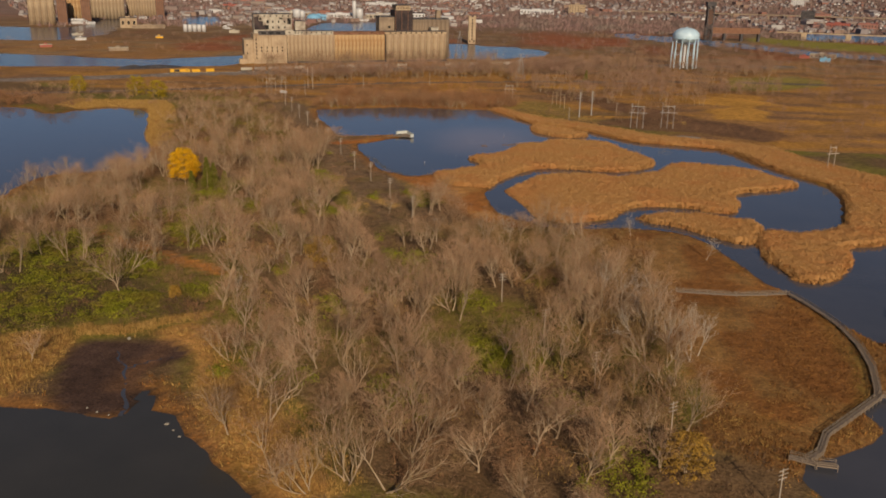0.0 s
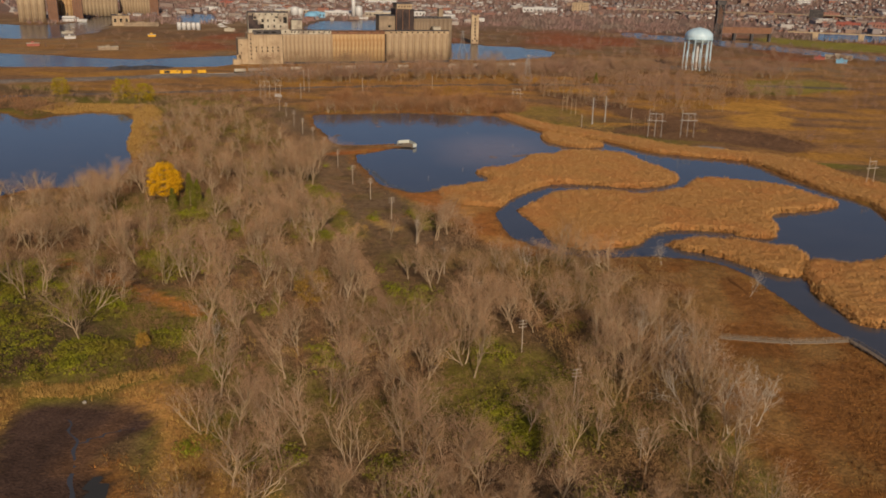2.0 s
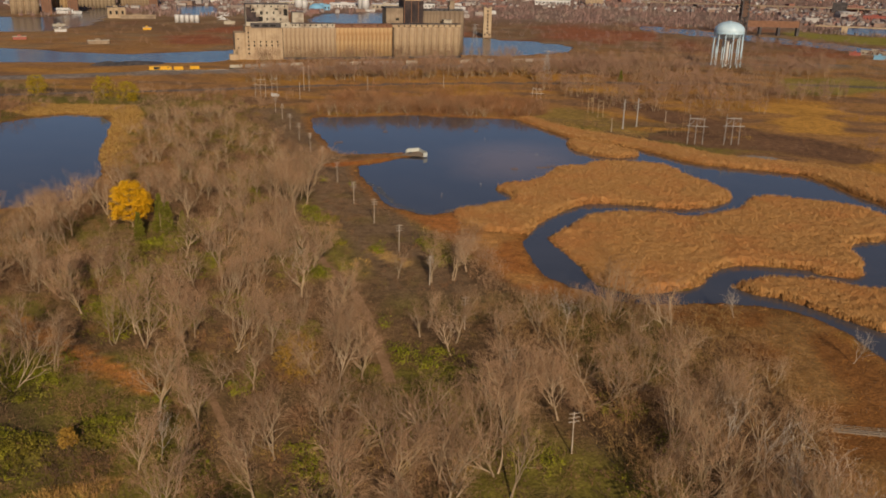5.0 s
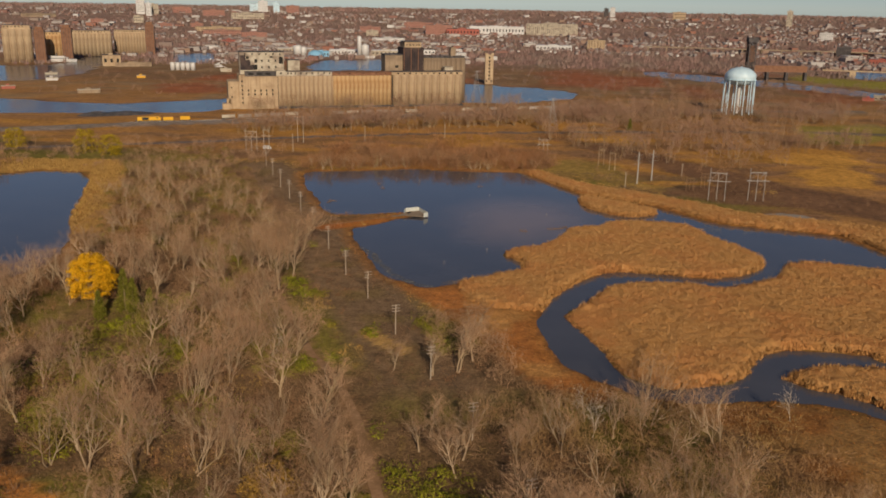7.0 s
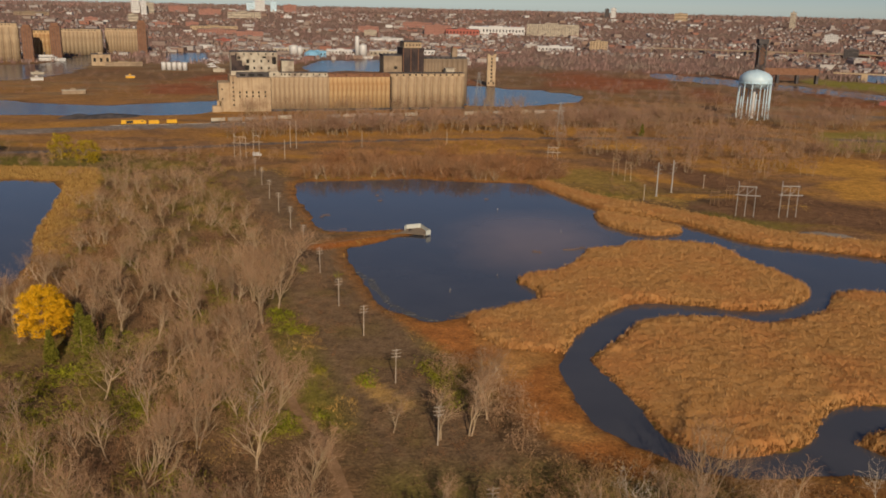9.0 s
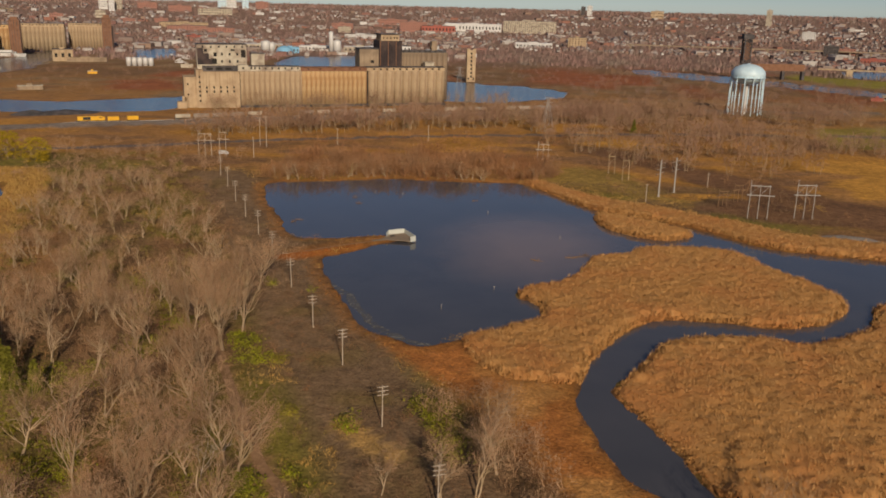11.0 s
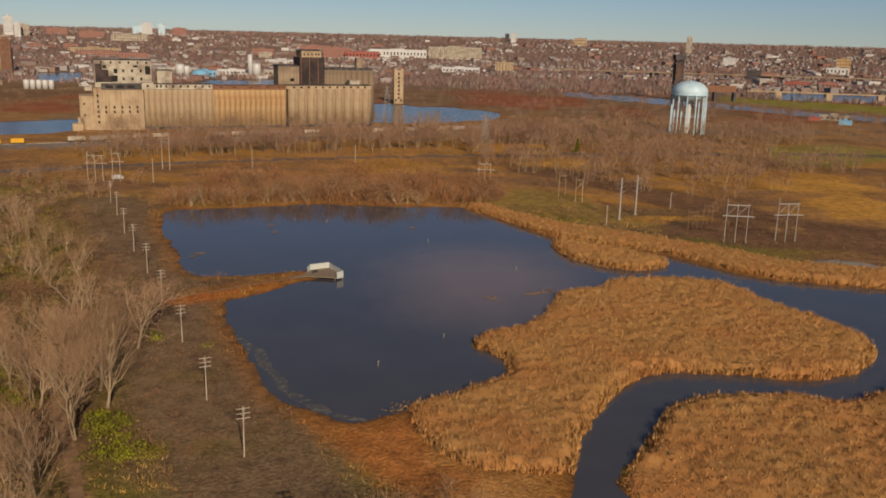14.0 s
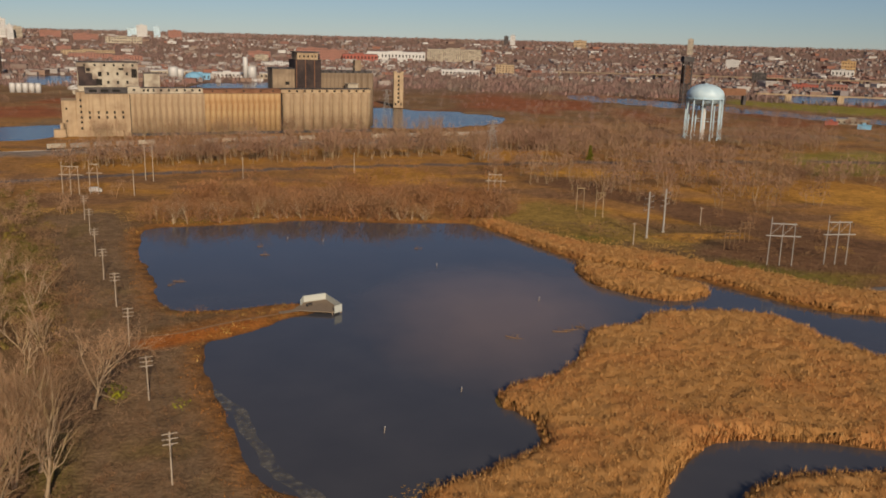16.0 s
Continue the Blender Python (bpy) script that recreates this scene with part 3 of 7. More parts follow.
def land_tint(x, y):
    """The cover's tone at each place."""
    n1, n2, n3 = value_noise(x, y, 34.0, 11), value_noise(x, y, 13.0, 12), value_noise(x, y, 90.0, 13)
    n = 0.5 * n1 + 0.3 * n2 + 0.2 * n3
    col = np.empty((*np.shape(x), 3))
    col[:] = (0.170, 0.100, 0.046)

    def lay(weight, tone):
        wgt = np.clip(weight, 0, 1)[..., None]
        col[:] = col * (1 - wgt) + np.array(tone) * wgt

    lay((n1 - 0.42) * 5, (0.175, 0.138, 0.026))
    lay(inside_distance(x, y, WEST_GREEN) / 12, (0.085, 0.062, 0.024))
    lay((n2 - 0.70) * 4, (0.175, 0.110, 0.05))
    # northern plain with dry grass, scrub and bare soil
    plain = np.clip((y - 95 - 0.25 * np.abs(x)) / 40, 0, 1) + np.clip((x - 175) / 60, 0, 1) * (y > 0)
    lay(plain * 1.0, (0.335, 0.165, 0.054))
    bands = 0.7 * value_noise(x * 0.3, y, 17.0, 14) + 0.3 * n2
    lay(plain * (bands - 0.56) * 7, (0.42, 0.20, 0.042))
    lay(plain * (0.38 - bands) * 8, (0.23, 0.12, 0.055))
    lay((inside_distance(x, y, PLAIN_DARK) + 8 * (n2 - 0.5)) / 8 + 0.3, (0.18, 0.092, 0.045))
    lay((inside_distance(x, y, BANK_GREEN) + 10 * (n2 - 0.5)) / 8 + 0.3, (0.29, 0.18, 0.045))
    lay((inside_distance(x, y, PLAIN_GREEN) + 14 * (n2 - 0.5)) / 8 + 0.3, (0.27, 0.20, 0.04))
    for poly in PLAIN_STRAW:
        lay((inside_distance(x, y, poly) + 12 * (n2 - 0.5)) / 6 + 0.3, (0.50, 0.245, 0.048))
    lay(np.clip((y - 620) / 200, 0, 1) * 0.8, (0.19, 0.108, 0.055))
    lay(np.clip((y - 420) / 120, 0, 1) * (bands - 0.5) * 5, (0.26, 0.165, 0.085))
    lay(np.clip((y - 620) / 200, 0, 1) * (n3 - 0.6) * 6, (0.27, 0.105, 0.045))
    for poly in FAR_RED:
        lay((inside_distance(x, y, poly) + 30 * (n1 - 0.5)) / 10 + 0.1, (0.29, 0.10, 0.042))
    lay(np.clip(inside_distance(x, y, GREENFIELD) / 15, 0, 1), (0.25, 0.205, 0.035))
    # town ground, its tone greyed to stand for distance haze
    lay(np.clip((y - 1100) / 250, 0, 1) * 0.9, (0.235, 0.15, 0.112))
    # corridor below the wires
    lay(np.clip((24 - line_distance(x, y, POLE_LINE)) / 10, 0, 1) * np.clip((y + 250) / 25, 0, 1), (0.20, 0.124, 0.066))
    # russet brush east of the left pond, straw along its shore, and the orange bank of the near pond
    lay((inside_distance(x, y, WEST_RUSSET) + 8 * (n2 - 0.5)) / 8 + 0.3, (0.27, 0.135, 0.05))
    lay(inside_distance(x, y, WEST_STRAW) / 4 + 0.4, (0.34, 0.175, 0.05))
    lay((inside_distance(x, y, RUST_BANK) + 4 * (n2 - 0.5)) / 4 + 0.4, (0.42, 0.21, 0.06))
    lay(inside_distance(x, y, MUD_WEST) / 4 + 0.4, (0.31, 0.15, 0.045))
    lay(inside_distance(x, y, BOARD_EDGE) / 4 + 0.5, (0.24, 0.12, 0.038))
    lay((8.5 - line_distance(x, y, PENINSULA)) / 3, (0.28, 0.125, 0.04))
    lay((7.0 - line_distance(x, y, [(-50, -38), (-40, -30), (-33, -27), (-24, -19)])) / 3, (0.42, 0.13, 0.025))
    lay(np.clip((12 - line_distance(x, y, POLE_LINE)) / 5, 0, 1) * (n2 - 0.65) * 3, (0.19, 0.125, 0.045))
    # marshes
    lay(inside_distance(x, y, RED_MARSH) / 4 + 0.6, (0.37, 0.138, 0.036))
    lay(np.clip(inside_distance(x, y, RED_MARSH) / 4, 0, 1) * (n2 - 0.5) * 6, (0.46, 0.22, 0.065))
    lay(inside_distance(x, y, MEADOW) / 5, (0.235, 0.098, 0.027))
    lay((inside_distance(x, y, MEADOW) / 5 > 0) * (n2 - 0.5) * 5, (0.27, 0.14, 0.045))
    lay(reed_depth(x, y) / 2.0 + 0.5, (0.25, 0.115, 0.035))
    for p in (LEFT_POND, NEAR_POND, MARSH_WATER):
        d = -inside_distance(x, y, p)
        lay(np.clip(1 - (d - 1) / 7.0, 0, 1) * (d > -3) * 0.8, (0.30, 0.125, 0.03))
    lay(inside_distance(x, y, MUD) / 3, (0.082, 0.046, 0.032))
    lay((inside_distance(x, y, MUD) > 0) * (n2 - 0.6) * 4, (0.15, 0.075, 0.038))
    lay(inside_distance(x, y, CLEARING) / 1.5 + 0.3 + (n2 - 0.5), (0.44, 0.26, 0.09))
    for way, half, tone in ((RUST_STRIP, 3.6, (0.42, 0.17, 0.042)), (TRAIL, 1.0, (0.28, 0.15, 0.07)), (TRAIL_WEST, 0.3, (0.26, 0.155, 0.075)), (ROAD, 4.0, (0.14, 0.11, 0.10)), (RAIL, 13.0, (0.22, 0.17, 0.135))):
        lay((half + 1.5 - line_distance(x, y, way)) / 1.5, tone)
    w = wetness(x, y)
    lay((w + 0.6) / 1.2, (0.05, 0.032, 0.022))
    return col


GZ = ground_height(GX, GY)
ny, nx = GX.shape
idx = np.arange(nx * ny).reshape(ny, nx)
quads = np.stack([idx[:-1, :-1], idx[:-1, 1:], idx[1:, 1:], idx[1:, :-1]], -1).reshape(-1, 4)
gme = mesh_of("ground", np.stack([GX, GY, GZ], -1).reshape(-1, 3), quads, GROUND, smooth=True)
tint = np.ones((nx * ny, 4), np.float32)
tint[:, :3] = land_tint(GX, GY).reshape(-1, 3)
gme.color_attributes.new("cover", "FLOAT_COLOR", "POINT").data.foreach_set("color", tint.ravel())
tagged(new("ground", gme), "brown autumn ground with dry grass, mud and trails", "ground", kind="structure")


def water_sheet(name, x0, x1, y0, y1, label, mat):
    top = 0.004 if mat is TANNIN else 0.0
    bm = boxes((x0, x1, y0, y1, -2.5 - top, top))
    return tagged(part(name, bm, mat), label, "water", kind="structure")


water_sheet("pond_water", -430, 420, -600, 240, "dark still pond and channel water with faint ripples", WATER)
water_sheet("near_pond_water", -220, 70, -600, -370, "dark brown still pond water", TANNIN)
water_sheet("river_water", -1500, 1100, 260, 1480, "blue river water winding past the grain elevators", RIVER)


def heights_at(x, y):
    return ground_height(np.asarray(x, float), np.asarray(y, float))


# ---- vegetation builders ----
def scatter(rng, x0, x1, y0, y1, per_m2):
    n = int((x1 - x0) * (y1 - y0) * per_m2)
    return rng.uniform(x0, x1, n), rng.uniform(y0, y1, n)


def blade_arrays(rng, x, y, z, h, k, radius, lean, width):
    """k slender pointed blades at each place."""
    n = len(x)
    a = rng.uniform(0, 2 * math.pi, (n, k))
    r = radius * np.sqrt(rng.random((n, k)))
    bx, by = x[:, None] + r * np.cos(a), y[:, None] + r * np.sin(a)
    hh = h[:, None] * rng.uniform(0.65, 1.1, (n, k))
    out = a + rng.normal(0, 0.6, (n, k))
    ln = hh * lean * rng.uniform(0.3, 1.3, (n, k))
    tx, ty, tz = bx + ln * np.cos(out), by + ln * np.sin(out), z[:, None] + hh
    f = rng.uniform(0, math.pi, (n, k))
    w = width * rng.uniform(0.6, 1.3, (n, k)) / 2
    bz = np.broadcast_to(z[:, None] - 0.1, (n, k))
    v = np.stack([np.stack([bx - w * np.cos(f), by - w * np.sin(f), bz], -1), np.stack([bx + w * np.cos(f), by + w * np.sin(f), bz], -1), np.stack([tx, ty, tz], -1)], 2)
    # the lit side of each blade faces the south; a soft normal leans up and out of the clump
    e = np.cross(v[:, :, 1] - v[:, :, 0], v[:, :, 2] - v[:, :, 0])
    back = (e @ np.array(TO_SUN)) < 0
    v[back] = v[back][:, [1, 0, 2]]
    e[back] *= -1
    e /= np.linalg.norm(e, axis=-1, keepdims=True) + 1e-9
    nm = 0.45 * e + np.stack([0.5 * np.cos(a), 0.5 * np.sin(a), np.full_like(a, 0.75)], -1)
    nm /= np.linalg.norm(nm, axis=-1, keepdims=True)
    out_v = v.reshape(-1, 3)
    return np.concatenate([out_v, np.repeat(nm.reshape(-1, 3), 3, axis=0)], 1)


def leaf_arrays(rng, c, radii, count, size):
    """Small leaf faces round uneven crowns: centres c (n,3), radii (n,3)."""
    n = len(c)
    d = rng.normal(size=(n, count, 3))
    d /= np.linalg.norm(d, axis=-1, keepdims=True)
    d[..., 2] = np.abs(d[..., 2]) * 1.1 - 0.35
    rr = rng.uniform(0.45, 1.0, (n, count, 1)) * (0.75 + 0.5 * rng.random((n, count, 1)))
    p = c[:, None] + d * radii[:, None] * rr
    a, b = rng.normal(size=(n, count, 3)), rng.normal(size=(n, count, 3))
    a /= np.linalg.norm(a, axis=-1, keepdims=True)
    b /= np.linalg.norm(b, axis=-1, keepdims=True)
    s = size * rng.uniform(0.6, 1.4, (n, count, 1))
    v = np.stack([p - a * s, p + a * s, p + b * s * 1.5], 2)
    e = np.cross(v[:, :, 1] - v[:, :, 0], v[:, :, 2] - v[:, :, 0])
    back = (e @ np.array(TO_SUN)) < 0
    v[back] = v[back][:, [1, 0, 2]]
    e[back] *= -1
    e /= np.linalg.norm(e, axis=-1, keepdims=True) + 1e-9
    nm = 0.5 * e + 0.7 * d + np.array((0, 0, 0.45))
    nm /= np.linalg.norm(nm, axis=-1, keepdims=True) + 1e-9
    return np.concatenate([v.reshape(-1, 3), np.repeat(nm.reshape(-1, 3), 3, axis=0)], 1)


def soft_mesh(name, v, material):
    """A mesh of loose triangles; where rows hold six numbers, the last three are its soft normals."""
    me = mesh_of(name, v[:, :3], np.arange(len(v)).reshape(-1, 3), material)
    if v.shape[1] == 6:
        me.polygons.foreach_set("use_smooth", np.ones(len(v) // 3, bool))
        me.normals_split_custom_set_from_vertices(v[:, 3:])
    return me


def stuff(name, verts, material, label, category, parent=None):
    v = np.concatenate(verts) if isinstance(verts, list) else verts
    me = soft_mesh(name, v, material)
    ob = new(name, me)
    ob.parent = parent
    return tagged(ob, label, category, kind="stuff")


def tube_arrays(V, T, pts, radii, sides):
    base = len(V)
    for i, (p, r) in enumerate(zip(pts, radii)):
        q = pts[min(i + 1, len(pts) - 1)] - pts[max(i - 1, 0)]
        q = q / (np.linalg.norm(q) + 1e-9)
        u = np.cross(q, (0.3, 0.9, 0.31))
        u /= np.linalg.norm(u) + 1e-9
        w = np.cross(q, u)
        for k in range(sides):
            a = 2 * math.pi * k / sides
            V.append(p + r * (math.cos(a) * u + math.sin(a) * w))
    for i in range(len(pts) - 1):
        for k in range(sides):
            a, b = base + i * sides + k, base + i * sides + (k + 1) % sides
            T.append((a, b, b + sides))
            T.append((a, b + sides, a + sides))


def grow_tree(seed, height, stems=1, spread=0.55, kids=(7, 5, 5, 4), droop=0.0, twig=0.021, lean=0.12, fork=0.3, girth=0.0145):
    """A bare tree: arrays of the trunk with its limbs, and of the crown of branches and twigs."""
    rng = np.random.default_rng(seed)
    WV, WT, CV, CT = [], [], [], []

    def turned(d, angle):
        side = np.cross(d, rng.normal(size=3))
        side /= np.linalg.norm(side) + 1e-9
        return d * math.cos(angle) + side * math.sin(angle)

    def ribbon(V, T, pts, radii):
        side = np.cross(pts[1] - pts[0], rng.normal(size=3))
        side /= np.linalg.norm(side) + 1e-9
        b = len(V)
        for p, r in zip(pts[:-1], radii):
            V.extend([p - side * r, p + side * r])
        V.append(pts[-1])
        for i in range(len(pts) - 2):
            k = b + 2 * i
            T.extend([(k, k + 1, k + 3), (k, k + 3, k + 2)])
        k = b + 2 * (len(pts) - 2)
        T.append((k, k + 1, k + 2))

    def branch(p, d, length, radius, level):
        n = (5, 4, 3, 2, 1)[level]
        pts, dirs = [p], [d]
        for i in range(n):
            d = d + rng.normal(0, (0.08, 0.17, 0.24, 0.3, 0.3)[level], 3) + np.array((0, 0, (0.05, 0.17, 0.10, 0.04 - droop, -droop)[level]))
            d = d / np.linalg.norm(d)
            pts.append(pts[-1] + d * length / n)
            dirs.append(d)
        tip = radius * (0.45, 0.30, 0.3, 0.3, 0.0)[level]
        radii = [radius + (tip - radius) * i / n for i in range(n + 1)]
        if level <= 1:
            if level == 0:
                radii[0] *= 1.35
            tube_arrays(WV, WT, pts, radii, (6, 4)[level])
        elif level == 2:
            ribbon(WV, WT, pts, radii)
        else:
            ribbon(CV, CT, pts, radii)
        if level >= len(kids):
            return
        for k in range(kids[level]):
            f = rng.uniform(fork if level == 0 else 0.18, 1.0) if k else 1.0
            i = min(int(f * n), n - 1)
            at = pts[i] + (pts[i + 1] - pts[i]) * (f * n - i)
            angle = rng.uniform(0.30, 0.95) * (spread / 0.55) * (0.4 if k == 0 else 1.0)
            reach = (rng.uniform(0.6, 1.05) if level == 0 else rng.uniform(0.45, 0.85)) * (1.15 - 0.35 * f)
            branch(at, turned(dirs[i + 1], angle), length * reach, (radius * 0.55, radius * 0.48, twig, twig * 0.8, 0)[level], level + 1)

    for s in range(stems):
        d = np.array((rng.normal(0, lean * (1 + stems * 0.6)), rng.normal(0, lean * (1 + stems * 0.6)), 1.0))
        d /= np.linalg.norm(d)
        branch(np.array((rng.normal(0, 0.25 * (stems - 1)), rng.normal(0, 0.25 * (stems - 1)), -0.3)), d, height * rng.uniform(0.40, 0.52), height * girth / (stems ** 0.3), 0)
    WV, CV = np.array(WV), np.array(CV)
    top = max(CV[:, 2].max() if len(CV) else 0, WV[:, 2].max())
    k = height / top
    return WV * k, np.array(WT), CV * k, np.array(CT)


# ---- reeds ----
rng = np.random.default_rng(21)


def reed_top(x, y):
    """Height of the reed mass: clumps and hollows."""
    u, v = 0.79 * x + 0.61 * y, 0.79 * y - 0.61 * x
    tuft = 0.9 * value_noise(u, v, 2.3, 32) + 0.6 * value_noise(u * 0.6 - v * 0.8, u * 0.8 + v * 0.6, 1.4, 35)
    tall = 1.25 + tuft + 0.55 * value_noise(u, v, 14.0, 33)
    return tall * (1 - 0.72 * np.clip(near_depth(np.atleast_1d(x), np.atleast_1d(y), LOW_SEDGE).reshape(np.shape(x)) / 3 + 0.3, 0, 1))


qx, qy = np.meshgrid(np.arange(20, 345, 1.3), np.arange(-440, 150, 1.3))
inner = np.minimum(reed_depth(qx, qy), -wetness(qx, qy) - 0.6)
qz = heights_at(qx, qy) + (reed_top(qx, qy) * 0.93) * np.clip((inner - 0.2) / 2.4, 0, 1) - 0.25
qi = np.arange(qx.size).reshape(qx.shape)
cells = np.stack([qi[:-1, :-1], qi[:-1, 1:], qi[1:, 1:], qi[1:, :-1]], -1)
cells = cells[(inner[:-1, :-1] > 0.3) & (inner[1:, 1:] > 0.3) & (inner[:-1, 1:] > 0.3) & (inner[1:, :-1] > 0.3)]
mass = mesh_of("reed_mass", np.stack([qx, qy, qz], -1).reshape(-1, 3), cells, REED, True)
tagged(new("reed_mass", mass), "dense tangled mass of dry tan reeds", "reeds", kind="stuff")
rx, ry = scatter(rng, 20, 350, -445, 150, 1.1)
depth = np.minimum(reed_depth(rx, ry), -wetness(rx, ry))
keep = depth > 0.1
rx, ry, depth = rx[keep], ry[keep], depth[keep]
rh = reed_top(rx, ry)
rz = heights_at(rx, ry)
edge = depth < 2.2
stuff("reed_edge", blade_arrays(rng, rx[edge], ry[edge], rz[edge], rh[edge] * np.clip(0.6 + depth[edge] * 0.25, 0, 1.1), 12, 0.8, 0.28, 0.26), REED, "tall dry tan reeds standing along the water's edge", "reeds")
mid = ~edge & ((rng.random(len(rx)) < 0.75) | ((ry < -40) & (rx < 215)))
stuff("reed_bed", blade_arrays(rng, rx[mid], ry[mid], rz[mid] + rh[mid] * 0.58, rh[mid] * 0.55, 6, 0.65, 0.35, 0.24), REED, "dry tan reeds crowding the marsh islands", "reeds")
pl = rng.random(len(rx)) < 0.28
stuff("reed_plumes", blade_arrays(rng, rx[pl], ry[pl], rz[pl] + rh[pl] * 0.75, rh[pl] * 0.5, 3, 0.5, 0.25, 0.22), PLUME, "pale feathery plumes on the reeds", "reeds")

# ---- brush and grass ----
STRAW_SHORE = [(-80, -420), (-80, -385), (-50, -374), (-10, -372), (4, -400), (30, -430), (55, -462), (34, -470), (10, -447), (-4, -428), (-10, -400), (-20, -382), (-46, -383), (-56, -400), (-50, -428)]
bx, by = scatter(rng, -215, 215, -500, 150, 0.25)
w = wetness(bx, by)
ok = (w < -1.0) & (reed_depth(bx, by) < 0) & (line_distance(bx, by, TRAIL) > 2.9) & (line_distance(bx, by, TRAIL_WEST) > 2.8) & (inside_distance(bx, by, CLEARING) < 0.5) & (line_distance(bx, by, PENINSULA) > 2.0) & (inside_distance(bx, by, MUD) < 0)
bx, by, w = bx[ok], by[ok], w[ok]
marsh = np.maximum(inside_distance(bx, by, RED_MARSH), inside_distance(bx, by, MEADOW))
shore = w > -8
zone = value_noise(bx, by, 26.0, 41)
corridor = (line_distance(bx, by, POLE_LINE) < 15) & (by > -240)
is_rusty = ((marsh > -2) & (rng.random(len(bx)) < 0.6)) | (shore & (rng.random(len(bx)) < 0.6))
is_straw = ~is_rusty & ~corridor & ((zone > 0.70) | ((shore | (inside_distance(bx, by, STRAW_SHORE) > 0)) & (rng.random(len(bx)) < 0.8)))
bz = heights_at(bx, by)
bh = np.where(marsh > 0, 0.5, 0.45 + 1.1 * value_noise(bx, by, 6.0, 42)) * rng.uniform(0.7, 1.2, len(bx)) * np.where(corridor, 0.55, 1.0)
bh = np.where(is_straw & (inside_distance(bx, by, STRAW_SHORE) > 0), 1.9, bh)
for sel, mat, nm, lab in ((is_rusty, RUSTY, "marsh_grass", "rust-coloured low marsh grass along the shores"), (is_straw, STRAW, "straw_grass", "straw-coloured dry grass clumps"), (~is_rusty & ~is_straw, BRUSH, "undergrowth", "brown leafless undergrowth on the wooded ground")):
    stuff(nm, blade_arrays(rng, bx[sel], by[sel], bz[sel], bh[sel], 5, 1.0, 0.6, 0.18), mat, lab, "brush")

# bands of tall straw along the ponds and in the clearing
for poly, dens, tall, mat in ((WEST_STRAW, 0.5, 1.9, STRAW), ([(-64, -376), (-46, -375), (-35, -364), (-21, -357), (-19, -362), (-30, -370), (-41, -381), (-58, -384)], 1.2, 2.0, STRAW), (CLEARING, 0.5, 0.5, STRAW), (MUD_WEST, 0.5, 1.5, STRAW), (BOARD_EDGE, 0.5, 1.0, SEDGE), ([(168, -415), (196, -390), (203, -360), (203, -320), (190, -300), (182, -345), (170, -385)], 0.5, 0.8, SEDGE), ([(-6, -392), (14, -402), (40, -432), (58, -460), (40, -466), (14, -446), (2, -430), (-4, -414)], 0.5, 1.2, STRAW)):
    px, py = scatter(rng, min(p[0] for p in poly), max(p[0] for p in poly), min(p[1] for p in poly), max(p[1] for p in poly), dens)
    ok = (inside_distance(px, py, poly) > 0) & (wetness(px, py) < -0.5)
    px, py = px[ok], py[ok]
    stuff("tall_straw", blade_arrays(rng, px, py, heights_at(px, py), np.full(len(px), tall) * rng.uniform(0.6, 1.1, len(px)), 9, 0.9, 0.4, 0.16), mat, "dry tall grass in a band", "grass")

# brown and olive scrub under the trees
sx, sy = scatter(rng, -175, 150, -480, 20, 0.105)
ok = (wetness(sx, sy) < -2) & (reed_depth(sx, sy) < -1) & (np.minimum(line_distance(sx, sy, TRAIL), line_distance(sx, sy, TRAIL_WEST)) > 4.2) & (inside_distance(sx, sy, MUD) < -2)
ok &= (inside_distance(sx, sy, MEADOW) < -2) & (inside_distance(sx, sy, RED_MARSH) < 0) & (inside_distance(sx, sy, STRAW_SHORE) < 0) & (value_noise(sx, sy, 24.0, 44) > 0.28) & (line_distance(sx, sy, PENINSULA) > 9) & (inside_distance(sx, sy, MUD_WEST) < -1) & (inside_distance(sx, sy, BOARD_EDGE) < -1) & (inside_distance(sx, sy, RUST_BANK) < -1) & (inside_distance(sx, sy, CLEARING) < -1)
sx, sy = sx[ok], sy[ok]
low = (line_distance(sx, sy, POLE_LINE) < 13) & (sy > -240)
# green bushes on the woodland floor
GREEN_SPOTS = [(-126, -300, 24), (-91, -317, 22), (-94, -351, 24), (-53, -356, 13), (-86, -378, 16), (-112, -289, 18), (76, -376, 12), (94, -387, 12), (81, -361, 8), (122, -434, 9), (118, -448, 10), (55, -408, 9),
               (25, -355, 7), (94, -343, 6), (-33, -341, 9), (23, -405, 7), (31, -281, 6), (-5, -271, 9), (106, -411, 8), (-71, -319, 12), (-69, -249, 10), (44, -285, 8), (54, -298, 10), (28, -291, 6),
               (51, -312, 10), (76, -331, 10), (97, -304, 7)]
GREEN_SPOTS += [(-22, -318, 7), (-9, -309, 6), (21, -342, 8), (-12, -350, 8), (38, -329, 8), (-57, -222, 10), (-65, -262, 14), (-55, -262, 9), (-17, -219, 9), (-7, -214, 8), (-23, -255, 9), (25, -176, 5), (33, -194, 6), (-61, -277, 12), (-107, -27, 12), (-39, -143, 9), (8, -183, 6), (-95, 5, 14), (-110, 30, 14), (-120, -20, 16), (-135, 70, 16), (-80, -190, 10), (-95, -205, 12), (60, -420, 9)]
GREEN_SPOTS += [(-100, -60, 10)]
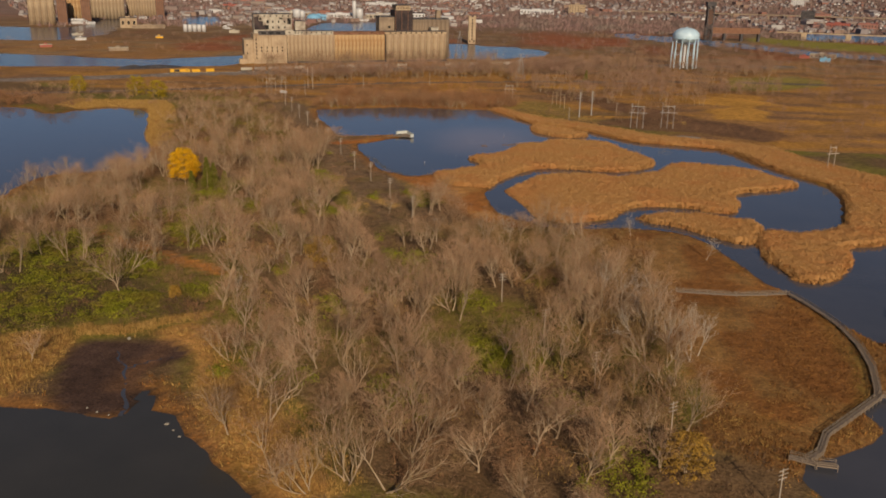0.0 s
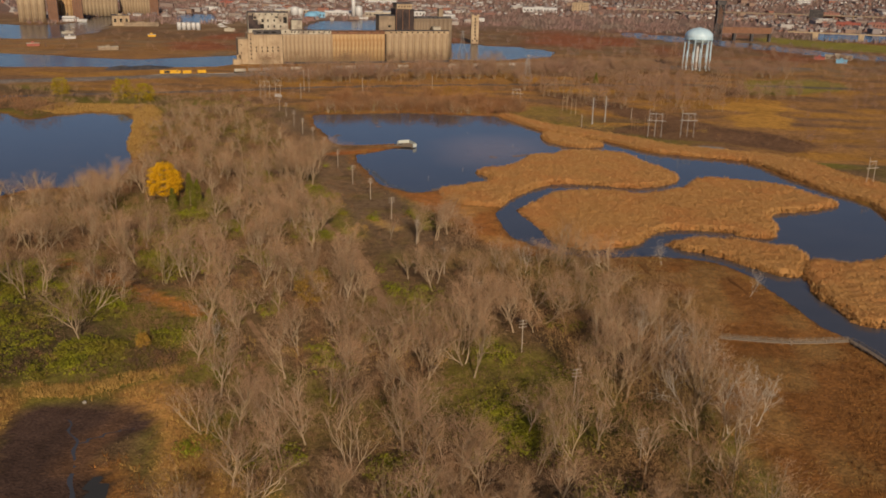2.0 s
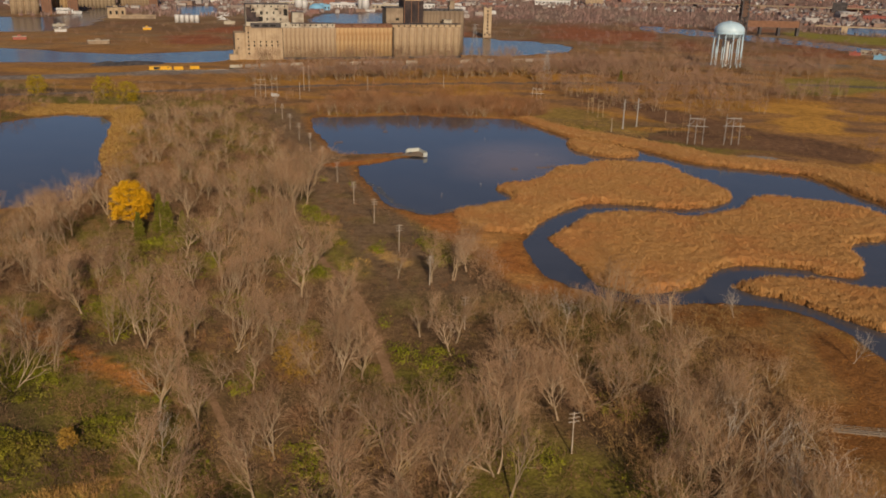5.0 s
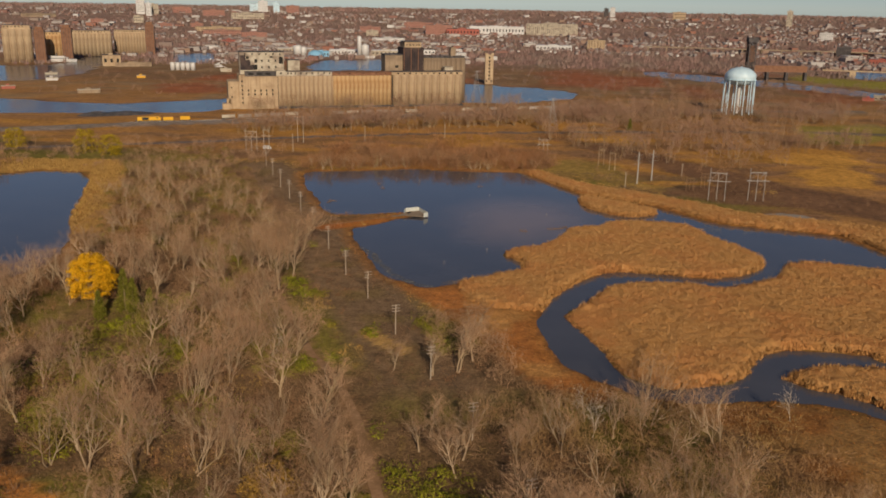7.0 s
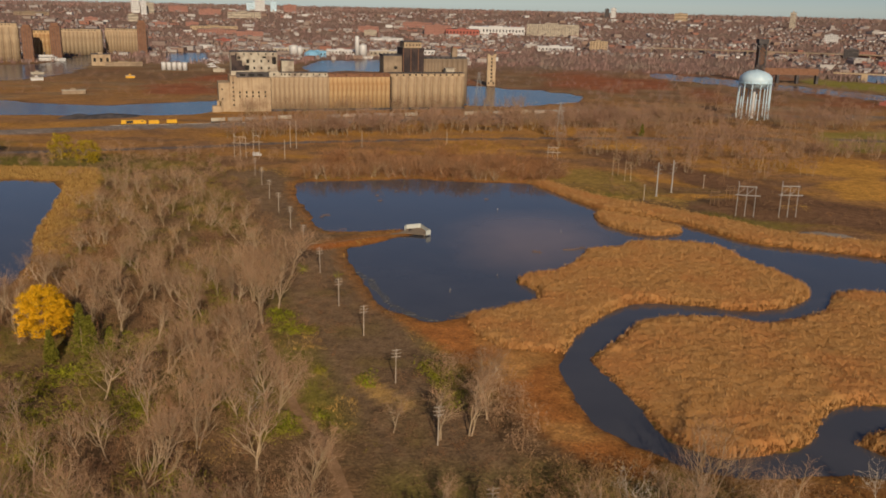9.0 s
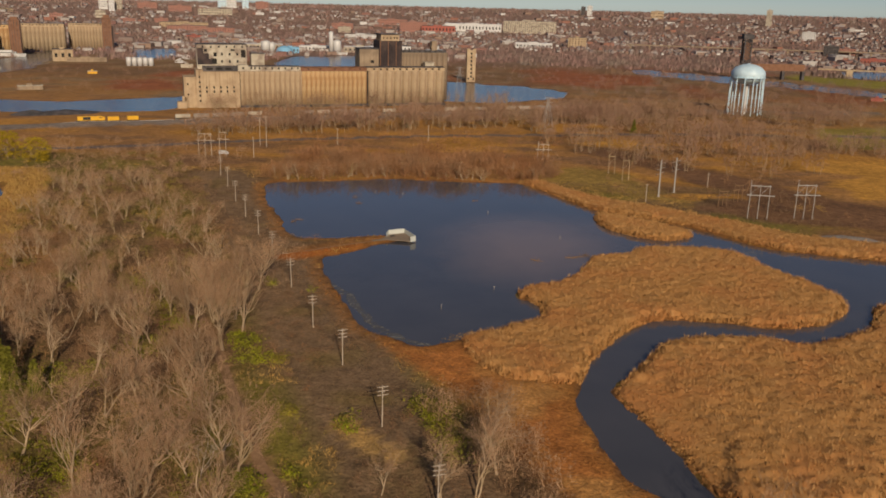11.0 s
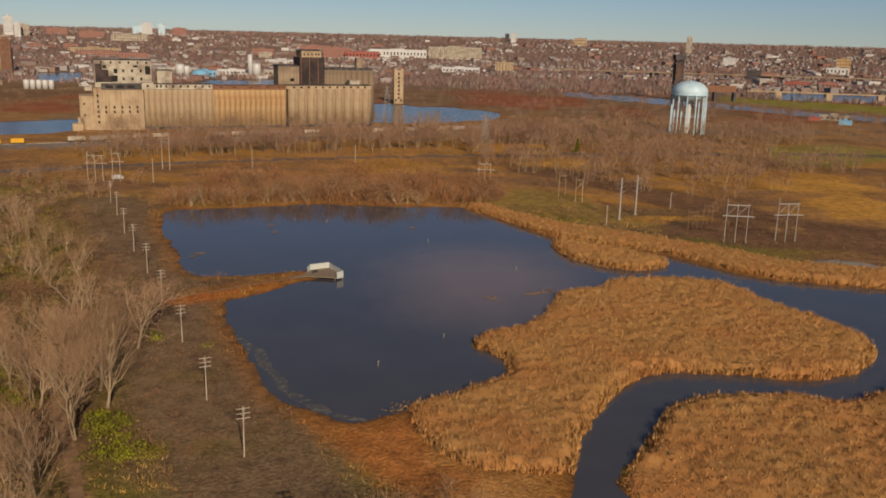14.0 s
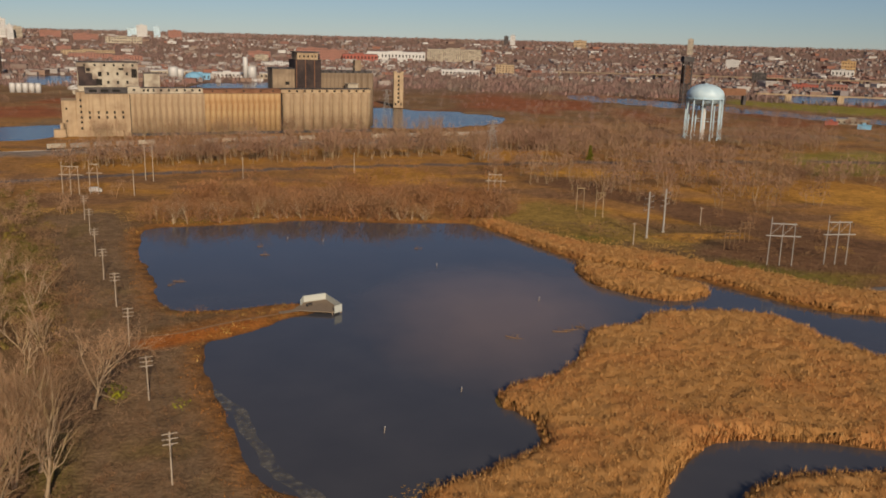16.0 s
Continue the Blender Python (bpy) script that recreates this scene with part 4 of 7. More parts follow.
GREEN_SPOTS += [(-119, -52, 12), (-90, -86, 10), (-79, -111, 10), (-64, -122, 7), (-69, -145, 9), (-39, -132, 6), (-28, -147, 6), (-38, -181, 7), (-11, -180, 4), (23, -170, 4), (29, -181, 5), (-73, -306, 10), (-56, -351, 9), (-60, -365, 9), (1, -403, 5), (-8, -353, 6), (33, -372, 6), (47, -306, 5), (81, -376, 9), (77, -391, 9), (88, -386, 9), (108, -323, 5), (19, -261, 5), (-231, 92, 12)]
GREEN_SPOTS += [(-209, 53, 12), (-188, 127, 12), (-124, 6, 12), (-105, -22, 9), (-133, 102, 14), (-168, 150, 12), (-161, 74, 12), (-158, 92, 12), (-148, 70, 12), (-113, 46, 8), (-43, -74, 6), (-35, -83, 6), (-60, -212, 10), (-78, -170, 12), (-30, -205, 6), (-78, -227, 16), (-82, -196, 10), (-69, -258, 14), (-44, -268, 9), (-36, -250, 7), (-95, -240, 12)]
GREEN_SPOTS = [g for g in GREEN_SPOTS if g[1] < -70]
gc, gr = [], []
for cx, cy, rad in GREEN_SPOTS:
    n = int(rad * rad * 0.36) + 7
    a, r = rng.uniform(0, 6.283, n), rad * np.sqrt(rng.random(n))
    px, py = cx + r * np.cos(a), cy + r * np.sin(a)
    pz = heights_at(px, py)
    s = rng.uniform(1.2, 3.6, n)
    gc.append(np.stack([px, py, pz + s * 0.4], -1))
    gr.append(np.stack([s * 1.2, s * 1.2, s * 0.8], -1))
gc, gr = np.concatenate(gc), np.concatenate(gr)
ok = (wetness(gc[:, 0], gc[:, 1]) < -1) & (inside_distance(gc[:, 0], gc[:, 1], MUD) < -4) & (inside_distance(gc[:, 0], gc[:, 1], MUD_WEST) < 0) & (line_distance(gc[:, 0], gc[:, 1], TRAIL) > 3.5) & (line_distance(gc[:, 0], gc[:, 1], TRAIL_WEST) > 3.5) & (line_distance(gc[:, 0], gc[:, 1], POLE_LINE) > 5)
stuff("green_bushes", leaf_arrays(rng, gc[ok], gr[ok], 52, 0.25), GREEN, "low olive-green bushes on the woodland floor", "bushes")

# rounded olive and brown shrubs of the western wood's open northern part
for seed, count, mat, nm, lab, lo, hi in ((7, 190, OLIVE, "olive_shrubs", "rounded olive-green shrubs holding small leaves", 1.8, 4.2), (8, 150, SCRUB, "brown_shrubs", "rounded brown shrubs in the open wood", 1.5, 3.8)):
    px, py = scatter(rng, -240, -50, -110, 190, 0.03)
    ok = (inside_distance(px, py, [(-235, 110), (-214, 60), (-195, 0), (-165, -60), (-150, -100), (-55, -100), (-75, -45), (-95, 5), (-120, 55), (-140, 100), (-190, 190), (-225, 180)]) > 0) & (wetness(px, py) < -4) & (value_noise(px, py, 30.0, 90 + seed) > 0.35) & (line_distance(px, py, POLE_LINE) > 5)
    px, py = px[ok][:count], py[ok][:count]
    ps = rng.uniform(lo, hi, len(px))
    stuff(nm, leaf_arrays(rng, np.stack([px, py, heights_at(px, py) + ps * 0.45], -1), np.stack([ps * 1.15, ps * 1.15, ps * 0.8], -1), 120, 0.3), mat, lab, "bushes")

# dirt paths trodden through the wood and along the spit
def dirt_path(points, width, material, label):
    V, F_, n = [], [], 14
    pts = []
    for k in range(len(points) - 1):
        p0, p1, p2, p3 = (np.array(points[min(max(k + d, 0), len(points) - 1)], float) for d in (-1, 0, 1, 2))
        for i in range(n):
            u = i / n
            pts.append(0.5 * (2 * p1 + (p2 - p0) * u + (2 * p0 - 5 * p1 + 4 * p2 - p3) * u * u + (3 * p1 - p0 - 3 * p2 + p3) * u ** 3))
    pts = np.array(pts)
    d = np.gradient(pts, axis=0)
    side = np.stack([-d[:, 1], d[:, 0]], -1) / np.linalg.norm(d, axis=1, keepdims=True)
    half = width / 2 * (0.8 + 0.5 * value_noise(pts[:, 0], pts[:, 1], 5.0, 91))[:, None]
    for q, lift in ((pts - side * half, 0.04), (pts, 0.15), (pts + side * half, 0.04)):
        V.append(np.column_stack([q, heights_at(q[:, 0], q[:, 1]) + lift]))
    m = len(pts)
    for r in range(2):
        F_ += [(r * m + i, r * m + i + 1, (r + 1) * m + i + 1, (r + 1) * m + i) for i in range(m - 1)]
    tagged(new("dirt_path", mesh_of("dirt_path", np.concatenate(V), np.array(F_)[:, ::-1], material, True)), label, "path", kind="structure")


dirt_path(TRAIL, 2.6, DIRT, "trodden tan dirt path through the bare wood")
dirt_path(TRAIL_WEST, 1.9, DIRT, "trodden tan dirt path beside the western scrub")
dirt_path([(-72, -40)] + PENINSULA[:3] + [(-18, -7)], 1.1, DIRT, "narrow pale footpath along the grassy spit")

# ---- trees ----
PROTO = []
SPECS = [(1, 18, 1, 0.48), (2, 20, 1, 0.42), (3, 17, 2, 0.48), (4, 19, 3, 0.40), (5, 16, 1, 0.6), (6, 18, 2, 0.45), (7, 20, 4, 0.38), (8, 15, 1, 0.55), (9, 31, 2, 0.36), (10, 30, 1, 0.40)]
LABELS = ["tall bare tree with a pale spreading crown", "tall bare tree with upswept limbs", "bare tree forked near the ground", "bare tree with three leaning stems", "bare tree with a broad low crown", "bare twin-stemmed tree with fine twigs", "clump of tall bare stems from one root", "small bare tree with a round twiggy crown", "very tall bare twin-stemmed tree beside the trail", "very tall bare tree with a high fine crown"]
for (seed, h, stems, spread), lab in zip(SPECS, LABELS):
    kids = (9, 7, 7, 5) if stems == 1 and h < 28 else (8, 8, 8, 5) if h > 28 else ((6, 6, 6, 4) if stems == 2 else (5, 5, 5, 4))
    wv, wt, cv, ct = grow_tree(seed * 17, h, stems, spread, kids, fork=0.22 + 0.03 * (seed % 4))
    PROTO.append((mesh_of("trunk", wv, wt, BARK, True), mesh_of("crown", cv, ct, TWIG), h, lab))


def bare_tree(k, x, y, height, turn, lean=(0, 0)):
    trunk, crown, h, lab = PROTO[k]
    s = height / h
    wide = 0.9 if height > 26 else 1.08
    m = Matrix.LocRotScale((x, y, float(heights_at(x, y)) - 0.1), Euler((lean[0], lean[1], turn)), (s * wide * random.uniform(0.9, 1.15), s * wide * random.uniform(0.9, 1.15), s))
    t = thing("bare_tree", lab, "tree", m, "bare trees of the wood")
    piece("trunk", trunk, t)
    piece("crown", crown, t)


random.seed(5)
# trees that stand out singly: x, y, height, kind
MARKED = [(-43, -141, 27, 8), (-42, -125, 28, 9), (-50, -121, 27, 8), (-48, -114, 28, 9), (-54, -118, 27, 8), (-60, -124, 25, 5), (-49, -84, 22, 4), (-58, -125, 22, 7), (-40, -192, 20, 0), (40, -192, 19, 5), (-19, -208, 22, 1), (-15, -212, 23, 0), (-32, -223, 20, 4), (40, -214, 19, 5), (19, -216, 12, 7), (-33, -225, 18, 1), (-82, -229, 17, 2), (-45, -275, 20, 0)]
MARKED += [(-3, -265, 18, 6), (32, -218, 16, 5), (44, -204, 17, 2), (-13, -331, 18, 1), (-91, -228, 19, 2), (27, -350, 21, 0), (45, -335, 23, 4), (18, -307, 24, 1), (65, -342, 24, 3), (-45, -269, 19, 0), (-91, -257, 20, 6), (120, -323, 24, 3), (139, -325, 18, 2), (-18, -355, 17, 0), (15, -440, 18, 7), (0, -396, 16, 6)]
MARKED2 = [(52, -457, 27, 6), (71, -401, 21, 0), (123, -338, 23, 3), (114, -342, 23, 6), (-62, -345, 17, 4), (69, -435, 20, 5), (97, -439, 22, 4), (116, -398, 17, 1), (-28, -191, 20, 2), (-128, -264, 22, 6), (-33, -247, 21, 1), (9, -276, 16, 0), (25, -408, 19, 5), (86, -383, 17, 7), (62, -460, 22, 3), (135, -357, 20, 2), (-62, -406, 12, 7), (-3, -375, 20, 1)]
MARKED2 += [(-5, -311, 15, 0), (-70, -322, 22, 3), (69, -351, 24, 1), (107, -326, 24, 6), (90, -304, 20, 3), (135, -359, 22, 6), (122, -311, 16, 5), (42, -352, 22, 0), (-12, -334, 17, 5)]
placed = []
for x, y, h, k in MARKED + MARKED2:
    bare_tree(k, x, y, h * 1.1, random.uniform(0, 6.28))
    placed.append((x, y))


def wood_density(x, y):
    """How thickly the wood stands at a place, 0 to 1."""
    d = 0.0
    west = inside_distance(np.array([x]), np.array([y]), [(-10, -470), (120, -470), (140, -420), (143, -330), (146, -290), (134, -250), (112, -236), (92, -232), (60, -240), (52, -262), (40, -262), (20, -222), (0, -190), (-30, -150), (-48, -110), (-70, -60),
                                                          (-85, -10), (-110, 40), (-150, 90), (-230, 95), (-205, 10), (-185, -40), (-160, -80), (-140, -130), (-150, -200), (-165, -290), (-120, -330), (-60, -320), (-20, -345), (10, -400)])[0]
    if west > 0:
        d = 0.5 + 0.7 * float(value_noise(x, y, 40.0, 51))
        if y > -100:
            d *= 0.55
    return d


tries = 0
while len(placed) < 283 and tries < 9000:
    tries += 1
    x, y = random.uniform(-170, 145), random.uniform(-470, -95)
    if random.random() > wood_density(x, y):
        continue
    if min((x - a) ** 2 + (y - b) ** 2 for a, b in placed) < 6.5 ** 2:
        continue
    if any((x - a) ** 2 + (y - b) ** 2 < (0.5 * r) ** 2 for a, b, r in GREEN_SPOTS if r >= 8):
        continue
    xy = (np.array([x]), np.array([y]))
    if wetness(*xy)[0] > -3 or line_distance(*xy, TRAIL)[0] < 7 or line_distance(*xy, TRAIL_WEST)[0] < 4 or line_distance(*xy, RUST_STRIP)[0] < 8 or (x + 6) ** 2 + (y + 303) ** 2 < 90 or (x - 15) ** 2 + (y + 204) ** 2 < 340 or (x + 90) ** 2 + (y + 197) ** 2 < 620 or line_distance(*xy, POLE_LINE)[0] < (9 if y > -235 else 4):
        continue
    bare_tree(random.choice((0, 1, 2, 3, 4, 5, 5, 6, 7)), x, y, random.uniform(14, 24), random.uniform(0, 6.28), (random.gauss(0, 0.05), random.gauss(0, 0.05)))
    placed.append((x, y))

# bleached dead trees by the channel
for seed, x, y, h in ((301, 80, -243, 15), (302, 82, -252, 13), (303, 97, -243, 12), (304, 140, -233, 12), (305, 170, -264, 12), (306, 147, -373, 22), (307, 141, -374, 17), (308, 150, -368, 18), (309, 135, -345, 17), (310, -15, -349, 15), (311, -22, -217, 14), (312, 144, -352, 16), (313, 138, -353, 20), (314, 128, -336, 20), (315, 147, -361, 17), (316, 132, -367, 18), (317, 121, -327, 19)):
    wv, wt, cv, ct = grow_tree(seed, h, 1 if seed % 3 else 2, 0.5, (7, 5, 4), twig=0.035, lean=0.16, girth=0.0095)
    t = thing("dead_tree", "bleached leafless dead tree standing in the marsh edge", "tree", pose(x, y, float(heights_at(x, y)) - 0.1), "dead trees by the channel")
    piece("trunk", mesh_of("trunk", wv, wt, DEADWOOD, True), t)
    piece("crown", mesh_of("crown", cv, ct, DEADWOOD), t)

# the tree that still holds yellow leaves, and the evergreens beside it
def leafy_tree(name, label, x, y, h, seed, leaf, count, low=0.25, wide=0.38):
    r = np.random.default_rng(seed)
    wv, wt, cv, ct = grow_tree(seed, h * 0.92, 2, 0.6, (7, 5, 4))
    t = thing(name, label, "tree", pose(x, y, float(heights_at(x, y)) - 0.1))
    piece("trunk", mesh_of("trunk", wv, wt, BARK, True), t)
    tagged(piece("boughs", mesh_of("boughs", cv, ct, TWIG), t), "bare twigs between the leaves", kind="stuff")
    n = 220
    a, k = r.uniform(0, 6.283, n), r.uniform(0, 1, n)
    zz = h * (low + (0.95 - low) * k)
    rad = h * wide * np.sqrt(np.clip(1 - ((k - 0.35) / 0.72) ** 2, 0.02, 1)) * np.sqrt(r.uniform(0.15, 1.0, n))
    c = np.stack([rad * np.cos(a), rad * np.sin(a), zz], -1)
    s = h * r.uniform(0.05, 0.13, n)
    v = leaf_arrays(r, c, np.stack([s, s, s * 0.9], -1), count, 0.22)
    piece("crown", soft_mesh("crown", v, leaf), t)


leafy_tree("yellow_tree", "broad tree in full golden autumn leaf", -107, -174, 21, 71, YELLOW, 120, 0.22, 0.40)
leafy_tree("yellow_willow", "rounded willow with yellow-green leaves", -289, 152, 19, 72, WILLOW, 50, 0.03, 0.5)
leafy_tree("yellow_willow", "wide willow with yellow-green leaves", -266, 146, 16, 73, WILLOW, 50, 0.03, 0.6)
leafy_tree("yellow_willow", "small yellowing willow beside the pond", -352, 160, 17, 74, WILLOW, 45, 0.05, 0.5)
leafy_tree("ochre_tree", "small tree with thinning ochre leaves", 6, -303, 14, 75, OCHRE, 24, 0.1, 0.5)
leafy_tree("ochre_tree", "low tree with thinning ochre leaves", 135, -444, 13, 76, OCHRE, 26, 0.1, 0.5)
leafy_tree("ochre_tree", "small tree with a few orange leaves", -39, -348, 6, 77, OCHRE, 9, 0.3)


def spruce(x, y, h, seed):
    r = np.random.default_rng(seed)
    t = thing("spruce", "dark green spruce with drooping tiered boughs", "tree", pose(x, y, float(heights_at(x, y)) - 0.1))
    bm = bmesh.new()
    rod(bm, (0, 0, 0), (0, 0, h * 0.97), 0.22, 0.03, 6)
    part("trunk", bm, BARK, t)
    V = []
    for i in range(24):
        f = i / 24
        z, reach = h * (0.08 + 0.9 * f), h * 0.24 * (1 - f) ** 0.8 + 0.15
        for k in range(9):
            a = r.uniform(0, 6.283)
            L = reach * r.uniform(0.7, 1.1)
            for q in range(15):
                u = r.uniform(0.15, 1.0)
                p = np.array((math.cos(a) * L * u, math.sin(a) * L * u, z - 0.3 * L * u + r.normal(0, 0.1)))
                d1, d2 = r.normal(size=3) * 0.3, r.normal(size=3) * 0.3
                V += [p, p + d1 + (0.25 * math.cos(a), 0.25 * math.sin(a), -0.15), p + d2]
    V = np.array(V)
    piece("crown", mesh_of("crown", V, np.arange(len(V)).reshape(-1, 3), NEEDLE), t)


for i, (x, y, h) in enumerate(((-92, -178, 18), (-86, -183, 16), (-97, -188, 12), (-8, -305, 8), (142, 383, 12), (-81, -180, 11))):
    spruce(x, y, h, 80 + i)

# far woods and thickets, too many to count
def small_tree(seed, stems, twigs, slim, wide, low):
    """A bare tree or bush of height one: ribbons for the stems, and an uneven rounded head of twigs fanning outward."""
    r = np.random.default_rng(seed)
    V, W = [], []
    lobes = [(r.uniform(-0.2, 0.2) * wide, r.uniform(-0.2, 0.2) * wide, r.uniform(low + 0.15, 0.72), r.uniform(0.16, 0.28)) for i in range(stems + 2)]
    for i in range(stems):
        x, y, z, rad = lobes[i]
        p = np.array((0.12 * x + r.normal(0, 0.02), 0.12 * y + r.normal(0, 0.02), 0.0))
        t = np.array((x, y, z + rad))
        q = p * 0.55 + t * 0.45 + r.normal(0, 0.03, 3)
        w = np.cross(t - p, r.normal(size=3))
        w = w / np.linalg.norm(w) * slim * 0.9
        W += [p - w, p + w, q + w * 0.7, p - w, q + w * 0.7, q - w * 0.7, q - w * 0.7, q + w * 0.7, t]
    for k in range(twigs):
        x, y, z, rad = lobes[k % len(lobes)]
        u = r.normal(size=3)
        u = u / np.linalg.norm(u) * r.random() ** 0.45
        at = np.array((x + u[0] * rad * wide, y + u[1] * rad * wide, max(low * 0.5, z + u[2] * rad)))
        d = u + r.normal(0, 0.45, 3) + np.array((0, 0, 0.5))
        d = d / np.linalg.norm(d) * r.uniform(0.07, 0.17)
        w = np.cross(d, r.normal(size=3))
        w = w / np.linalg.norm(w) * slim * r.uniform(0.7, 1.3)
        V += [at - w, at + w, at + d]
    V, W = np.array(V), np.array(W)
    k = 1.0 / max(V[:, 2].max(), W[:, 2].max())
    return V * k, W * k


LOW = [small_tree(500 + s, 2 + s % 3, 150, 0.0062, 1.25, 0.12) for s in range(6)]
THICK = [small_tree(520 + s, 2 + s % 3, 104, 0.0098, 1.15, 0.2) for s in range(6)]
BUSH = [small_tree(560 + s, 3, 104, 0.011, 1.3, -0.12) for s in range(6)]


def mid_tree(seed, stems, spread, kids=(6, 5, 4, 3)):
    wv, wt, cv, ct = grow_tree(seed, 18.0, stems, spread, kids, twig=0.032, fork=0.25)
    return cv[ct].reshape(-1, 3) / 18.0, wv[wt].reshape(-1, 3) / 18.0


MID = [mid_tree(540 + s, 1 + s % 3, 0.42 + 0.04 * (s % 4), (6, 5, 4, 3) if s % 3 == 0 else (4, 4, 4, 3)) for s in range(6)]


def low_wood(name, x, y, h, label, material=TWIG, wide=1.0, kinds=LOW, stems=None):
    z = heights_at(x, y)
    kind = rng.integers(0, len(kinds), len(x))
    a = rng.uniform(0, 6.283, len(x))
    for part_, mat, nm, lab in ((0, material, name, label), (1, stems or material, name + "_stems", "slender pale stems of bare trees")):
        out = []
        for k in range(len(kinds)):
            s = kind == k
            if not s.any():
                continue
            v = kinds[k][part_]
            c, sn = np.cos(a[s])[:, None], np.sin(a[s])[:, None]
            hh = h[s][:, None]
            X = (v[None, :, 0] * c - v[None, :, 1] * sn) * hh * wide + x[s][:, None]
            Y = (v[None, :, 0] * sn + v[None, :, 1] * c) * hh * wide + y[s][:, None]
            out.append(np.stack([X, Y, v[None, :, 2] * hh + z[s][:, None] - 0.1], -1).reshape(-1, 3))
        stuff(nm, out, mat, lab, "trees")


def fill(poly, n, lo, hi, clump=0.0, seed=1):
    xs, ys = [p[0] for p in poly], [p[1] for p in poly]
    x, y = rng.uniform(min(xs), max(xs), n * 9), rng.uniform(min(ys), max(ys), n * 9)
    ok = (inside_distance(x, y, poly) > 0) & (wetness(x, y) < -1.5) & (value_noise(x, y, 45.0, seed) > clump)
    ok &= (inside_distance(x, y, GREENFIELD) < 0) & (inside_distance(x, y, PLAIN_GREEN) < 0)
    for poly in PLAIN_STRAW:
        ok &= inside_distance(x, y, poly) < -2
    ok &= (line_distance(x, y, ROAD) > 6) & (line_distance(x, y, RAIL) > 12) & (line_distance(x, y, YARD) > 5)
    if min(ys) < 0:
        ok &= (line_distance(x, y, TRAIL) > 5) & (line_distance(x, y, TRAIL_WEST) > 5) & (line_distance(x, y, RUST_STRIP) > 6) & (inside_distance(x, y, CLEARING) < -2)
        ok &= ((line_distance(x, y, POLE_LINE) > 9) | (y < -240)) & (inside_distance(x, y, MEADOW) < 9) & (inside_distance(x, y, MUD) < -3)
        ok &= (x + 90) ** 2 + (y + 195) ** 2 > 500
        for gx_, gy_, gr_ in GREEN_SPOTS:
            if gr_ >= 8:
                ok &= (x - gx_) ** 2 + (y - gy_) ** 2 > (0.8 * gr_) ** 2
    x, y = x[ok][:n], y[ok][:n]
    return x, y, rng.uniform(lo, hi, len(x))


BANK_THICKET = [(-114, 119), (-81, 124), (-50, 134), (-10, 141), (40, 145), (66, 150), (72, 172), (50, 215), (-30, 225), (-100, 200)]
tx, ty, th = fill(BANK_THICKET, 640, 5, 10, 0.05, 61)
th = th * (0.7 + 0.9 * value_noise(tx, ty, 22.0, 62))
low_wood("thicket", tx, ty, th, "russet leafless thicket on the far bank of the pond", RUSSET, 1.25, BUSH)
tx, ty, th = fill([(-104, 117), (-50, 133), (40, 144), (68, 150), (60, 168), (-20, 164), (-108, 142)], 60, 7, 14, 0.1, 75)
low_wood("far_wood", tx, ty, th, "taller bare trees of the far bank of the pond", RUSSET, 1.3, MID, BARK)
low_wood("far_wood", *fill([(-150, 265), (-80, 300), (80, 340), (240, 385), (240, 330), (110, 300), (0, 270), (-120, 230)], 90, 3, 9, 0.45, 72), "leafless bushes scattered on the plain", RUSSET, 1.2, BUSH)
low_wood("far_wood", *fill([(80, 130), (170, 60), (300, 20), (340, 200), (330, 420), (200, 300), (100, 260)], 150, 2, 8, 0.35, 73), "scattered leafless bushes on the marshy plain", UNDERWOOD, 1.2, BUSH)
low_wood("far_wood", *fill([(45, 330), (100, 225), (150, 190), (225, 180), (300, 240), (380, 400), (390, 600), (200, 560), (60, 470)], 520, 11, 20, 0.28, 62), "leafless wood round the foot of the water tower", RIVERWOOD, 0.85, THICK, BARK)
low_wood("far_wood", *fill([(-205, 330), (-60, 420), (200, 540), (240, 500), (60, 400), (-60, 335), (-215, 262)], 520, 12, 23, 0.10, 63), "leafless trees along the railway below the grain elevator", RIVERWOOD, 0.8, THICK, BARK)
low_wood("far_wood", *fill([(-255, 432), (-60, 520), (30, 560), (40, 545), (-60, 490), (-240, 408)], 100, 12, 23, 0.1, 76), "tall thin trees against the grain elevator", RIVERWOOD, 0.8, MID, BARK)
low_wood("far_wood", *fill([(330, -20), (700, -60), (900, 300), (640, 560), (400, 540), (330, 250), (250, 120)], 360, 4, 12, 0.4, 64), "scattered leafless trees on the eastern plain", RIVERWOOD, 1.0, THICK)
low_wood("far_wood", *fill([(-420, 75), (-250, 90), (-160, 60), (-140, 200), (-260, 230), (-420, 170)], 240, 3, 10, 0.3, 65), "leafless trees and shrubs north of the western pond", TWIG, 1.2, THICK)
low_wood("far_wood", *fill([(60, 300), (330, 300), (700, 560), (520, 860), (180, 900), (80, 640)], 360, 7, 15, 0.3, 66), "leafless trees on the river bank plain", RIVERWOOD, 0.9, THICK)
low_wood("thicket", *fill([(40, -262), (60, -232), (110, -236), (150, -240), (165, -262), (150, -300), (135, -420), (120, -470), (95, -330), (60, -262)], 420, 4, 11, 0.1, 67), "brown leafless thicket between the wires and the marsh", THICKET, 1.3)
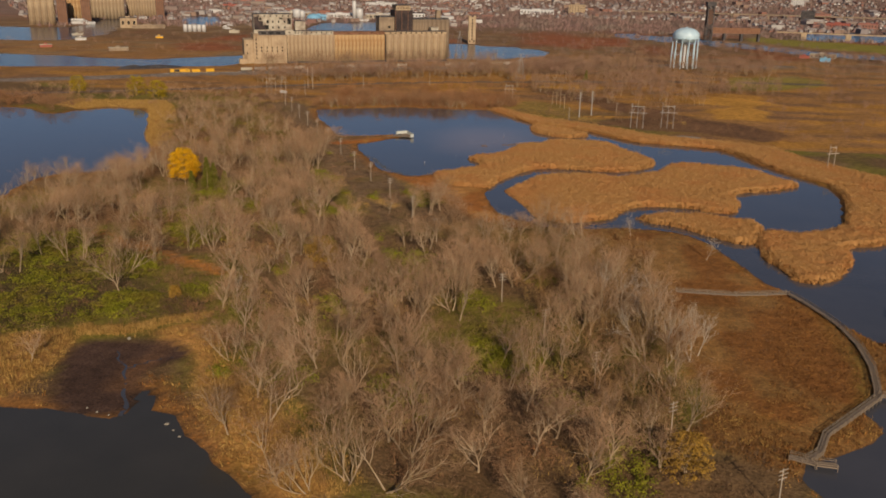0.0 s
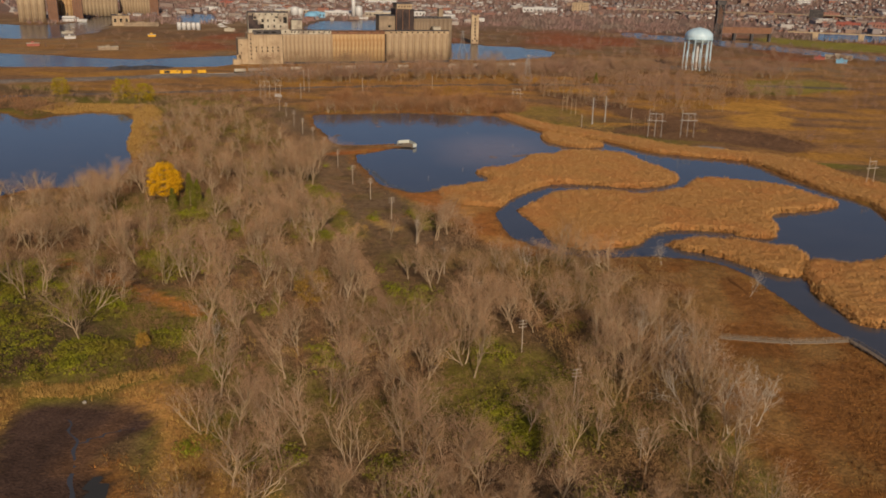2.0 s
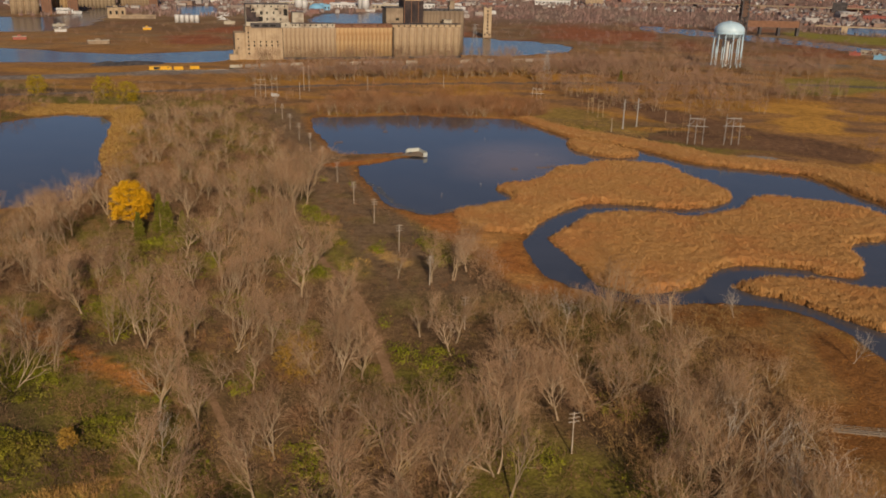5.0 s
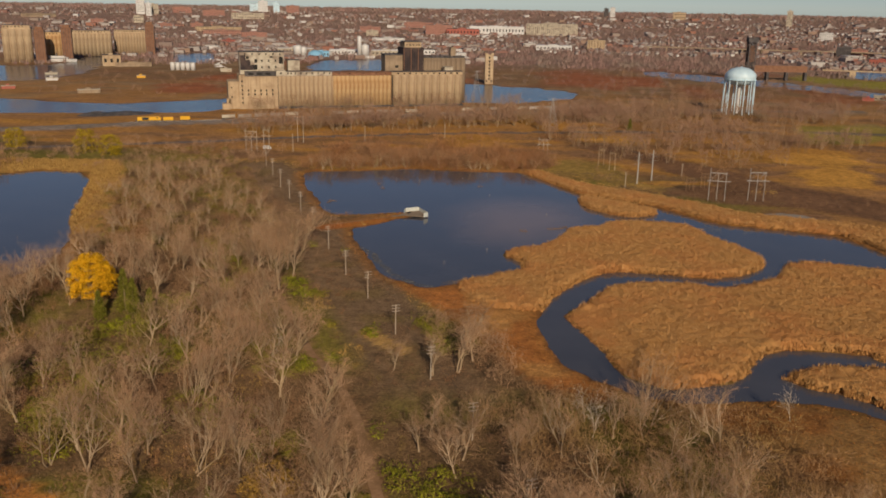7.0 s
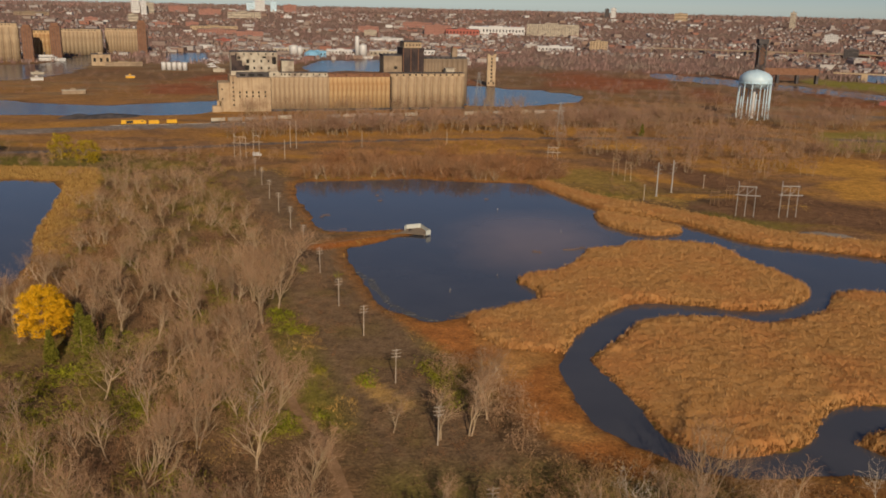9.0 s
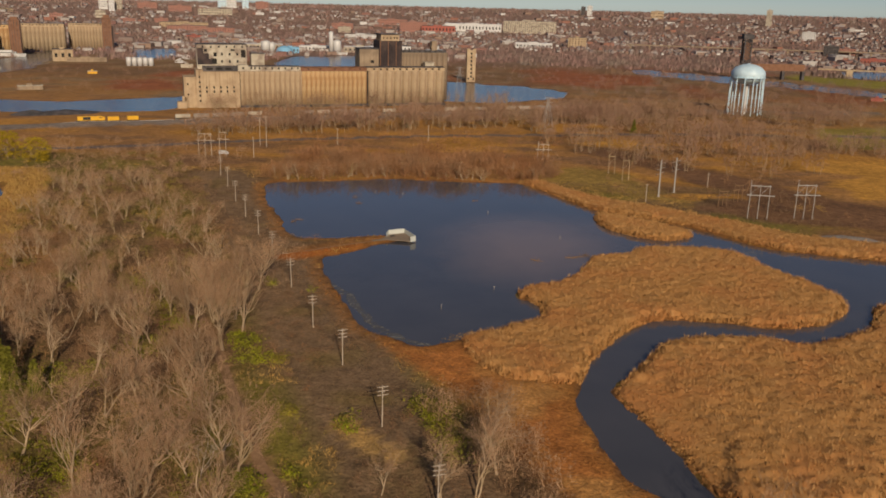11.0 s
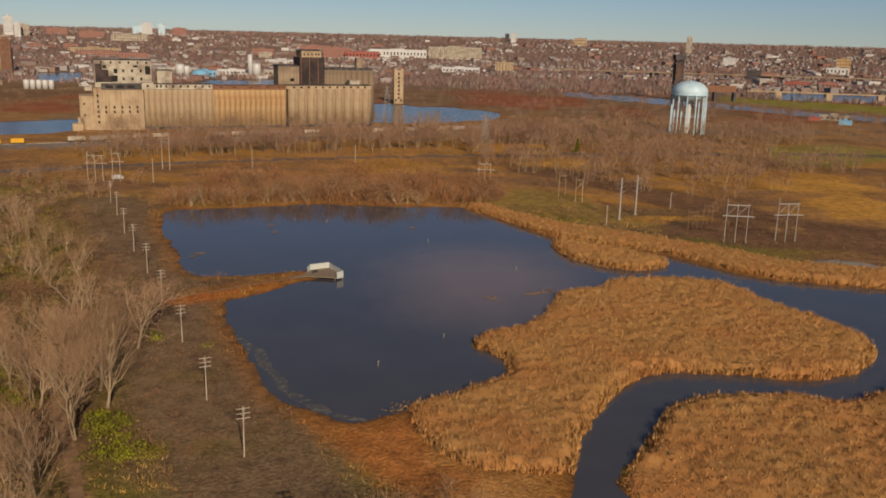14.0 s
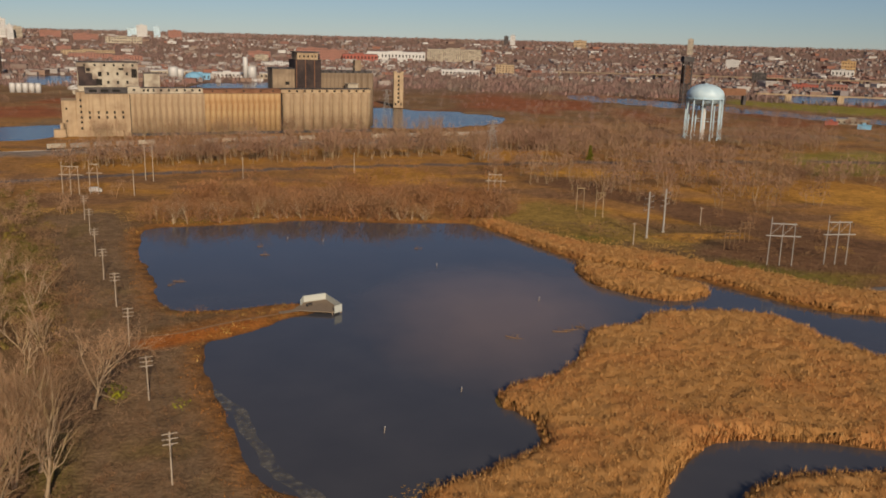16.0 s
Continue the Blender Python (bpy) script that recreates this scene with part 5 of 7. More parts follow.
low_wood("thicket", *fill([(-215, 60), (-190, -20), (-150, -110), (-90, -120), (-60, -60), (-90, 20), (-120, 100), (-200, 95)], 330, 3, 9, 0.2, 68), "brown leafless thicket of the western wood", UNDERWOOD, 1.3)
low_wood("western_wood", *fill([(-225, 92), (-200, 10), (-180, -40), (-150, -95), (-52, -95), (-75, -50), (-95, 0), (-120, 50), (-155, 95)], 84, 10, 18, 0.2, 77), "bare trees of the western wood", TWIG, 1.15, MID, BARK)
low_wood("thicket", *fill([(-165, -130), (-60, -120), (-30, -190), (20, -300), (120, -440), (40, -470), (0, -400), (-60, -320), (-150, -310)], 520, 3, 9, 0.1, 69), "brown leafless saplings under the tall trees", UNDERWOOD, 1.25)
low_wood("thicket", *fill([(-165, -130), (-60, -120), (-30, -190), (20, -300), (120, -440), (40, -470), (0, -400), (-60, -320), (-150, -310)], 300, 3, 7, 0.25, 78), "russet shrubs under the tall trees", RUSSET, 1.35)
low_wood("thicket", *fill([(22, -172), (40, -158), (52, -185), (62, -212), (56, -225), (36, -196)], 46, 4, 10, 0.0, 70), "greyish leafless thicket by the ditch", TWIG, 1.2)
low_wood("far_wood", *fill([(180, 1060), (345, 940), (430, 880), (512, 770), (640, 700), (620, 660), (480, 740), (400, 850), (320, 930), (170, 1020)], 150, 9, 16, 0.1, 79), "leafless trees lining the eastern river bend", RIVERWOOD, 1.1, THICK)
low_wood("thicket", *fill([(-106, -353), (-77, -357), (-53, -356), (-36, -343), (-22, -353), (-28, -366), (-47, -367), (-67, -373), (-88, -381), (-110, -376)], 70, 2, 4, 0.0, 80), "dark brown leafless hedge above the straw shore", DARKBRUSH, 1.7, BUSH)
WEST_SHORE = [(-150, -122), (-132, -130), (-140, -200), (-150, -290), (-195, -290), (-198, -262), (-188, -230), (-198, -178), (-188, -160), (-162, -150)]
low_wood("western_wood", *fill(WEST_SHORE, 46, 9, 16, 0.0, 82), "bare trees on the shore of the western pond", TWIG, 1.15, MID, BARK)
low_wood("thicket", *fill(WEST_SHORE, 110, 3, 8, 0.0, 83), "tawny leafless thicket on the shore of the western pond", THICKET, 1.4)
low_wood("thicket", *fill([(-420, 60), (-350, 70), (-327, 45), (-306, 40), (-301, 64), (-318, 105), (-420, 125)], 90, 6, 12, 0.0, 84), "russet leafless thicket on the point of the western pond", RUSSET, 1.3, BUSH)
olive = value_noise(sx, sy, 20.0, 45) > 0.55
for sel, count, mat, lo, hi, lab in ((~low & olive, 700, SCRUB, 1.2, 3.0, "low olive-brown scrub under the bare trees"), (~low & ~olive, 900, UNDERWOOD, 1.2, 3.2, "low brown leafless scrub under the bare trees"), (low, 900, UNDERWOOD, 0.7, 1.9, "low purple-brown scrub below the power line")):
    low_wood("scrub", sx[sel][:count], sy[sel][:count], rng.uniform(lo, hi, len(sx[sel][:count])), lab, mat, 1.7, BUSH)
low_wood("far_wood", *fill([(-1200, 520), (-400, 520), (-150, 700), (-250, 980), (-600, 900), (-1200, 620)], 300, 3, 9, 0.2, 71), "scattered shrubs on the river island", RIVERWOOD, 1.3, BUSH)


# ---- built things ----
def transformed(bm, m):
    bmesh.ops.transform(bm, matrix=m, verts=bm.verts)
    return bm


def panel(x0, x1, z0, z1, holes, depth=0.8, y=0.0):
    """A wall face in the plane y, pierced by holes (x0, x1, z0, z1) with reveals of that depth."""
    bm = bmesh.new()
    xs = sorted({x0, x1, *(h[0] for h in holes), *(h[1] for h in holes)})
    zs = sorted({z0, z1, *(h[2] for h in holes), *(h[3] for h in holes)})

    def quad(*p):
        bm.faces.new([bm.verts.new(q) for q in p])

    for a, b in zip(xs, xs[1:]):
        for c, d in zip(zs, zs[1:]):
            if not any(h[0] < (a + b) / 2 < h[1] and h[2] < (c + d) / 2 < h[3] for h in holes):
                quad((a, y, c), (b, y, c), (b, y, d), (a, y, d))
    for a, b, c, d in holes:
        e = y + depth
        quad((a, y, c), (a, y, d), (a, e, d), (a, e, c))
        quad((b, y, d), (b, y, c), (b, e, c), (b, e, d))
        quad((a, y, d), (b, y, d), (b, e, d), (a, e, d))
        quad((b, y, c), (a, y, c), (a, e, c), (b, e, c))
    bmesh.ops.remove_doubles(bm, verts=bm.verts, dist=0.001)
    return bm


def pierced_block(parent, name, x0, x1, y0, y1, z0, z1, holes, material, label="", depth=0.8, side_holes=()):
    """A block whose front (and right side) is pierced by window openings, each backed by a dark plate in place of room
    shade.
    """
    bm = panel(x0, x1, z0, z1, holes, depth, y0)
    sp = panel(y0, y1, z0, z1, list(side_holes), depth, 0.0)
    transformed(sp, Matrix.Translation((x1, 0, 0)) @ Matrix.Rotation(math.pi / 2, 4, "Z"))
    me = bpy.data.meshes.new("t")
    sp.to_mesh(me)
    sp.free()
    bm.from_mesh(me)
    bpy.data.meshes.remove(me)
    for p in (((x0, y0, z1), (x1, y0, z1), (x1, y1, z1), (x0, y1, z1)), ((x1, y1, z0), (x0, y1, z0), (x0, y1, z1), (x1, y1, z1)), ((x0, y1, z0), (x0, y0, z0), (x0, y0, z1), (x0, y1, z1))):
        bm.faces.new([bm.verts.new(q) for q in p])
    bmesh.ops.remove_doubles(bm, verts=bm.verts, dist=0.001)
    ob = part(name, bm, material, parent, label)
    for a, b, c, d in holes:
        part("window", boxes((a, b, y0 + depth, y0 + depth + 0.1, c, d)), DARK, ob)
    for a, b, c, d in side_holes:
        part("window", boxes((x1 - depth - 0.1, x1 - depth, a, b, c, d)), DARK, ob)
    return ob


def bin_mesh(radius, z0, z1, material, sides=14):
    bm = bmesh.new()
    lathe(bm, [(radius, z0), (radius, z1 - 0.6), (radius * 0.985, z1)], sides)
    for f in bm.faces:
        f.smooth = abs(f.normal.z) < 0.5
    me = bpy.data.meshes.new("silo")
    bm.to_mesh(me)
    bm.free()
    me.materials.append(material)
    return me


def row_of_silos(parent, x0, x1, n, y, z0, z1, material, round_=1.0):
    pitch = (x1 - x0) / n
    rad = pitch * round_
    me = bin_mesh(rad, z0, z1, material, 40)
    for i in range(n):
        piece("silo", me, parent, Matrix.Translation((x0 + pitch * (i + 0.5), y + rad, 0)) @ Matrix.Rotation(0.02, 4, "Z"))


# -- the long grain elevator --
EL = pose(-282, 441, 0.8, 0, 0, 23.46)
ge = thing("grain_elevator", "long derelict concrete grain elevator with stained silos", "grain elevator", EL)
part("annex", boxes((-7, 2, -2, 9, 0, 6), (-2, 3, 3, 12, 0, 11)), CONCRETE, ge)
pierced_block(ge, "west_tower", 0, 11.5, 3, 34, 0, 29.5, [(3, 4.4, 22, 23.8), (3, 4.4, 12, 13.8)], CONCRETE)
pierced_block(ge, "stair_tower", 11.5, 18.5, -0.6, 34, 0, 36.5, [(14, 15.6, z, z + 2.0) for z in (6, 11, 15, 19.5, 24, 29)], CONCRETE)
pierced_block(ge, "workhouse", 18.5, 53, 0, 34, 0, 35, [(x, x + 1.5, z, z + 2.4) for x in (20.5, 27.5, 34.0, 40.0, 46.5) for z in (14.6, 18.6)], CONCRETE)
part("dark_joint_fill", boxes((53, 53.6, 0.6, 34, 0, 34.5)), DARK, ge)
part("silo_block", boxes((53.6, 114, 2.5, 34, 0, 34.2), (114.6, 181, 3.2, 34, 0, 34.2), (184, 266, 4.5, 34, 0, 34.2)), CONCRETE, ge)
row_of_silos(ge, 53.6, 114, 12, 0.3, 0, 35, CONCRETE, 1.1)
row_of_silos(ge, 114.6, 181, 14, 0.2, 0, 35, CONCRETE_OCHRE, 0.62)
row_of_silos(ge, 184, 266, 9, 0.0, 0, 35.2, CONCRETE, 0.62)
# dark block fills the wide gap, its shade put into the colour
part("dark_joint_fill", boxes((181, 184, 4.0, 34, 0, 35.5)), DARK, ge)
part("base_course", boxes((53.6, 266, -1.6, 1.0, 0, 2.2)), SOOT, ge)
pierced_block(ge, "gallery", 52, 62, 1, 14, 35.2, 41, [(56, 58, 37.3, 39.2)], CONCRETE_PALE)
pierced_block(ge, "gallery", 62, 113.5, 3, 14, 35.2, 39.6, [(x, x + 1.8, 36.8, 38.8) for x in (64, 67.5, 72, 78, 84.5, 91, 97.5, 104, 110)], CONCRETE_PALE)
part("gallery_roof", boxes((61.5, 114, 2.6, 14.5, 39.6, 40.0)), SOOT, ge)
pierced_block(ge, "gallery", 113.5, 181.5, 3, 14, 35.2, 38.6, [(x, x + 1.6, 36.4, 37.8) for x in (121, 133, 148, 163, 174)], RUST)
part("gallery_roof", boxes((113.2, 181.8, 2.2, 14.8, 38.6, 39.1)), RUST, ge)
pierced_block(ge, "gallery", 181.5, 265.5, 1.5, 14, 35.4, 38.8, [(x, x + 2.2, 36.3, 38.0) for x in range(188, 264, 7)], CONCRETE)
part("gallery_roof", boxes((181.0, 266.2, 1.0, 14.5, 38.8, 39.3)), SOOT, ge)
pierced_block(ge, "low_gallery", 18.5, 52, 4, 13, 35.2, 39.8, [(x, x + 6, 36.2, 38.4) for x in (22, 31, 40)], SOOT)
gaps = [(15.6, 20.5, 41.5, 46.0), (15.4, 25.5, 47.5, 51.5), (16.0, 19.0, 52.5, 56.2), (27.0, 33.0, 41.2, 46.6), (21.5, 25.8, 41.8, 45.8), (21.0, 24.0, 52.8, 55.6), (56.5, 61.0, 47.6, 55.0), (30.0, 33.0, 48.5, 52.5)]
wins = [(x, x + 1.9, z, z + 2.6) for x in (37, 44.5, 52) for z in (42.4, 49.5)] + [(x, x + 1.7, 57.0, 58.8) for x in (19, 27, 34.5, 42, 49.5, 57)] + [(46.5, 50.5, 53.8, 55.6)]
pierced_block(ge, "head_house", 14, 62, 14, 34, 35.0, 60, gaps + wins, CONCRETE_PALE, "ruined pale head house with broken walls", 1.5)
# thin dark panels over the wall stand for the shade of an open bay
part("dark_bay_panel", boxes((14.4, 20.4, 13.90, 13.98, 40.8, 56.8), (20.4, 25.6, 13.90, 13.98, 40.8, 51.6), (25.6, 28.5, 13.90, 13.98, 40.8, 46.2)), TOWER, ge, "flat dark panel standing for shade in a fallen-out bay")
part("roof_edge", boxes((13.6, 62.4, 13.6, 34.4, 60, 60.6)), SOOT, ge)
part("penthouse", boxes((67, 80, 20, 30, 35, 51)), CONCRETE_PALE, ge)
part("penthouse_roof", boxes((66.6, 80.4, 19.6, 30.4, 51, 51.6)), SOOT, ge)

# -- the second elevator behind it, with the dark tower --
g2 = thing("grain_elevator", "concrete grain elevator with a blackened steel marine tower", "grain elevator", EL @ pose(0, 42, 0))
pierced_block(g2, "bin_house", 183, 205, 0, 22, 0, 55, [(195, 199, 40.5, 43.5), (196, 199, 31, 34), (186, 188, 20, 22.5)], CONCRETE_DULL, side_holes=())
part("roof_edge", boxes((182.6, 205.2, -0.4, 22.4, 55, 56.2)), SOOT, g2)
bm = boxes((204, 229, -3, 24, 0, 64))
part("marine_tower", bm, TOWER, g2, "tall blackened steel tower with ribbed cladding")
for i in range(9):
    part("rib", boxes((204.6 + i * 2.9, 205.2 + i * 2.9, -3.8, -3.0, 2, 64)), RUST if i % 3 == 0 else TOWER, g2)
pierced_block(g2, "tower_top", 206, 226, -2, 20, 64.1, 70.5, [(x, x + 1.5, 66, 68) for x in (208, 212, 216, 220, 223)], CONCRETE)
part("roof_edge", boxes((205, 227.5, -3, 21, 70.5, 71.2)), SOOT, g2)
part("silo_block", boxes((229, 283, 4, 26, 0, 51)), CONCRETE_DULL, g2)
row_of_silos(g2, 229, 252, 6, 2.0, 0, 51.5, CONCRETE_DULL, 0.7)
row_of_silos(g2, 252, 283, 5, 1.5, 0, 51.5, CONCRETE_DULL, 0.6)
pierced_block(g2, "gallery", 229.5, 282, 4, 14, 51.6, 54.0, [(x, x + 2, 52.2, 53.4) for x in range(232, 280, 6)], SOOT)
part("leg_tower", boxes((265, 271, 5, 12, 51.6, 64), (263.8, 272, 4.5, 12.5, 57, 58)), CONCRETE_DULL, g2)
part("dock_house", boxes((252, 262, -14, -4, 33.5, 42), (251.5, 262.5, -14.5, -3.5, 42, 42.5)), CONCRETE_PALE, g2)
part("foot_slab", boxes((181, 206, -1.5, 0, 0, 2.5)), CONCRETE_DULL, g2)

# -- lift tower on the river bank --
lt = thing("hoist_tower", "slender pale concrete hoist tower standing by the river", "tower", pose(-29.5, 841, 0.6, 0, 0, 10))
pierced_block(lt, "shaft", -6, 6, -5, 5, 0, 43, [(-1.2, 1.2, 6 + i * 5.2, 9 + i * 5.2) for i in range(7)] + [(-4.5, -2.5, 3, 6), (2.5, 4.5, 3, 6)], CONCRETE)
part("crown", boxes((-6.4, -2.5, -5.4, 5.4, 43, 45), (2.5, 6.4, -5.4, 5.4, 43, 45)), CONCRETE, lt)

# -- water tower --
wt = thing("water_tower", "large pale blue water tower tank on many white legs", "water tower", pose(275.5, 556, 0.5))
bm = bmesh.new()
lathe(bm, [(0.6, 31.0), (5, 31.3), (10, 32.8), (14, 35.2), (16.4, 38.0), (17.2, 40.5), (17.0, 43.0), (15.8, 45.6), (13.0, 48.2), (9.0, 50.2), (4.5, 51.4), (1.2, 51.8), (0.8, 52.4)], 40)
part("tank", bm, TANK, wt, smooth=True)
bm = bmesh.new()
lathe(bm, [(17.0, 38.0), (18.0, 38.0), (18.0, 38.5), (17.0, 38.5)], 40)
part("walkway", bm, TANK, wt)
bm = bmesh.new()
rod(bm, (0, 0, 0), (0, 0, 31.4), 1.5, 1.5, 16)
part("riser", bm, WHITE, wt, smooth=False)
for i in range(12):
    a = 2 * math.pi * i / 12 + 0.15
    bm = bmesh.new()
    rod(bm, (17.0 * math.cos(a), 17.0 * math.sin(a), 0), (16.4 * math.cos(a), 16.4 * math.sin(a), 39), 0.62, 0.62, 8)
    part("leg", bm, TANK, wt)
    b = a + 2 * math.pi / 12
    bm = bmesh.new()
    rod(bm, (16.9 * math.cos(a), 16.9 * math.sin(a), 18), (16.9 * math.cos(b), 16.9 * math.sin(b), 18), 0.22, 0.22, 6)
    part("brace", bm, TANK, wt)
bm = bmesh.new()
rod(bm, (16.6, 0, 38), (0.5, 0, 52.0), 0.12, 0.12, 5)
part("ladder", bm, STEEL, wt)


# -- poles and wires --
def pole_mesh(h, r=0.17):
    bm = bmesh.new()
    rod(bm, (0, 0, -1.0), (0, 0, h), r * 1.2, r * 0.75, 10)
    return bm


up = thing("utility_pole", "weathered wooden utility pole with three crossarms", "utility pole", pose(0, 0, 0), "utility poles along the corridor")
part("pole", pole_mesh(11.6, 0.16), POLE, up)
for z, half in ((11.2, 1.5), (10.1, 1.5), (9.0, 1.45)):
    arm = part("crossarm", boxes((-half, half, -0.24, -0.10, z - 0.09, z + 0.09), bevel=0.02), POLE, up)
    for x in (-half + 0.15, -half * 0.45, half * 0.45, half - 0.15):
        bm = bmesh.new()
        lathe(bm, [(0.03, z + 0.09), (0.06, z + 0.14), (0.06, z + 0.22), (0.03, z + 0.28)], 8, (x, -0.17))
        part("insulator", bm, GLASS, arm)
    bm = bmesh.new()
    rod(bm, (-0.7, -0.14, z), (0, -0.12, z - 0.6), 0.03, 0.03, 5)
    rod(bm, (0.7, -0.14, z), (0, -0.12, z - 0.6), 0.03, 0.03, 5)
    part("arm_brace", bm, STEEL, up)
tops = []
for i, (x, y) in enumerate(POLE_LINE):
    a, b = POLE_LINE[max(i - 1, 0)], POLE_LINE[min(i + 1, len(POLE_LINE) - 1)]
    turn = math.degrees(math.atan2(b[1] - a[1], b[0] - a[0])) - 90
    m = pose(x, y, float(heights_at(x, y)), random.gauss(0, 0.8), random.gauss(0, 1.2), turn)
    (copy_thing(up, m) if i else up).matrix_basis = m
    tops.append(m)
wires = thing("overhead_wires", "thin dark wires sagging between the utility poles", "wires")
for z, x in ((11.4, -1.3), (11.4, 1.3), (10.3, -1.3), (10.3, 1.3), (9.2, 0.65)):
    for m, n in zip(tops, tops[1:]):
        V, T = [], []
        p, q = np.array(m @ Vector((x, -0.17, z))), np.array(n @ Vector((x, -0.17, z)))
        pts = [p + (q - p) * k / 6 - np.array((0, 0, 3.2 * (k / 6) * (1 - k / 6))) for k in range(7)]
        tube_arrays(V, T, pts, [0.018] * 7, 3)
        piece("wire", mesh_of("wire", V, T, BLACK), wires)


def steel_pylon(x, y, h, turn):
    t = thing("transmission_pole", "tall galvanised steel transmission pole with side arms", "pylon", pose(x, y, float(heights_at(x, y)), 0, 0, turn), "transmission poles beside the marsh")
    part("pole", pole_mesh(h, 0.42), STEEL, t)
    bm = bmesh.new()
    lathe(bm, [(0.9, -0.2), (0.9, 0.35), (0.6, 0.4)], 12)
    part("footing", bm, CONCRETE_PALE, t)
    for i, z in enumerate((h - 3.2, h - 5.8, h - 8.4)):
        for s in (-1, 1):
            zz = z + (0.9 if s > 0 else 0)
            bm = bmesh.new()
            rod(bm, (0.2 * s, 0, zz), (2.9 * s, 0, zz + 0.5), 0.15, 0.07, 6)
            arm = part("side_arm", bm, STEEL, t)
            bm = bmesh.new()
            rod(bm, (2.8 * s, 0, zz + 0.45), (2.8 * s, 0, zz - 1.0), 0.10, 0.10, 6)
            part("insulator", bm, GLASS, arm)


steel_pylon(126, 117, 21.5, 30)
steel_pylon(137, 131, 21, 30)


def portal(x, y, h, turn, legs=3, span=4.9, label="three-legged wooden transmission frame with double crossbeams", wood=STEEL, beams=2):
    t = thing("transmission_pylon", label, "pylon", pose(x, y, float(heights_at(x, y)), 0, 0, turn), "transmission frames on the plain")
    half = span * (legs - 1) / 2
    for i in range(legs):
        bm = bmesh.new()
        xx = -half + span * i
        rod(bm, (xx, 0, -1), (xx * 0.97, 0, h * (1.12 if i == 0 else 1.0)), 0.22, 0.15, 8)
        part("leg", bm, wood, t)
    for k in range(beams):
        z = h * (0.97 - 0.28 * k)
        part("crossbeam", boxes((-half - 1.5 * k, half + 2.2 * (k > 0) + 0.4, -0.45, -0.15, z - 0.14, z + 0.14), (-half - 1.5 * k, half + 2.2 * (k > 0) + 0.4, 0.15, 0.45, z - 0.14, z + 0.14)), wood, t)
    bm = bmesh.new()
    if beams > 1:
        for i in range(legs - 1):
            rod(bm, (-half + span * i, 0, h * 0.70), (-half + span * (i + 0.9), 0, h * 0.96), 0.10, 0.10, 6)
        part("diagonal_brace", bm, wood, t)
        for i in range(legs):
            bm = bmesh.new()
            rod(bm, (-half + span * i + 1.2, 0, h * 0.95), (-half + span * i + 1.2, 0, h * 0.85), 0.14, 0.14, 6)
            part("insulator", bm, GLASS, t)
    else:
        rod(bm, (-half, 0, h * 0.55), (half, 0, h * 0.9), 0.09, 0.09, 6)
        part("diagonal_brace", bm, wood, t)


portal(170.5, 72, 18.0, -4)
portal(195, 76, 18.5, 8)
portal(283, -58, 15.0, 25, 2, 5.0, "paired wooden transmission poles with a crossbeam", POLE)
portal(105, 183, 12.0, 10, 2, 4.0, "paired brown wooden poles with a cross brace", BARK, 1)
portal(112, 164, 13.0, 10, 2, 4.0, "paired brown wooden poles with a cross brace", BARK, 1)
portal(61, 217, 13.0, 0, 3, 3.6, "three-legged wooden frame on the grassy plain", POLE)
portal(-169, 188, 16.0, 0, 3, 4.5, "three-legged frame beside the gravel road", POLE)
portal(-158, 192, 17.0, 0, 2, 4.5, "two-legged frame beside the gravel road", POLE)
portal(158, 98, 9.0, 20, 3, 2.6, "short wooden switch frame with dark fittings", BRUSH)
portal(170, 114, 9.5, 20, 3, 2.6, "short wooden switch frame with dark fittings", BRUSH)
for x, y, h in ((-136, 191, 14), (-92, 257, 13), (-27, 291, 13), (-141, 238, 22), (-147, 242, 21), (160, 150, 9), (117, 103, 10)):
    t = thing("lone_pole", "single bare wooden pole on the plain", "pole", pose(x, y, float(heights_at(x, y))))
    part("pole", pole_mesh(h, 0.22), POLE, t)
    part("crossarm", boxes((-0.9, 0.9, -0.2, -0.06, h - 0.5, h - 0.35)), POLE, t)


def lattice_tower(x, y, h, base, turn, label, mat=STEEL, r=0.12):
    t = thing("lattice_tower", label, "pylon", pose(x, y, float(heights_at(x, y)), 0, 0, turn))
    top = base * 0.16
    n = 7

    def corner(k, f):
        w = (base + (top - base) * min(1, f * 1.15)) / 2
        return Vector((w * (1, -1, -1, 1)[k], w * (1, 1, -1, -1)[k], h * f))

    for k in range(4):
        bm = bmesh.new()
        for i in range(n):
            rod(bm, corner(k, i / n), corner(k, (i + 1) / n), r, r, 4)
        part("leg", bm, mat, t)
        bm = bmesh.new()
        for i in range(n):
            rod(bm, corner(k, i / n), corner((k + 1) % 4, (i + 1) / n), r * 0.6, r * 0.6, 4)
            rod(bm, corner((k + 1) % 4, i / n), corner(k, (i + 1) / n), r * 0.6, r * 0.6, 4)
        part("lattice", bm, mat, t)
    for f in (0.72, 0.84, 0.96):
        bm = bmesh.new()
        rod(bm, (-base * 0.5, 0, h * f), (base * 0.5, 0, h * f), r, r, 4)
        rod(bm, (-base * 0.5, 0, h * f), (0, 0, h * f + 1.2), r * 0.6, r * 0.6, 4)
        rod(bm, (base * 0.5, 0, h * f), (0, 0, h * f + 1.2), r * 0.6, r * 0.6, 4)
        part("crossarm", bm, mat, t)


lattice_tower(67, 375, 29, 9, 20, "grey steel lattice pylon on the plain")
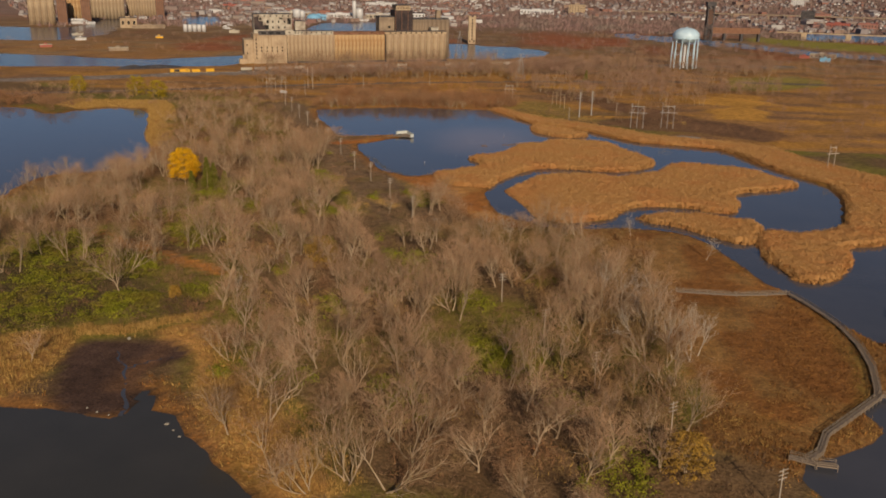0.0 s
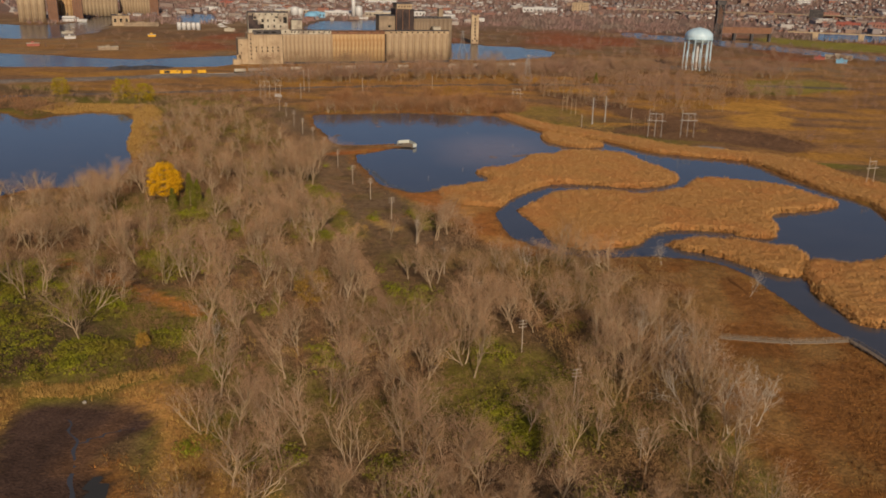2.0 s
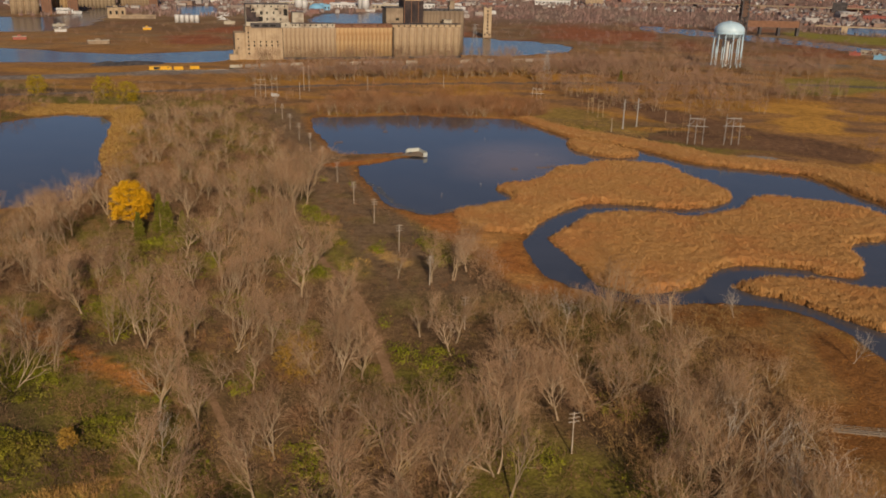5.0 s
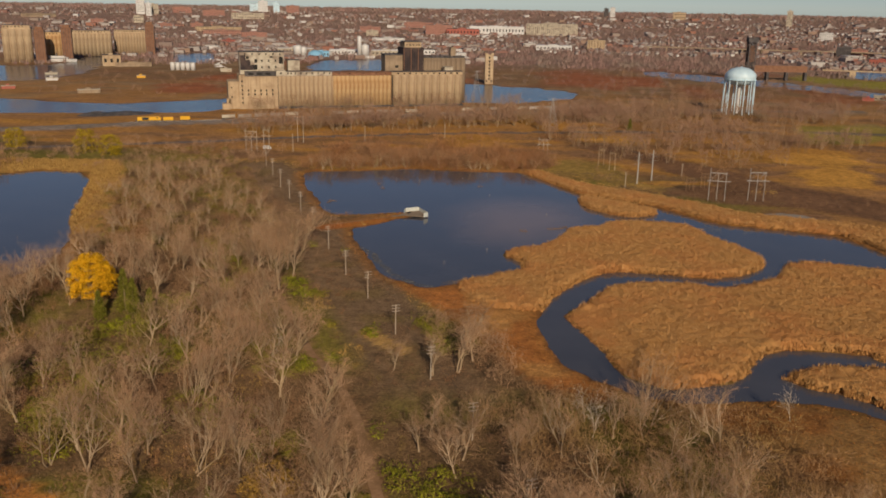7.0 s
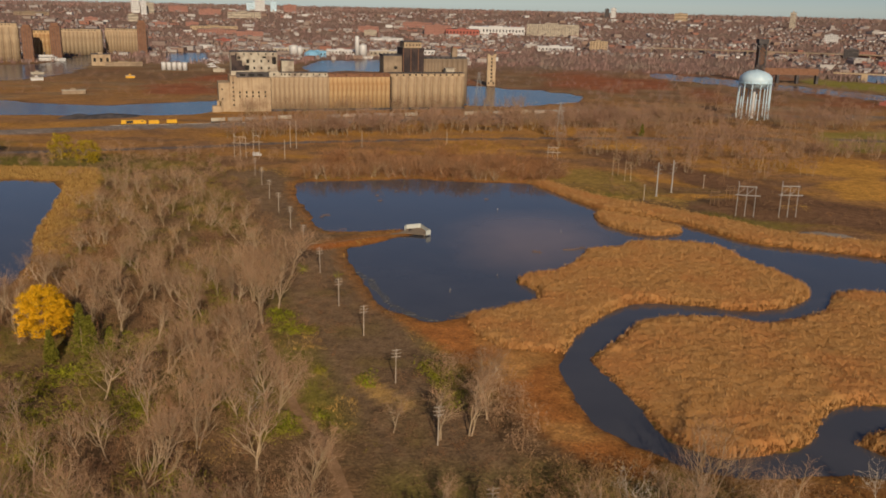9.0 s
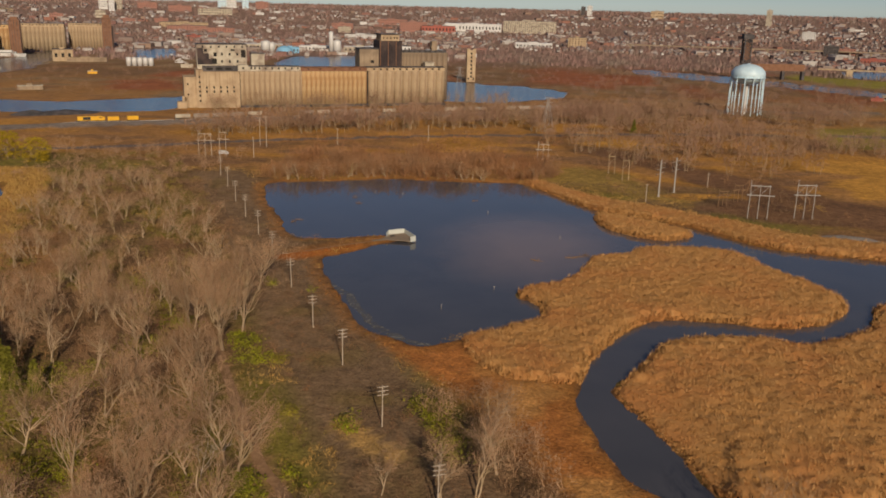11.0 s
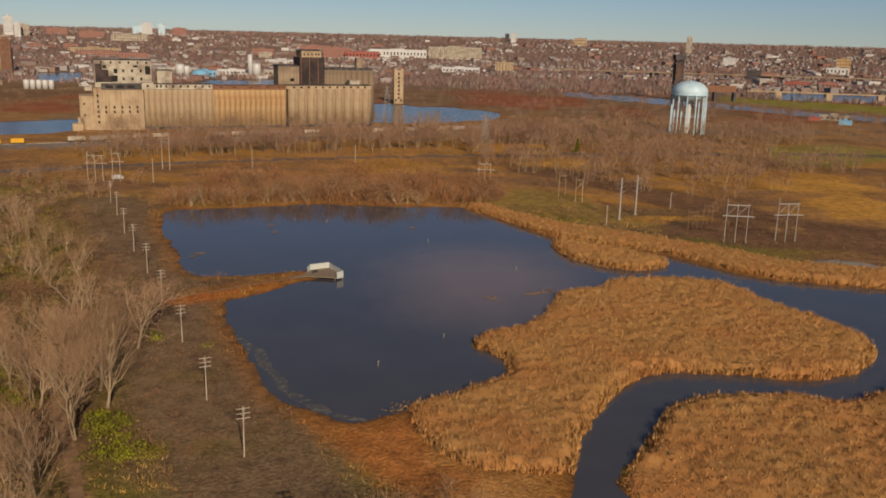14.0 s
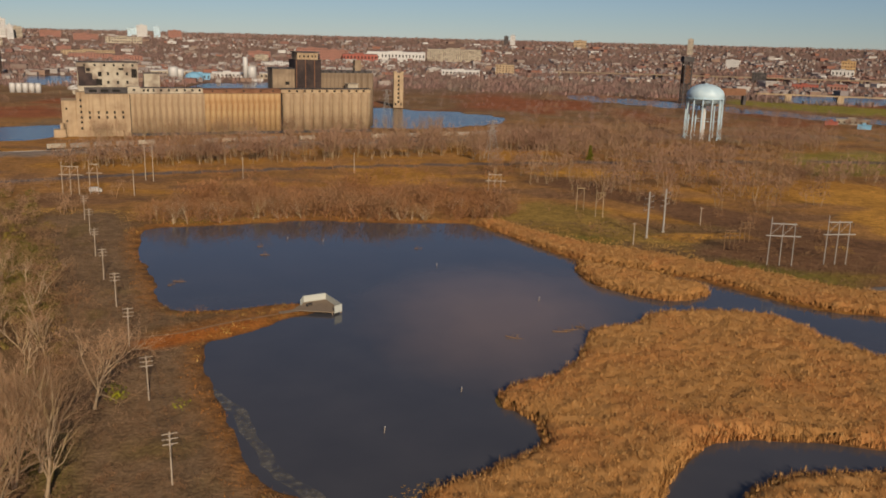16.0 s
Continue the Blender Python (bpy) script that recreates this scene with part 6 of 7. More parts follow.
lattice_tower(-30, 640, 36, 10, 20, "faint steel lattice pylon on the river bank")

# -- viewing blind at the end of the spit --
vb = thing("viewing_blind", "whitewashed timber viewing blind on a wooden deck over the pond", "viewing platform", pose(-7, -1, 0))
DK = [(-9, -4.2), (-6.6, 4.4), (0.2, 8.6), (7.0, -2.6), (4.4, -5.4)]
bm = bmesh.new()
lo = [bm.verts.new((x, y, 0.85)) for x, y in DK]
hi = [bm.verts.new((x, y, 1.1)) for x, y in DK]
bm.faces.new(hi[::-1])
bm.faces.new(lo)
for i in range(5):
    j = (i + 1) % 5
    bm.faces.new((lo[i], hi[i], hi[j], lo[j]))
bmesh.ops.recalc_face_normals(bm, faces=bm.faces)
part("deck", bm, DECK, vb)


def board_wall(parent, a, b, z0, z1, gap=0.0):
    a, b = Vector(a), Vector(b)
    n = max(2, int((b - a).length / 0.6))
    d = (b - a) / n
    side = Vector((-d.y, d.x)).normalized() * 0.06
    wall = part("screen_frame", transformed(boxes((0, (b - a).length, -0.03, 0.03, z0, z0 + 0.12), (0, (b - a).length, -0.03, 0.03, z1 - 0.12, z1)), pose(a.x, a.y, 0, 0, 0, math.degrees(math.atan2(d.y, d.x)))), SCREEN, parent)
    me = None
    for i in range(n):
        if me is None:
            bm = boxes((0.01, d.length - 0.01, -0.09, -0.032, z0, z1))
            ob = part("board", bm, SCREEN, wall)
            me = ob.data
        else:
            ob = piece("board", me, wall)
        ob.matrix_basis = pose(a.x + d.x * i, a.y + d.y * i, 0, 0, 0, math.degrees(math.atan2(d.y, d.x)))


board_wall(vb, (-6.6, 4.4), (0.2, 8.6), 1.0, 3.3)
board_wall(vb, (0.2, 8.6), (7.0, -2.6), 1.0, 3.1)
board_wall(vb, (4.9, -5.3), (7.0, -2.6), 0.6, 3.1)
board_wall(vb, (-7.0, 0.2), (-6.6, 4.4), 1.0, 3.3)
for x, y in DK + [(6.9, -2.8), (3.5, 3.0)]:
    bm = bmesh.new()
    rod(bm, (x * 0.96, y * 0.96, -1.4), (x * 0.96, y * 0.96, 0.9), 0.16, 0.16, 8)
    part("pile", bm, DECK, vb)
bench = thing("bench", "dark wooden bench on the viewing deck", "bench", pose(-11, -0.5, 1.1, 0, 0, 60))
part("seat", boxes((-1.4, 1.4, -0.25, 0.25, 0.42, 0.5)), SOOT, bench)
part("backrest", boxes((-1.4, 1.4, 0.25, 0.33, 0.55, 0.95)), SOOT, bench)
for x in (-1.1, 1.1):
    part("leg", boxes((x - 0.08, x + 0.08, -0.22, 0.3, 0, 0.42)), SOOT, bench)
ramp = thing("deck_ramp", "grey plank ramp leading onto the viewing deck", "walkway", pose(-16.5, -6.0, 0.0, 0, 0, 24))
for i in range(12):
    part("plank", boxes((-3.6 + i * 0.6, -3.02 + i * 0.6, -1.2, 1.2, 0.72 + i * 0.02, 0.8 + i * 0.02)), DECK, ramp)

# -- boardwalk through the marsh --
WALK = [(151, -308), (163, -308.5), (174, -308.5), (186, -306), (195, -303.5), (199, -313), (203, -326), (205.5, -337), (206.5, -352), (205, -369), (201, -386), (199, -392), (185, -408), (177, -417), (172.5, -427), (168.5, -431)]
bw = thing("boardwalk", "grey weathered timber boardwalk with rails over the marsh", "boardwalk")


def walkway(parent, pts, width=1.9, z=1.25):
    me = None
    for (ax, ay), (bx, by) in zip(pts, pts[1:]):
        L = math.hypot(bx - ax, by - ay)
        turn = math.atan2(by - ay, bx - ax)
        n = max(1, int(L / 0.75))
        if me is None:
            bm = boxes((0.0, 0.70, -width / 2, width / 2, -0.06, 0.0))
            me = bpy.data.meshes.new("plank")
            bm.to_mesh(me)
            bm.free()
            me.materials.append(DECK)
        for i in range(n):
            f = i / n
            piece("plank", me, parent, Matrix.LocRotScale((ax + (bx - ax) * f, ay + (by - ay) * f, z), Euler((0, 0, turn)), (L / n / 0.75, 1, 1)))
        base = pose(ax, ay, z, 0, 0, math.degrees(turn))
        for s in (-1, 1):
            y = s * (width / 2 - 0.05)
            part("beam", transformed(boxes((0, L, y - 0.06, y + 0.06, -0.3, -0.065)), base), DECK, parent)
            part("rail", transformed(boxes((0, L, y - 0.07, y + 0.07, 0.98, 1.06), (0, L, y - 0.03, y + 0.03, 0.45, 0.58)), base), DECK, parent)
        k = max(1, int(L / 2.6))
        for i in range(k + 1):
            for s in (-1, 1):
                y = s * (width / 2 + 0.03)
                x = L * i / k
                part("post", transformed(boxes((x - 0.07, x + 0.07, y - 0.06, y + 0.06, -2.6, 1.0)), base), DECK, parent)


walkway(bw, WALK)
spur = thing("boardwalk", "short grey timber boardwalk spur ending in a small platform", "boardwalk")
walkway(spur, [(164, -430), (170, -432.5), (175, -433)], 2.6, 1.2)
spur2 = thing("boardwalk", "grey timber boardwalk branch leading across the water", "boardwalk")
walkway(spur2, [(200.2, -390.5), (212, -388), (226, -389)], 1.9, 1.25)

# -- trains --
def along(path, s):
    for (ax, ay), (bx, by) in zip(path, path[1:]):
        L = math.hypot(bx - ax, by - ay)
        if s <= L:
            return ax + (bx - ax) * s / L, ay + (by - ay) * s / L, math.degrees(math.atan2(by - ay, bx - ax))
        s -= L
    return None


def train_car(x, y, turn, length, mat, kind, name, label, group):
    t = thing(name, label, "train car", pose(x, y, float(heights_at(x, y)) + 0.25, 0, 0, turn), group)
    if kind == "hopper":
        bm = bmesh.new()
        pr = [(-1.5, 1.6), (-1.5, 3.9), (-0.8, 4.5), (0.8, 4.5), (1.5, 3.9), (1.5, 1.6), (0.6, 0.9), (-0.6, 0.9)]
        a = [bm.verts.new((-length / 2 + 0.8, p, z)) for p, z in pr]
        b = [bm.verts.new((length / 2 - 0.8, p, z)) for p, z in pr]
        bm.faces.new(a[::-1])
        bm.faces.new(b)
        for i in range(8):
            bm.faces.new((a[i], a[(i + 1) % 8], b[(i + 1) % 8], b[i]))
        bmesh.ops.recalc_face_normals(bm, faces=bm.faces)
    elif kind == "engine":
        bm = boxes((-length / 2 + 2.6, length / 2 - 5.4, -1.45, 1.45, 1.3, 4.8), (length / 2 - 5.4, length / 2 - 2.6, -1.5, 1.5, 1.3, 5.0), (length / 2 - 2.6, length / 2 - 0.6, -1.3, 1.3, 1.3, 4.2), bevel=0.1)
    else:
        bm = boxes((-length / 2 + 0.4, length / 2 - 0.4, -1.5, 1.5, 1.1, 4.4), bevel=0.12)
    part("body", bm, mat, t)
    part("underframe", boxes((-length / 2, length / 2, -1.4, 1.4, 0.85, 1.05)), BLACK, t)
    if kind == "engine":
        part("window", boxes((length / 2 - 5.0, length / 2 - 3.0, -1.53, -1.5, 3.3, 4.2)), GLASS, t)
        part("grille", boxes((-length / 2 + 7, -length / 2 + 13, -1.50, -1.45, 1.8, 4.4)), BLACK, t)
    for s in (-1, 1):
        tr = part("bogie", boxes((s * (length / 2 - 2.4) - 1.4, s * (length / 2 - 2.4) + 1.4, -1.1, 1.1, 0.4, 0.8)), BLACK, t)
        for d in (-0.9, 0.9):
            bm = bmesh.new()
            rod(bm, (s * (length / 2 - 2.4) + d, -0.8, 0.46), (s * (length / 2 - 2.4) + d, 0.8, 0.46), 0.46, 0.46, 12)
            part("wheel", bm, BLACK, tr)


s = 22.0
i = 0
while True:
    p = along(YARD, s)
    if p is None or i > 34:
        break
    if i == 0:
        train_car(p[0], p[1], p[2], 25, CAR_YELLOW, "engine", "locomotive", "long yellow diesel locomotive with black grille", "locomotives in the yard")
    elif i < 3:
        train_car(p[0], p[1], p[2], 10, CAR_YELLOW, "box", "boxcar", "short yellow boxcar behind the locomotive", "yellow cars")
    elif i not in (3, 9, 10, 17, 18, 19):
        train_car(p[0], p[1], p[2], 14.5, CAR_GREY if i % 4 else CONCRETE_PALE, "hopper" if i % 5 else "box", "hopper_car", "grey weathered covered hopper car on the siding", "hopper cars")
    s += (18.5, 16.0, 26.0)[i] if i < 3 else 16.2
    i += 1
for off, nm in ((0, "near"), (5.2, "far")):
    rt = thing("railway_track", "steel rails on a gravel bed", "railway", kind="structure")
    for q in (-0.72, 0.72):
        V, T = [], []
        pts = []
        for (ax, ay), (bx, by) in zip(YARD, YARD[1:]):
            L = math.hypot(bx - ax, by - ay)
            nxv, nyv = -(by - ay) / L, (bx - ax) / L
            for k in range(6):
                x, y = ax + (bx - ax) * k / 6 + nxv * (q - off), ay + (by - ay) * k / 6 + nyv * (q - off)
                pts.append(np.array((x, y, float(heights_at(x, y)) + 0.18)))
        tube_arrays(V, T, pts, [0.09] * len(pts), 4)
        piece("rail", mesh_of("rail", V, T, STEEL), rt)

# -- the white van on the gravel road --
van = thing("van", "white box van on the gravel road", "van", pose(-160, 197, float(heights_at(-160, 197)) + 0.02, 0, 0, 12))
part("box_body", boxes((-2.6, 2.0, -1.1, 1.1, 0.7, 3.1), bevel=0.06), WHITE, van)
part("cab", boxes((2.05, 3.9, -1.0, 1.0, 0.6, 2.0), (2.05, 3.2, -0.95, 0.95, 2.0, 2.6), bevel=0.08), WHITE, van)
part("window", boxes((2.3, 3.1, -1.02, -0.96, 1.8, 2.4)), GLASS, van)
for x in (-1.7, 2.9):
    for y in (-0.95, 0.95):
        bm = bmesh.new()
        rod(bm, (x, y - 0.14, 0.42), (x, y + 0.14, 0.42), 0.42, 0.42, 14)
        part("wheel", bm, BLACK, van)

# -- logs, stakes and stones --
def log_thing(x, y, turn, L):
    t = thing("driftwood_log", "brown driftwood log lying half in the water", "log", pose(x, y, 0.05, 0, 3, turn))
    V, T = [], []
    r = np.random.default_rng(int(abs(x * 13 + y * 7)))
    pts = [np.array((L * (k / 6 - 0.5), r.normal(0, 0.12), r.normal(0.05, 0.08))) for k in range(7)]
    tube_arrays(V, T, pts, [0.15, 0.16, 0.15, 0.13, 0.1, 0.07, 0.03], 7)
    piece("stem", mesh_of("stem", V, T, BRUSH, True), t)
    for k in range(3):
        V, T = [], []
        p = pts[2 + k]
        tube_arrays(V, T, [p, p + r.normal(0, 0.4, 3) + (0, 0, 0.7), p + r.normal(0, 0.6, 3) + (0, 0, 1.3)], [0.1, 0.07, 0.02], 5)
        piece("limb", mesh_of("limb", V, T, BRUSH, True), t)


for x, y, a, L in ((74, -15, 20, 7), (77, -13, -40, 5), (70, -17, 5, 6), (55, -24, -15, 6), (-62, 28, 10, 5), (-64, 24, 60, 4), (-40, 70, 15, 4), (22, 88, 30, 4), (-45, 84, 0, 3), (50, 132, 50, 5)):
    log_thing(x, y, a, L)
for x, y, h in ((20, -91, 1.5), (38, -66, 1.2), (66, 15, 1.6), (-20, 95, 1.4), (-36, 98, 1.2), (30, 60, 1.1), (8, 110, 1.2)):
    t = thing("stake", "thin pale stake standing in the pond", "stake", pose(x, y, -1.0, 4, 6, 0))
    bm = bmesh.new()
    rod(bm, (0, 0, 0), (0, 0, 1.0 + h), 0.11, 0.07, 6)
    part("shaft", bm, DEADWOOD, t)
    bm = bmesh.new()
    rod(bm, (0, 0, 0.95 + h), (0, 0, 1.12 + h), 0.14, 0.10, 6)
    part("cap", bm, WHITE, t)


def boulder(x, y, r, seed):
    bm = bmesh.new()
    bmesh.ops.create_icosphere(bm, subdivisions=2, radius=r)
    for v in bm.verts:
        v.co *= 0.8 + 0.4 * noise.noise(v.co * (1.3 / r) + Vector((seed, 0, 0)))
        v.co.z *= 0.7
    tagged(part("boulder", bm, STONE), "pale rounded boulder on the muddy shore", "stone").matrix_basis = pose(x, y, float(heights_at(x, y)) + r * 0.3)


for i, (x, y, r) in enumerate(((-4, -436, 0.9), (-1, -439, 0.6), (-40, -384, 0.8), (2, -442, 0.5), (-26, -433, 0.5), (-30, -431, 0.4), (-22, -434, 0.4))):
    boulder(x, y, r, i * 3.7)
rng = np.random.default_rng(77)
V = []
for k in range(260):
    t = rng.random()
    x, y = (26 + 30 * t + rng.normal(0, 2.0), -120 + 16 * t + rng.normal(0, 1.6))
    for q in range(3):
        p = np.array((x, y, 0.02)) + rng.normal(0, 0.25, 3) * (1, 1, 0.1)
        V += [p, p + rng.normal(0, 0.35, 3) * (1, 1, 0.15) + (0, 0, 0.1), p + rng.normal(0, 0.35, 3) * (1, 1, 0.15)]
stuff("floating_reed_litter", np.array(V), STRAW, "broken reed litter floating along the shore", "litter")
foam = surface("thin_foam", (0.17, 0.155, 0.135), (0.23, 0.21, 0.18), size=1.5, rough=0.7)
nt = foam.node_tree
fn = nt.nodes.new("ShaderNodeTexNoise")
fn.inputs["Scale"].default_value = 0.45
fn.inputs["Detail"].default_value = 6
fr = nt.nodes.new("ShaderNodeMapRange")
fr.inputs["From Min"].default_value, fr.inputs["From Max"].default_value = 0.38, 0.6
fr.inputs["To Max"].default_value = 0.7
nt.links.new(nt.nodes["Texture Coordinate"].outputs["Object"], fn.inputs["Vector"])
nt.links.new(fn.outputs["Fac"], fr.inputs["Value"])
nt.links.new(fr.outputs[0], nt.nodes["Principled BSDF"].inputs["Alpha"])
line = np.array([(-25, -69), (-16, -81), (-9, -95), (-3, -107), (4, -116), (9, -121), (15, -125), (20, -126)], float)
k = np.linspace(0, len(line) - 1, 90)
cx, cy = np.interp(k, np.arange(len(line)), line[:, 0]), np.interp(k, np.arange(len(line)), line[:, 1])
cx, cy = cx + 1.4 * (value_noise(cx, cy, 6.0, 95) - 0.5), cy + 1.4 * (value_noise(cx, cy, 6.0, 96) - 0.5)
half = 0.7 + 1.1 * value_noise(cx, cy, 4.0, 97)
V = np.concatenate([np.column_stack([cx - half, cy - half * 0.6, np.full(90, 0.012)]), np.column_stack([cx + half, cy + half * 0.6, np.full(90, 0.012)])])
tagged(new("pond_scum", mesh_of("pond_scum", V, np.array([(i, 90 + i, 91 + i, i + 1) for i in range(89)]), foam)), "pale line of scum floating near the shore", "scum", kind="stuff")
# gravel mound by the reeds
mx, my = np.meshgrid(np.linspace(-16, 16, 26), np.linspace(-9, 9, 16))
mz = 2.0 * np.clip(1 - (mx / 16) ** 2 - (my / 9) ** 2, 0, 1) ** 0.7 * (0.7 + 0.5 * value_noise(mx, my, 4.0, 8)) - 0.2
mi = np.arange(mx.size).reshape(mx.shape)
me = mesh_of("gravel_mound", np.stack([mx, my, mz], -1).reshape(-1, 3), np.stack([mi[:-1, :-1], mi[:-1, 1:], mi[1:, 1:], mi[1:, :-1]], -1).reshape(-1, 4), BALLAST, True)
tagged(new("gravel_mound", me), "low grey mound of gravel beside the reeds", "mound").matrix_basis = pose(205, 34, 0.5, 0, 0, -12)

# ---- the city beyond ----
def block(name, label, category, x, y, w, d, h, mat, turn=None, rows=0, cols=0, roof=SOOT, group=""):
    """A far building: walls pierced by windows, and a roof."""
    if turn is None:
        turn = math.degrees(math.atan2(y + 300, x - 35)) - 90
    t = thing(name, label, category, pose(x, y, float(heights_at(x, y)) - 0.5, 0, 0, turn), group)
    holes = []
    cols, rows = int(cols * 1.7), int(rows * 1.4)
    for i in range(cols):
        for j in range(rows):
            cx, cz = -w / 2 + w * (i + 0.5) / cols, h * (0.12 + 0.82 * (j + 0.5) / rows)
            holes.append((cx - w / cols * 0.2, cx + w / cols * 0.2, cz - h / rows * 0.17, cz + h / rows * 0.17))
    pierced_block(t, "wall", -w / 2, w / 2, 0, d, 0, h, holes, mat, depth=0.6)
    part("roof", boxes((-w / 2 - 0.5, w / 2 + 0.5, -0.5, d + 0.5, h, h + 0.7)), roof, t)
    part("roof_unit", boxes((-w * 0.15, w * 0.1, d * 0.3, d * 0.6, h + 0.7, h + 0.7 + max(2.0, h * 0.08))), mat, t)
    return t


block("factory", "long white factory building with a flat roof", "building", -137, 2640, 190, 60, 26, WHITE, None, 1, 10, WHITE)
block("factory", "low white factory wing", "building", -215, 2625, 50, 40, 20, WHITE, None, 1, 3, WHITE)
block("apartment_block", "long pale apartment block with rows of windows", "building", 53, 2635, 176, 30, 40, CONCRETE_PALE, None, 6, 15)
block("apartment_block", "brown apartment block with many windows", "building", -330, 2560, 90, 30, 32, BRICK, None, 4, 9)
block("brick_hall", "long red brick hall", "building", -245, 2540, 110, 40, 22, RED, None, 1, 6)
block("mill_building", "tan concrete mill building", "building", 175, 1935, 46, 25, 27, CONCRETE, None, 3, 4)
block("warehouse", "low white warehouse past the river", "building", 64, 1864, 92, 30, 13, WHITE, None, 1, 6, WHITE)
block("office_tower", "slim grey office tower on the horizon", "building", 997, 3287, 22, 22, 62, CONCRETE_PALE, None, 6, 2)
block("hospital", "white hospital block on the skyline", "building", -1290, 3585, 44, 40, 48, WHITE, None, 4, 4)
block("hospital", "blue glass hospital block on the skyline", "building", -1225, 3585, 28, 40, 44, TANK, None, 4, 3)
block("hospital", "brick hospital block on the skyline", "building", -1150, 3590, 56, 40, 32, BRICK, None, 3, 5)
block("office_tower", "white tower with a stepped top", "building", -1656, 3099, 34, 30, 70, WHITE, None, 5, 3)
block("office_tower", "pale office tower of the city centre", "building", -1590, 3080, 40, 30, 44, CONCRETE_PALE, None, 4, 4)
block("mill_building", "yellow mill building with tall bins", "building", 1177, 2269, 38, 30, 44, CONCRETE_OCHRE, None, 3, 3)
block("mill_building", "low white annex beside the mill", "building", 1150, 2240, 60, 30, 20, WHITE, None, 1, 4)
block("brick_hall", "red-roofed low hall near the bridge", "building", 768, 1546, 50, 30, 12, RED, None, 1, 5, RED)
block("brick_hall", "red-roofed shed near the bridge", "building", 840, 1560, 40, 26, 12, BRICK, None, 1, 4, RED)
block("office_building", "dark glass office building", "building", 790, 1882, 34, 26, 24, SOOT, None, 3, 4)
block("office_building", "brick and glass office building", "building", 830, 1890, 40, 26, 20, BRICK, None, 3, 4)
block("warehouse", "white concrete block beyond the highway", "building", 939, 2564, 40, 26, 28, WHITE, None, 3, 4)
block("apartment_block", "twin white apartment tower on the horizon", "building", 330, 3860, 24, 20, 44, WHITE, None, 5, 3)
block("apartment_block", "grey apartment tower on the horizon", "building", 300, 3860, 20, 20, 40, SOOT, None, 5, 2)
block("church", "pale domed church on the horizon", "building", 615, 3678, 56, 40, 34, CONCRETE, None, 2, 5)
block("office_building", "red brick block on the skyline", "building", -1560, 3300, 80, 30, 25, BRICK, None, 3, 6)
block("office_building", "red brick block in the city", "building", -1370, 3180, 90, 30, 24, BRICK, None, 3, 7)
block("office_building", "pale long block in the city", "building", -1180, 3060, 130, 30, 24, CONCRETE_PALE, None, 2, 8)
block("parking_deck", "long concrete deck in the city", "building", -1050, 2400, 150, 40, 15, CONCRETE, None, 2, 12)
block("brick_hall", "brick warehouse row by the marina", "building", -980, 2250, 120, 40, 14, BRICK, None, 2, 9)
block("brick_hall", "old red brick warehouse block", "building", -860, 2200, 80, 36, 15, BRICK, None, 3, 7)
block("warehouse", "long white shed by the river", "building", -400, 1470, 60, 26, 11, WHITE, None, 1, 5, WHITE)
block("warehouse", "grey shed by the river", "building", -300, 1460, 70, 26, 12, CONCRETE_PALE, None, 1, 5, WHITE)
block("warehouse", "low white depot by the river", "building", -250, 1540, 90, 30, 12, WHITE, None, 1, 7)
block("warehouse", "light grey depot by the marina", "building", -520, 1500, 80, 26, 10, CONCRETE_PALE, None, 1, 6, WHITE)
block("shed", "small blue-clad storage shed", "building", -426, 1371, 34, 20, 12, BLUE, None, 1, 3, BLUE)
block("pump_house", "small concrete pump house", "building", -695, 981, 30, 20, 19, CONCRETE, None, 1, 2)
block("warehouse", "long tan warehouse roof", "building", -658, 986, 60, 22, 6, CONCRETE_DULL, None, 0, 0, CONCRETE)
block("shed", "open-sided pale shed by the tracks", "building", 508, 752, 36, 16, 6, CONCRETE_PALE, None, 1, 4, CONCRETE_PALE)
block("container", "blue container on the gravel yard", "container", 496, 697, 14, 4, 5, BLUE, None, 0, 0, BLUE)
block("container", "red container on the gravel yard", "container", 480, 745, 14, 4, 4, RED, None, 0, 0, RED)
block("shed", "red-roofed white shed on the eastern plain", "building", 560, 560, 26, 14, 7, WHITE, None, 1, 4, RED)


for x, y, w, h, mat, lab in ((-1541, 2520, 44, 18, BRICK, "red brick warehouse at the city's edge"), (-1450, 2650, 34, 26, CONCRETE_PALE, "pale office block of the city centre"), (-1870, 2700, 120, 14, CONCRETE_DULL, "long grey terminal roof of the city centre"),
                          (-820, 1882, 40, 9, RED, "long red brick shed behind the marina"), (-1281, 2495, 50, 14, BRICK, "brick apartment row in the city"), (-1188, 2552, 44, 15, BRICK, "brick apartment row in the city"), (-1320, 3610, 80, 34, TANK, "glass office slab of the city centre"),
                          (-1581, 3015, 22, 52, WHITE, "white tower of the city centre"), (-530, 2408, 40, 18, CONCRETE_PALE, "pale brick apartment house in the town"), (-425, 2138, 96, 12, WHITE, "long pale depot roof beside the harbour"), (-572, 2578, 70, 20, BRICK, "brick apartment house with many windows"),
                          (-448, 2878, 110, 20, BRICK, "long tan brick block in the town")):
    block("city_block", lab, "building", x, y, w, 24, h, mat, None, 2 if h < 30 else 5, max(3, int(w / 9)))


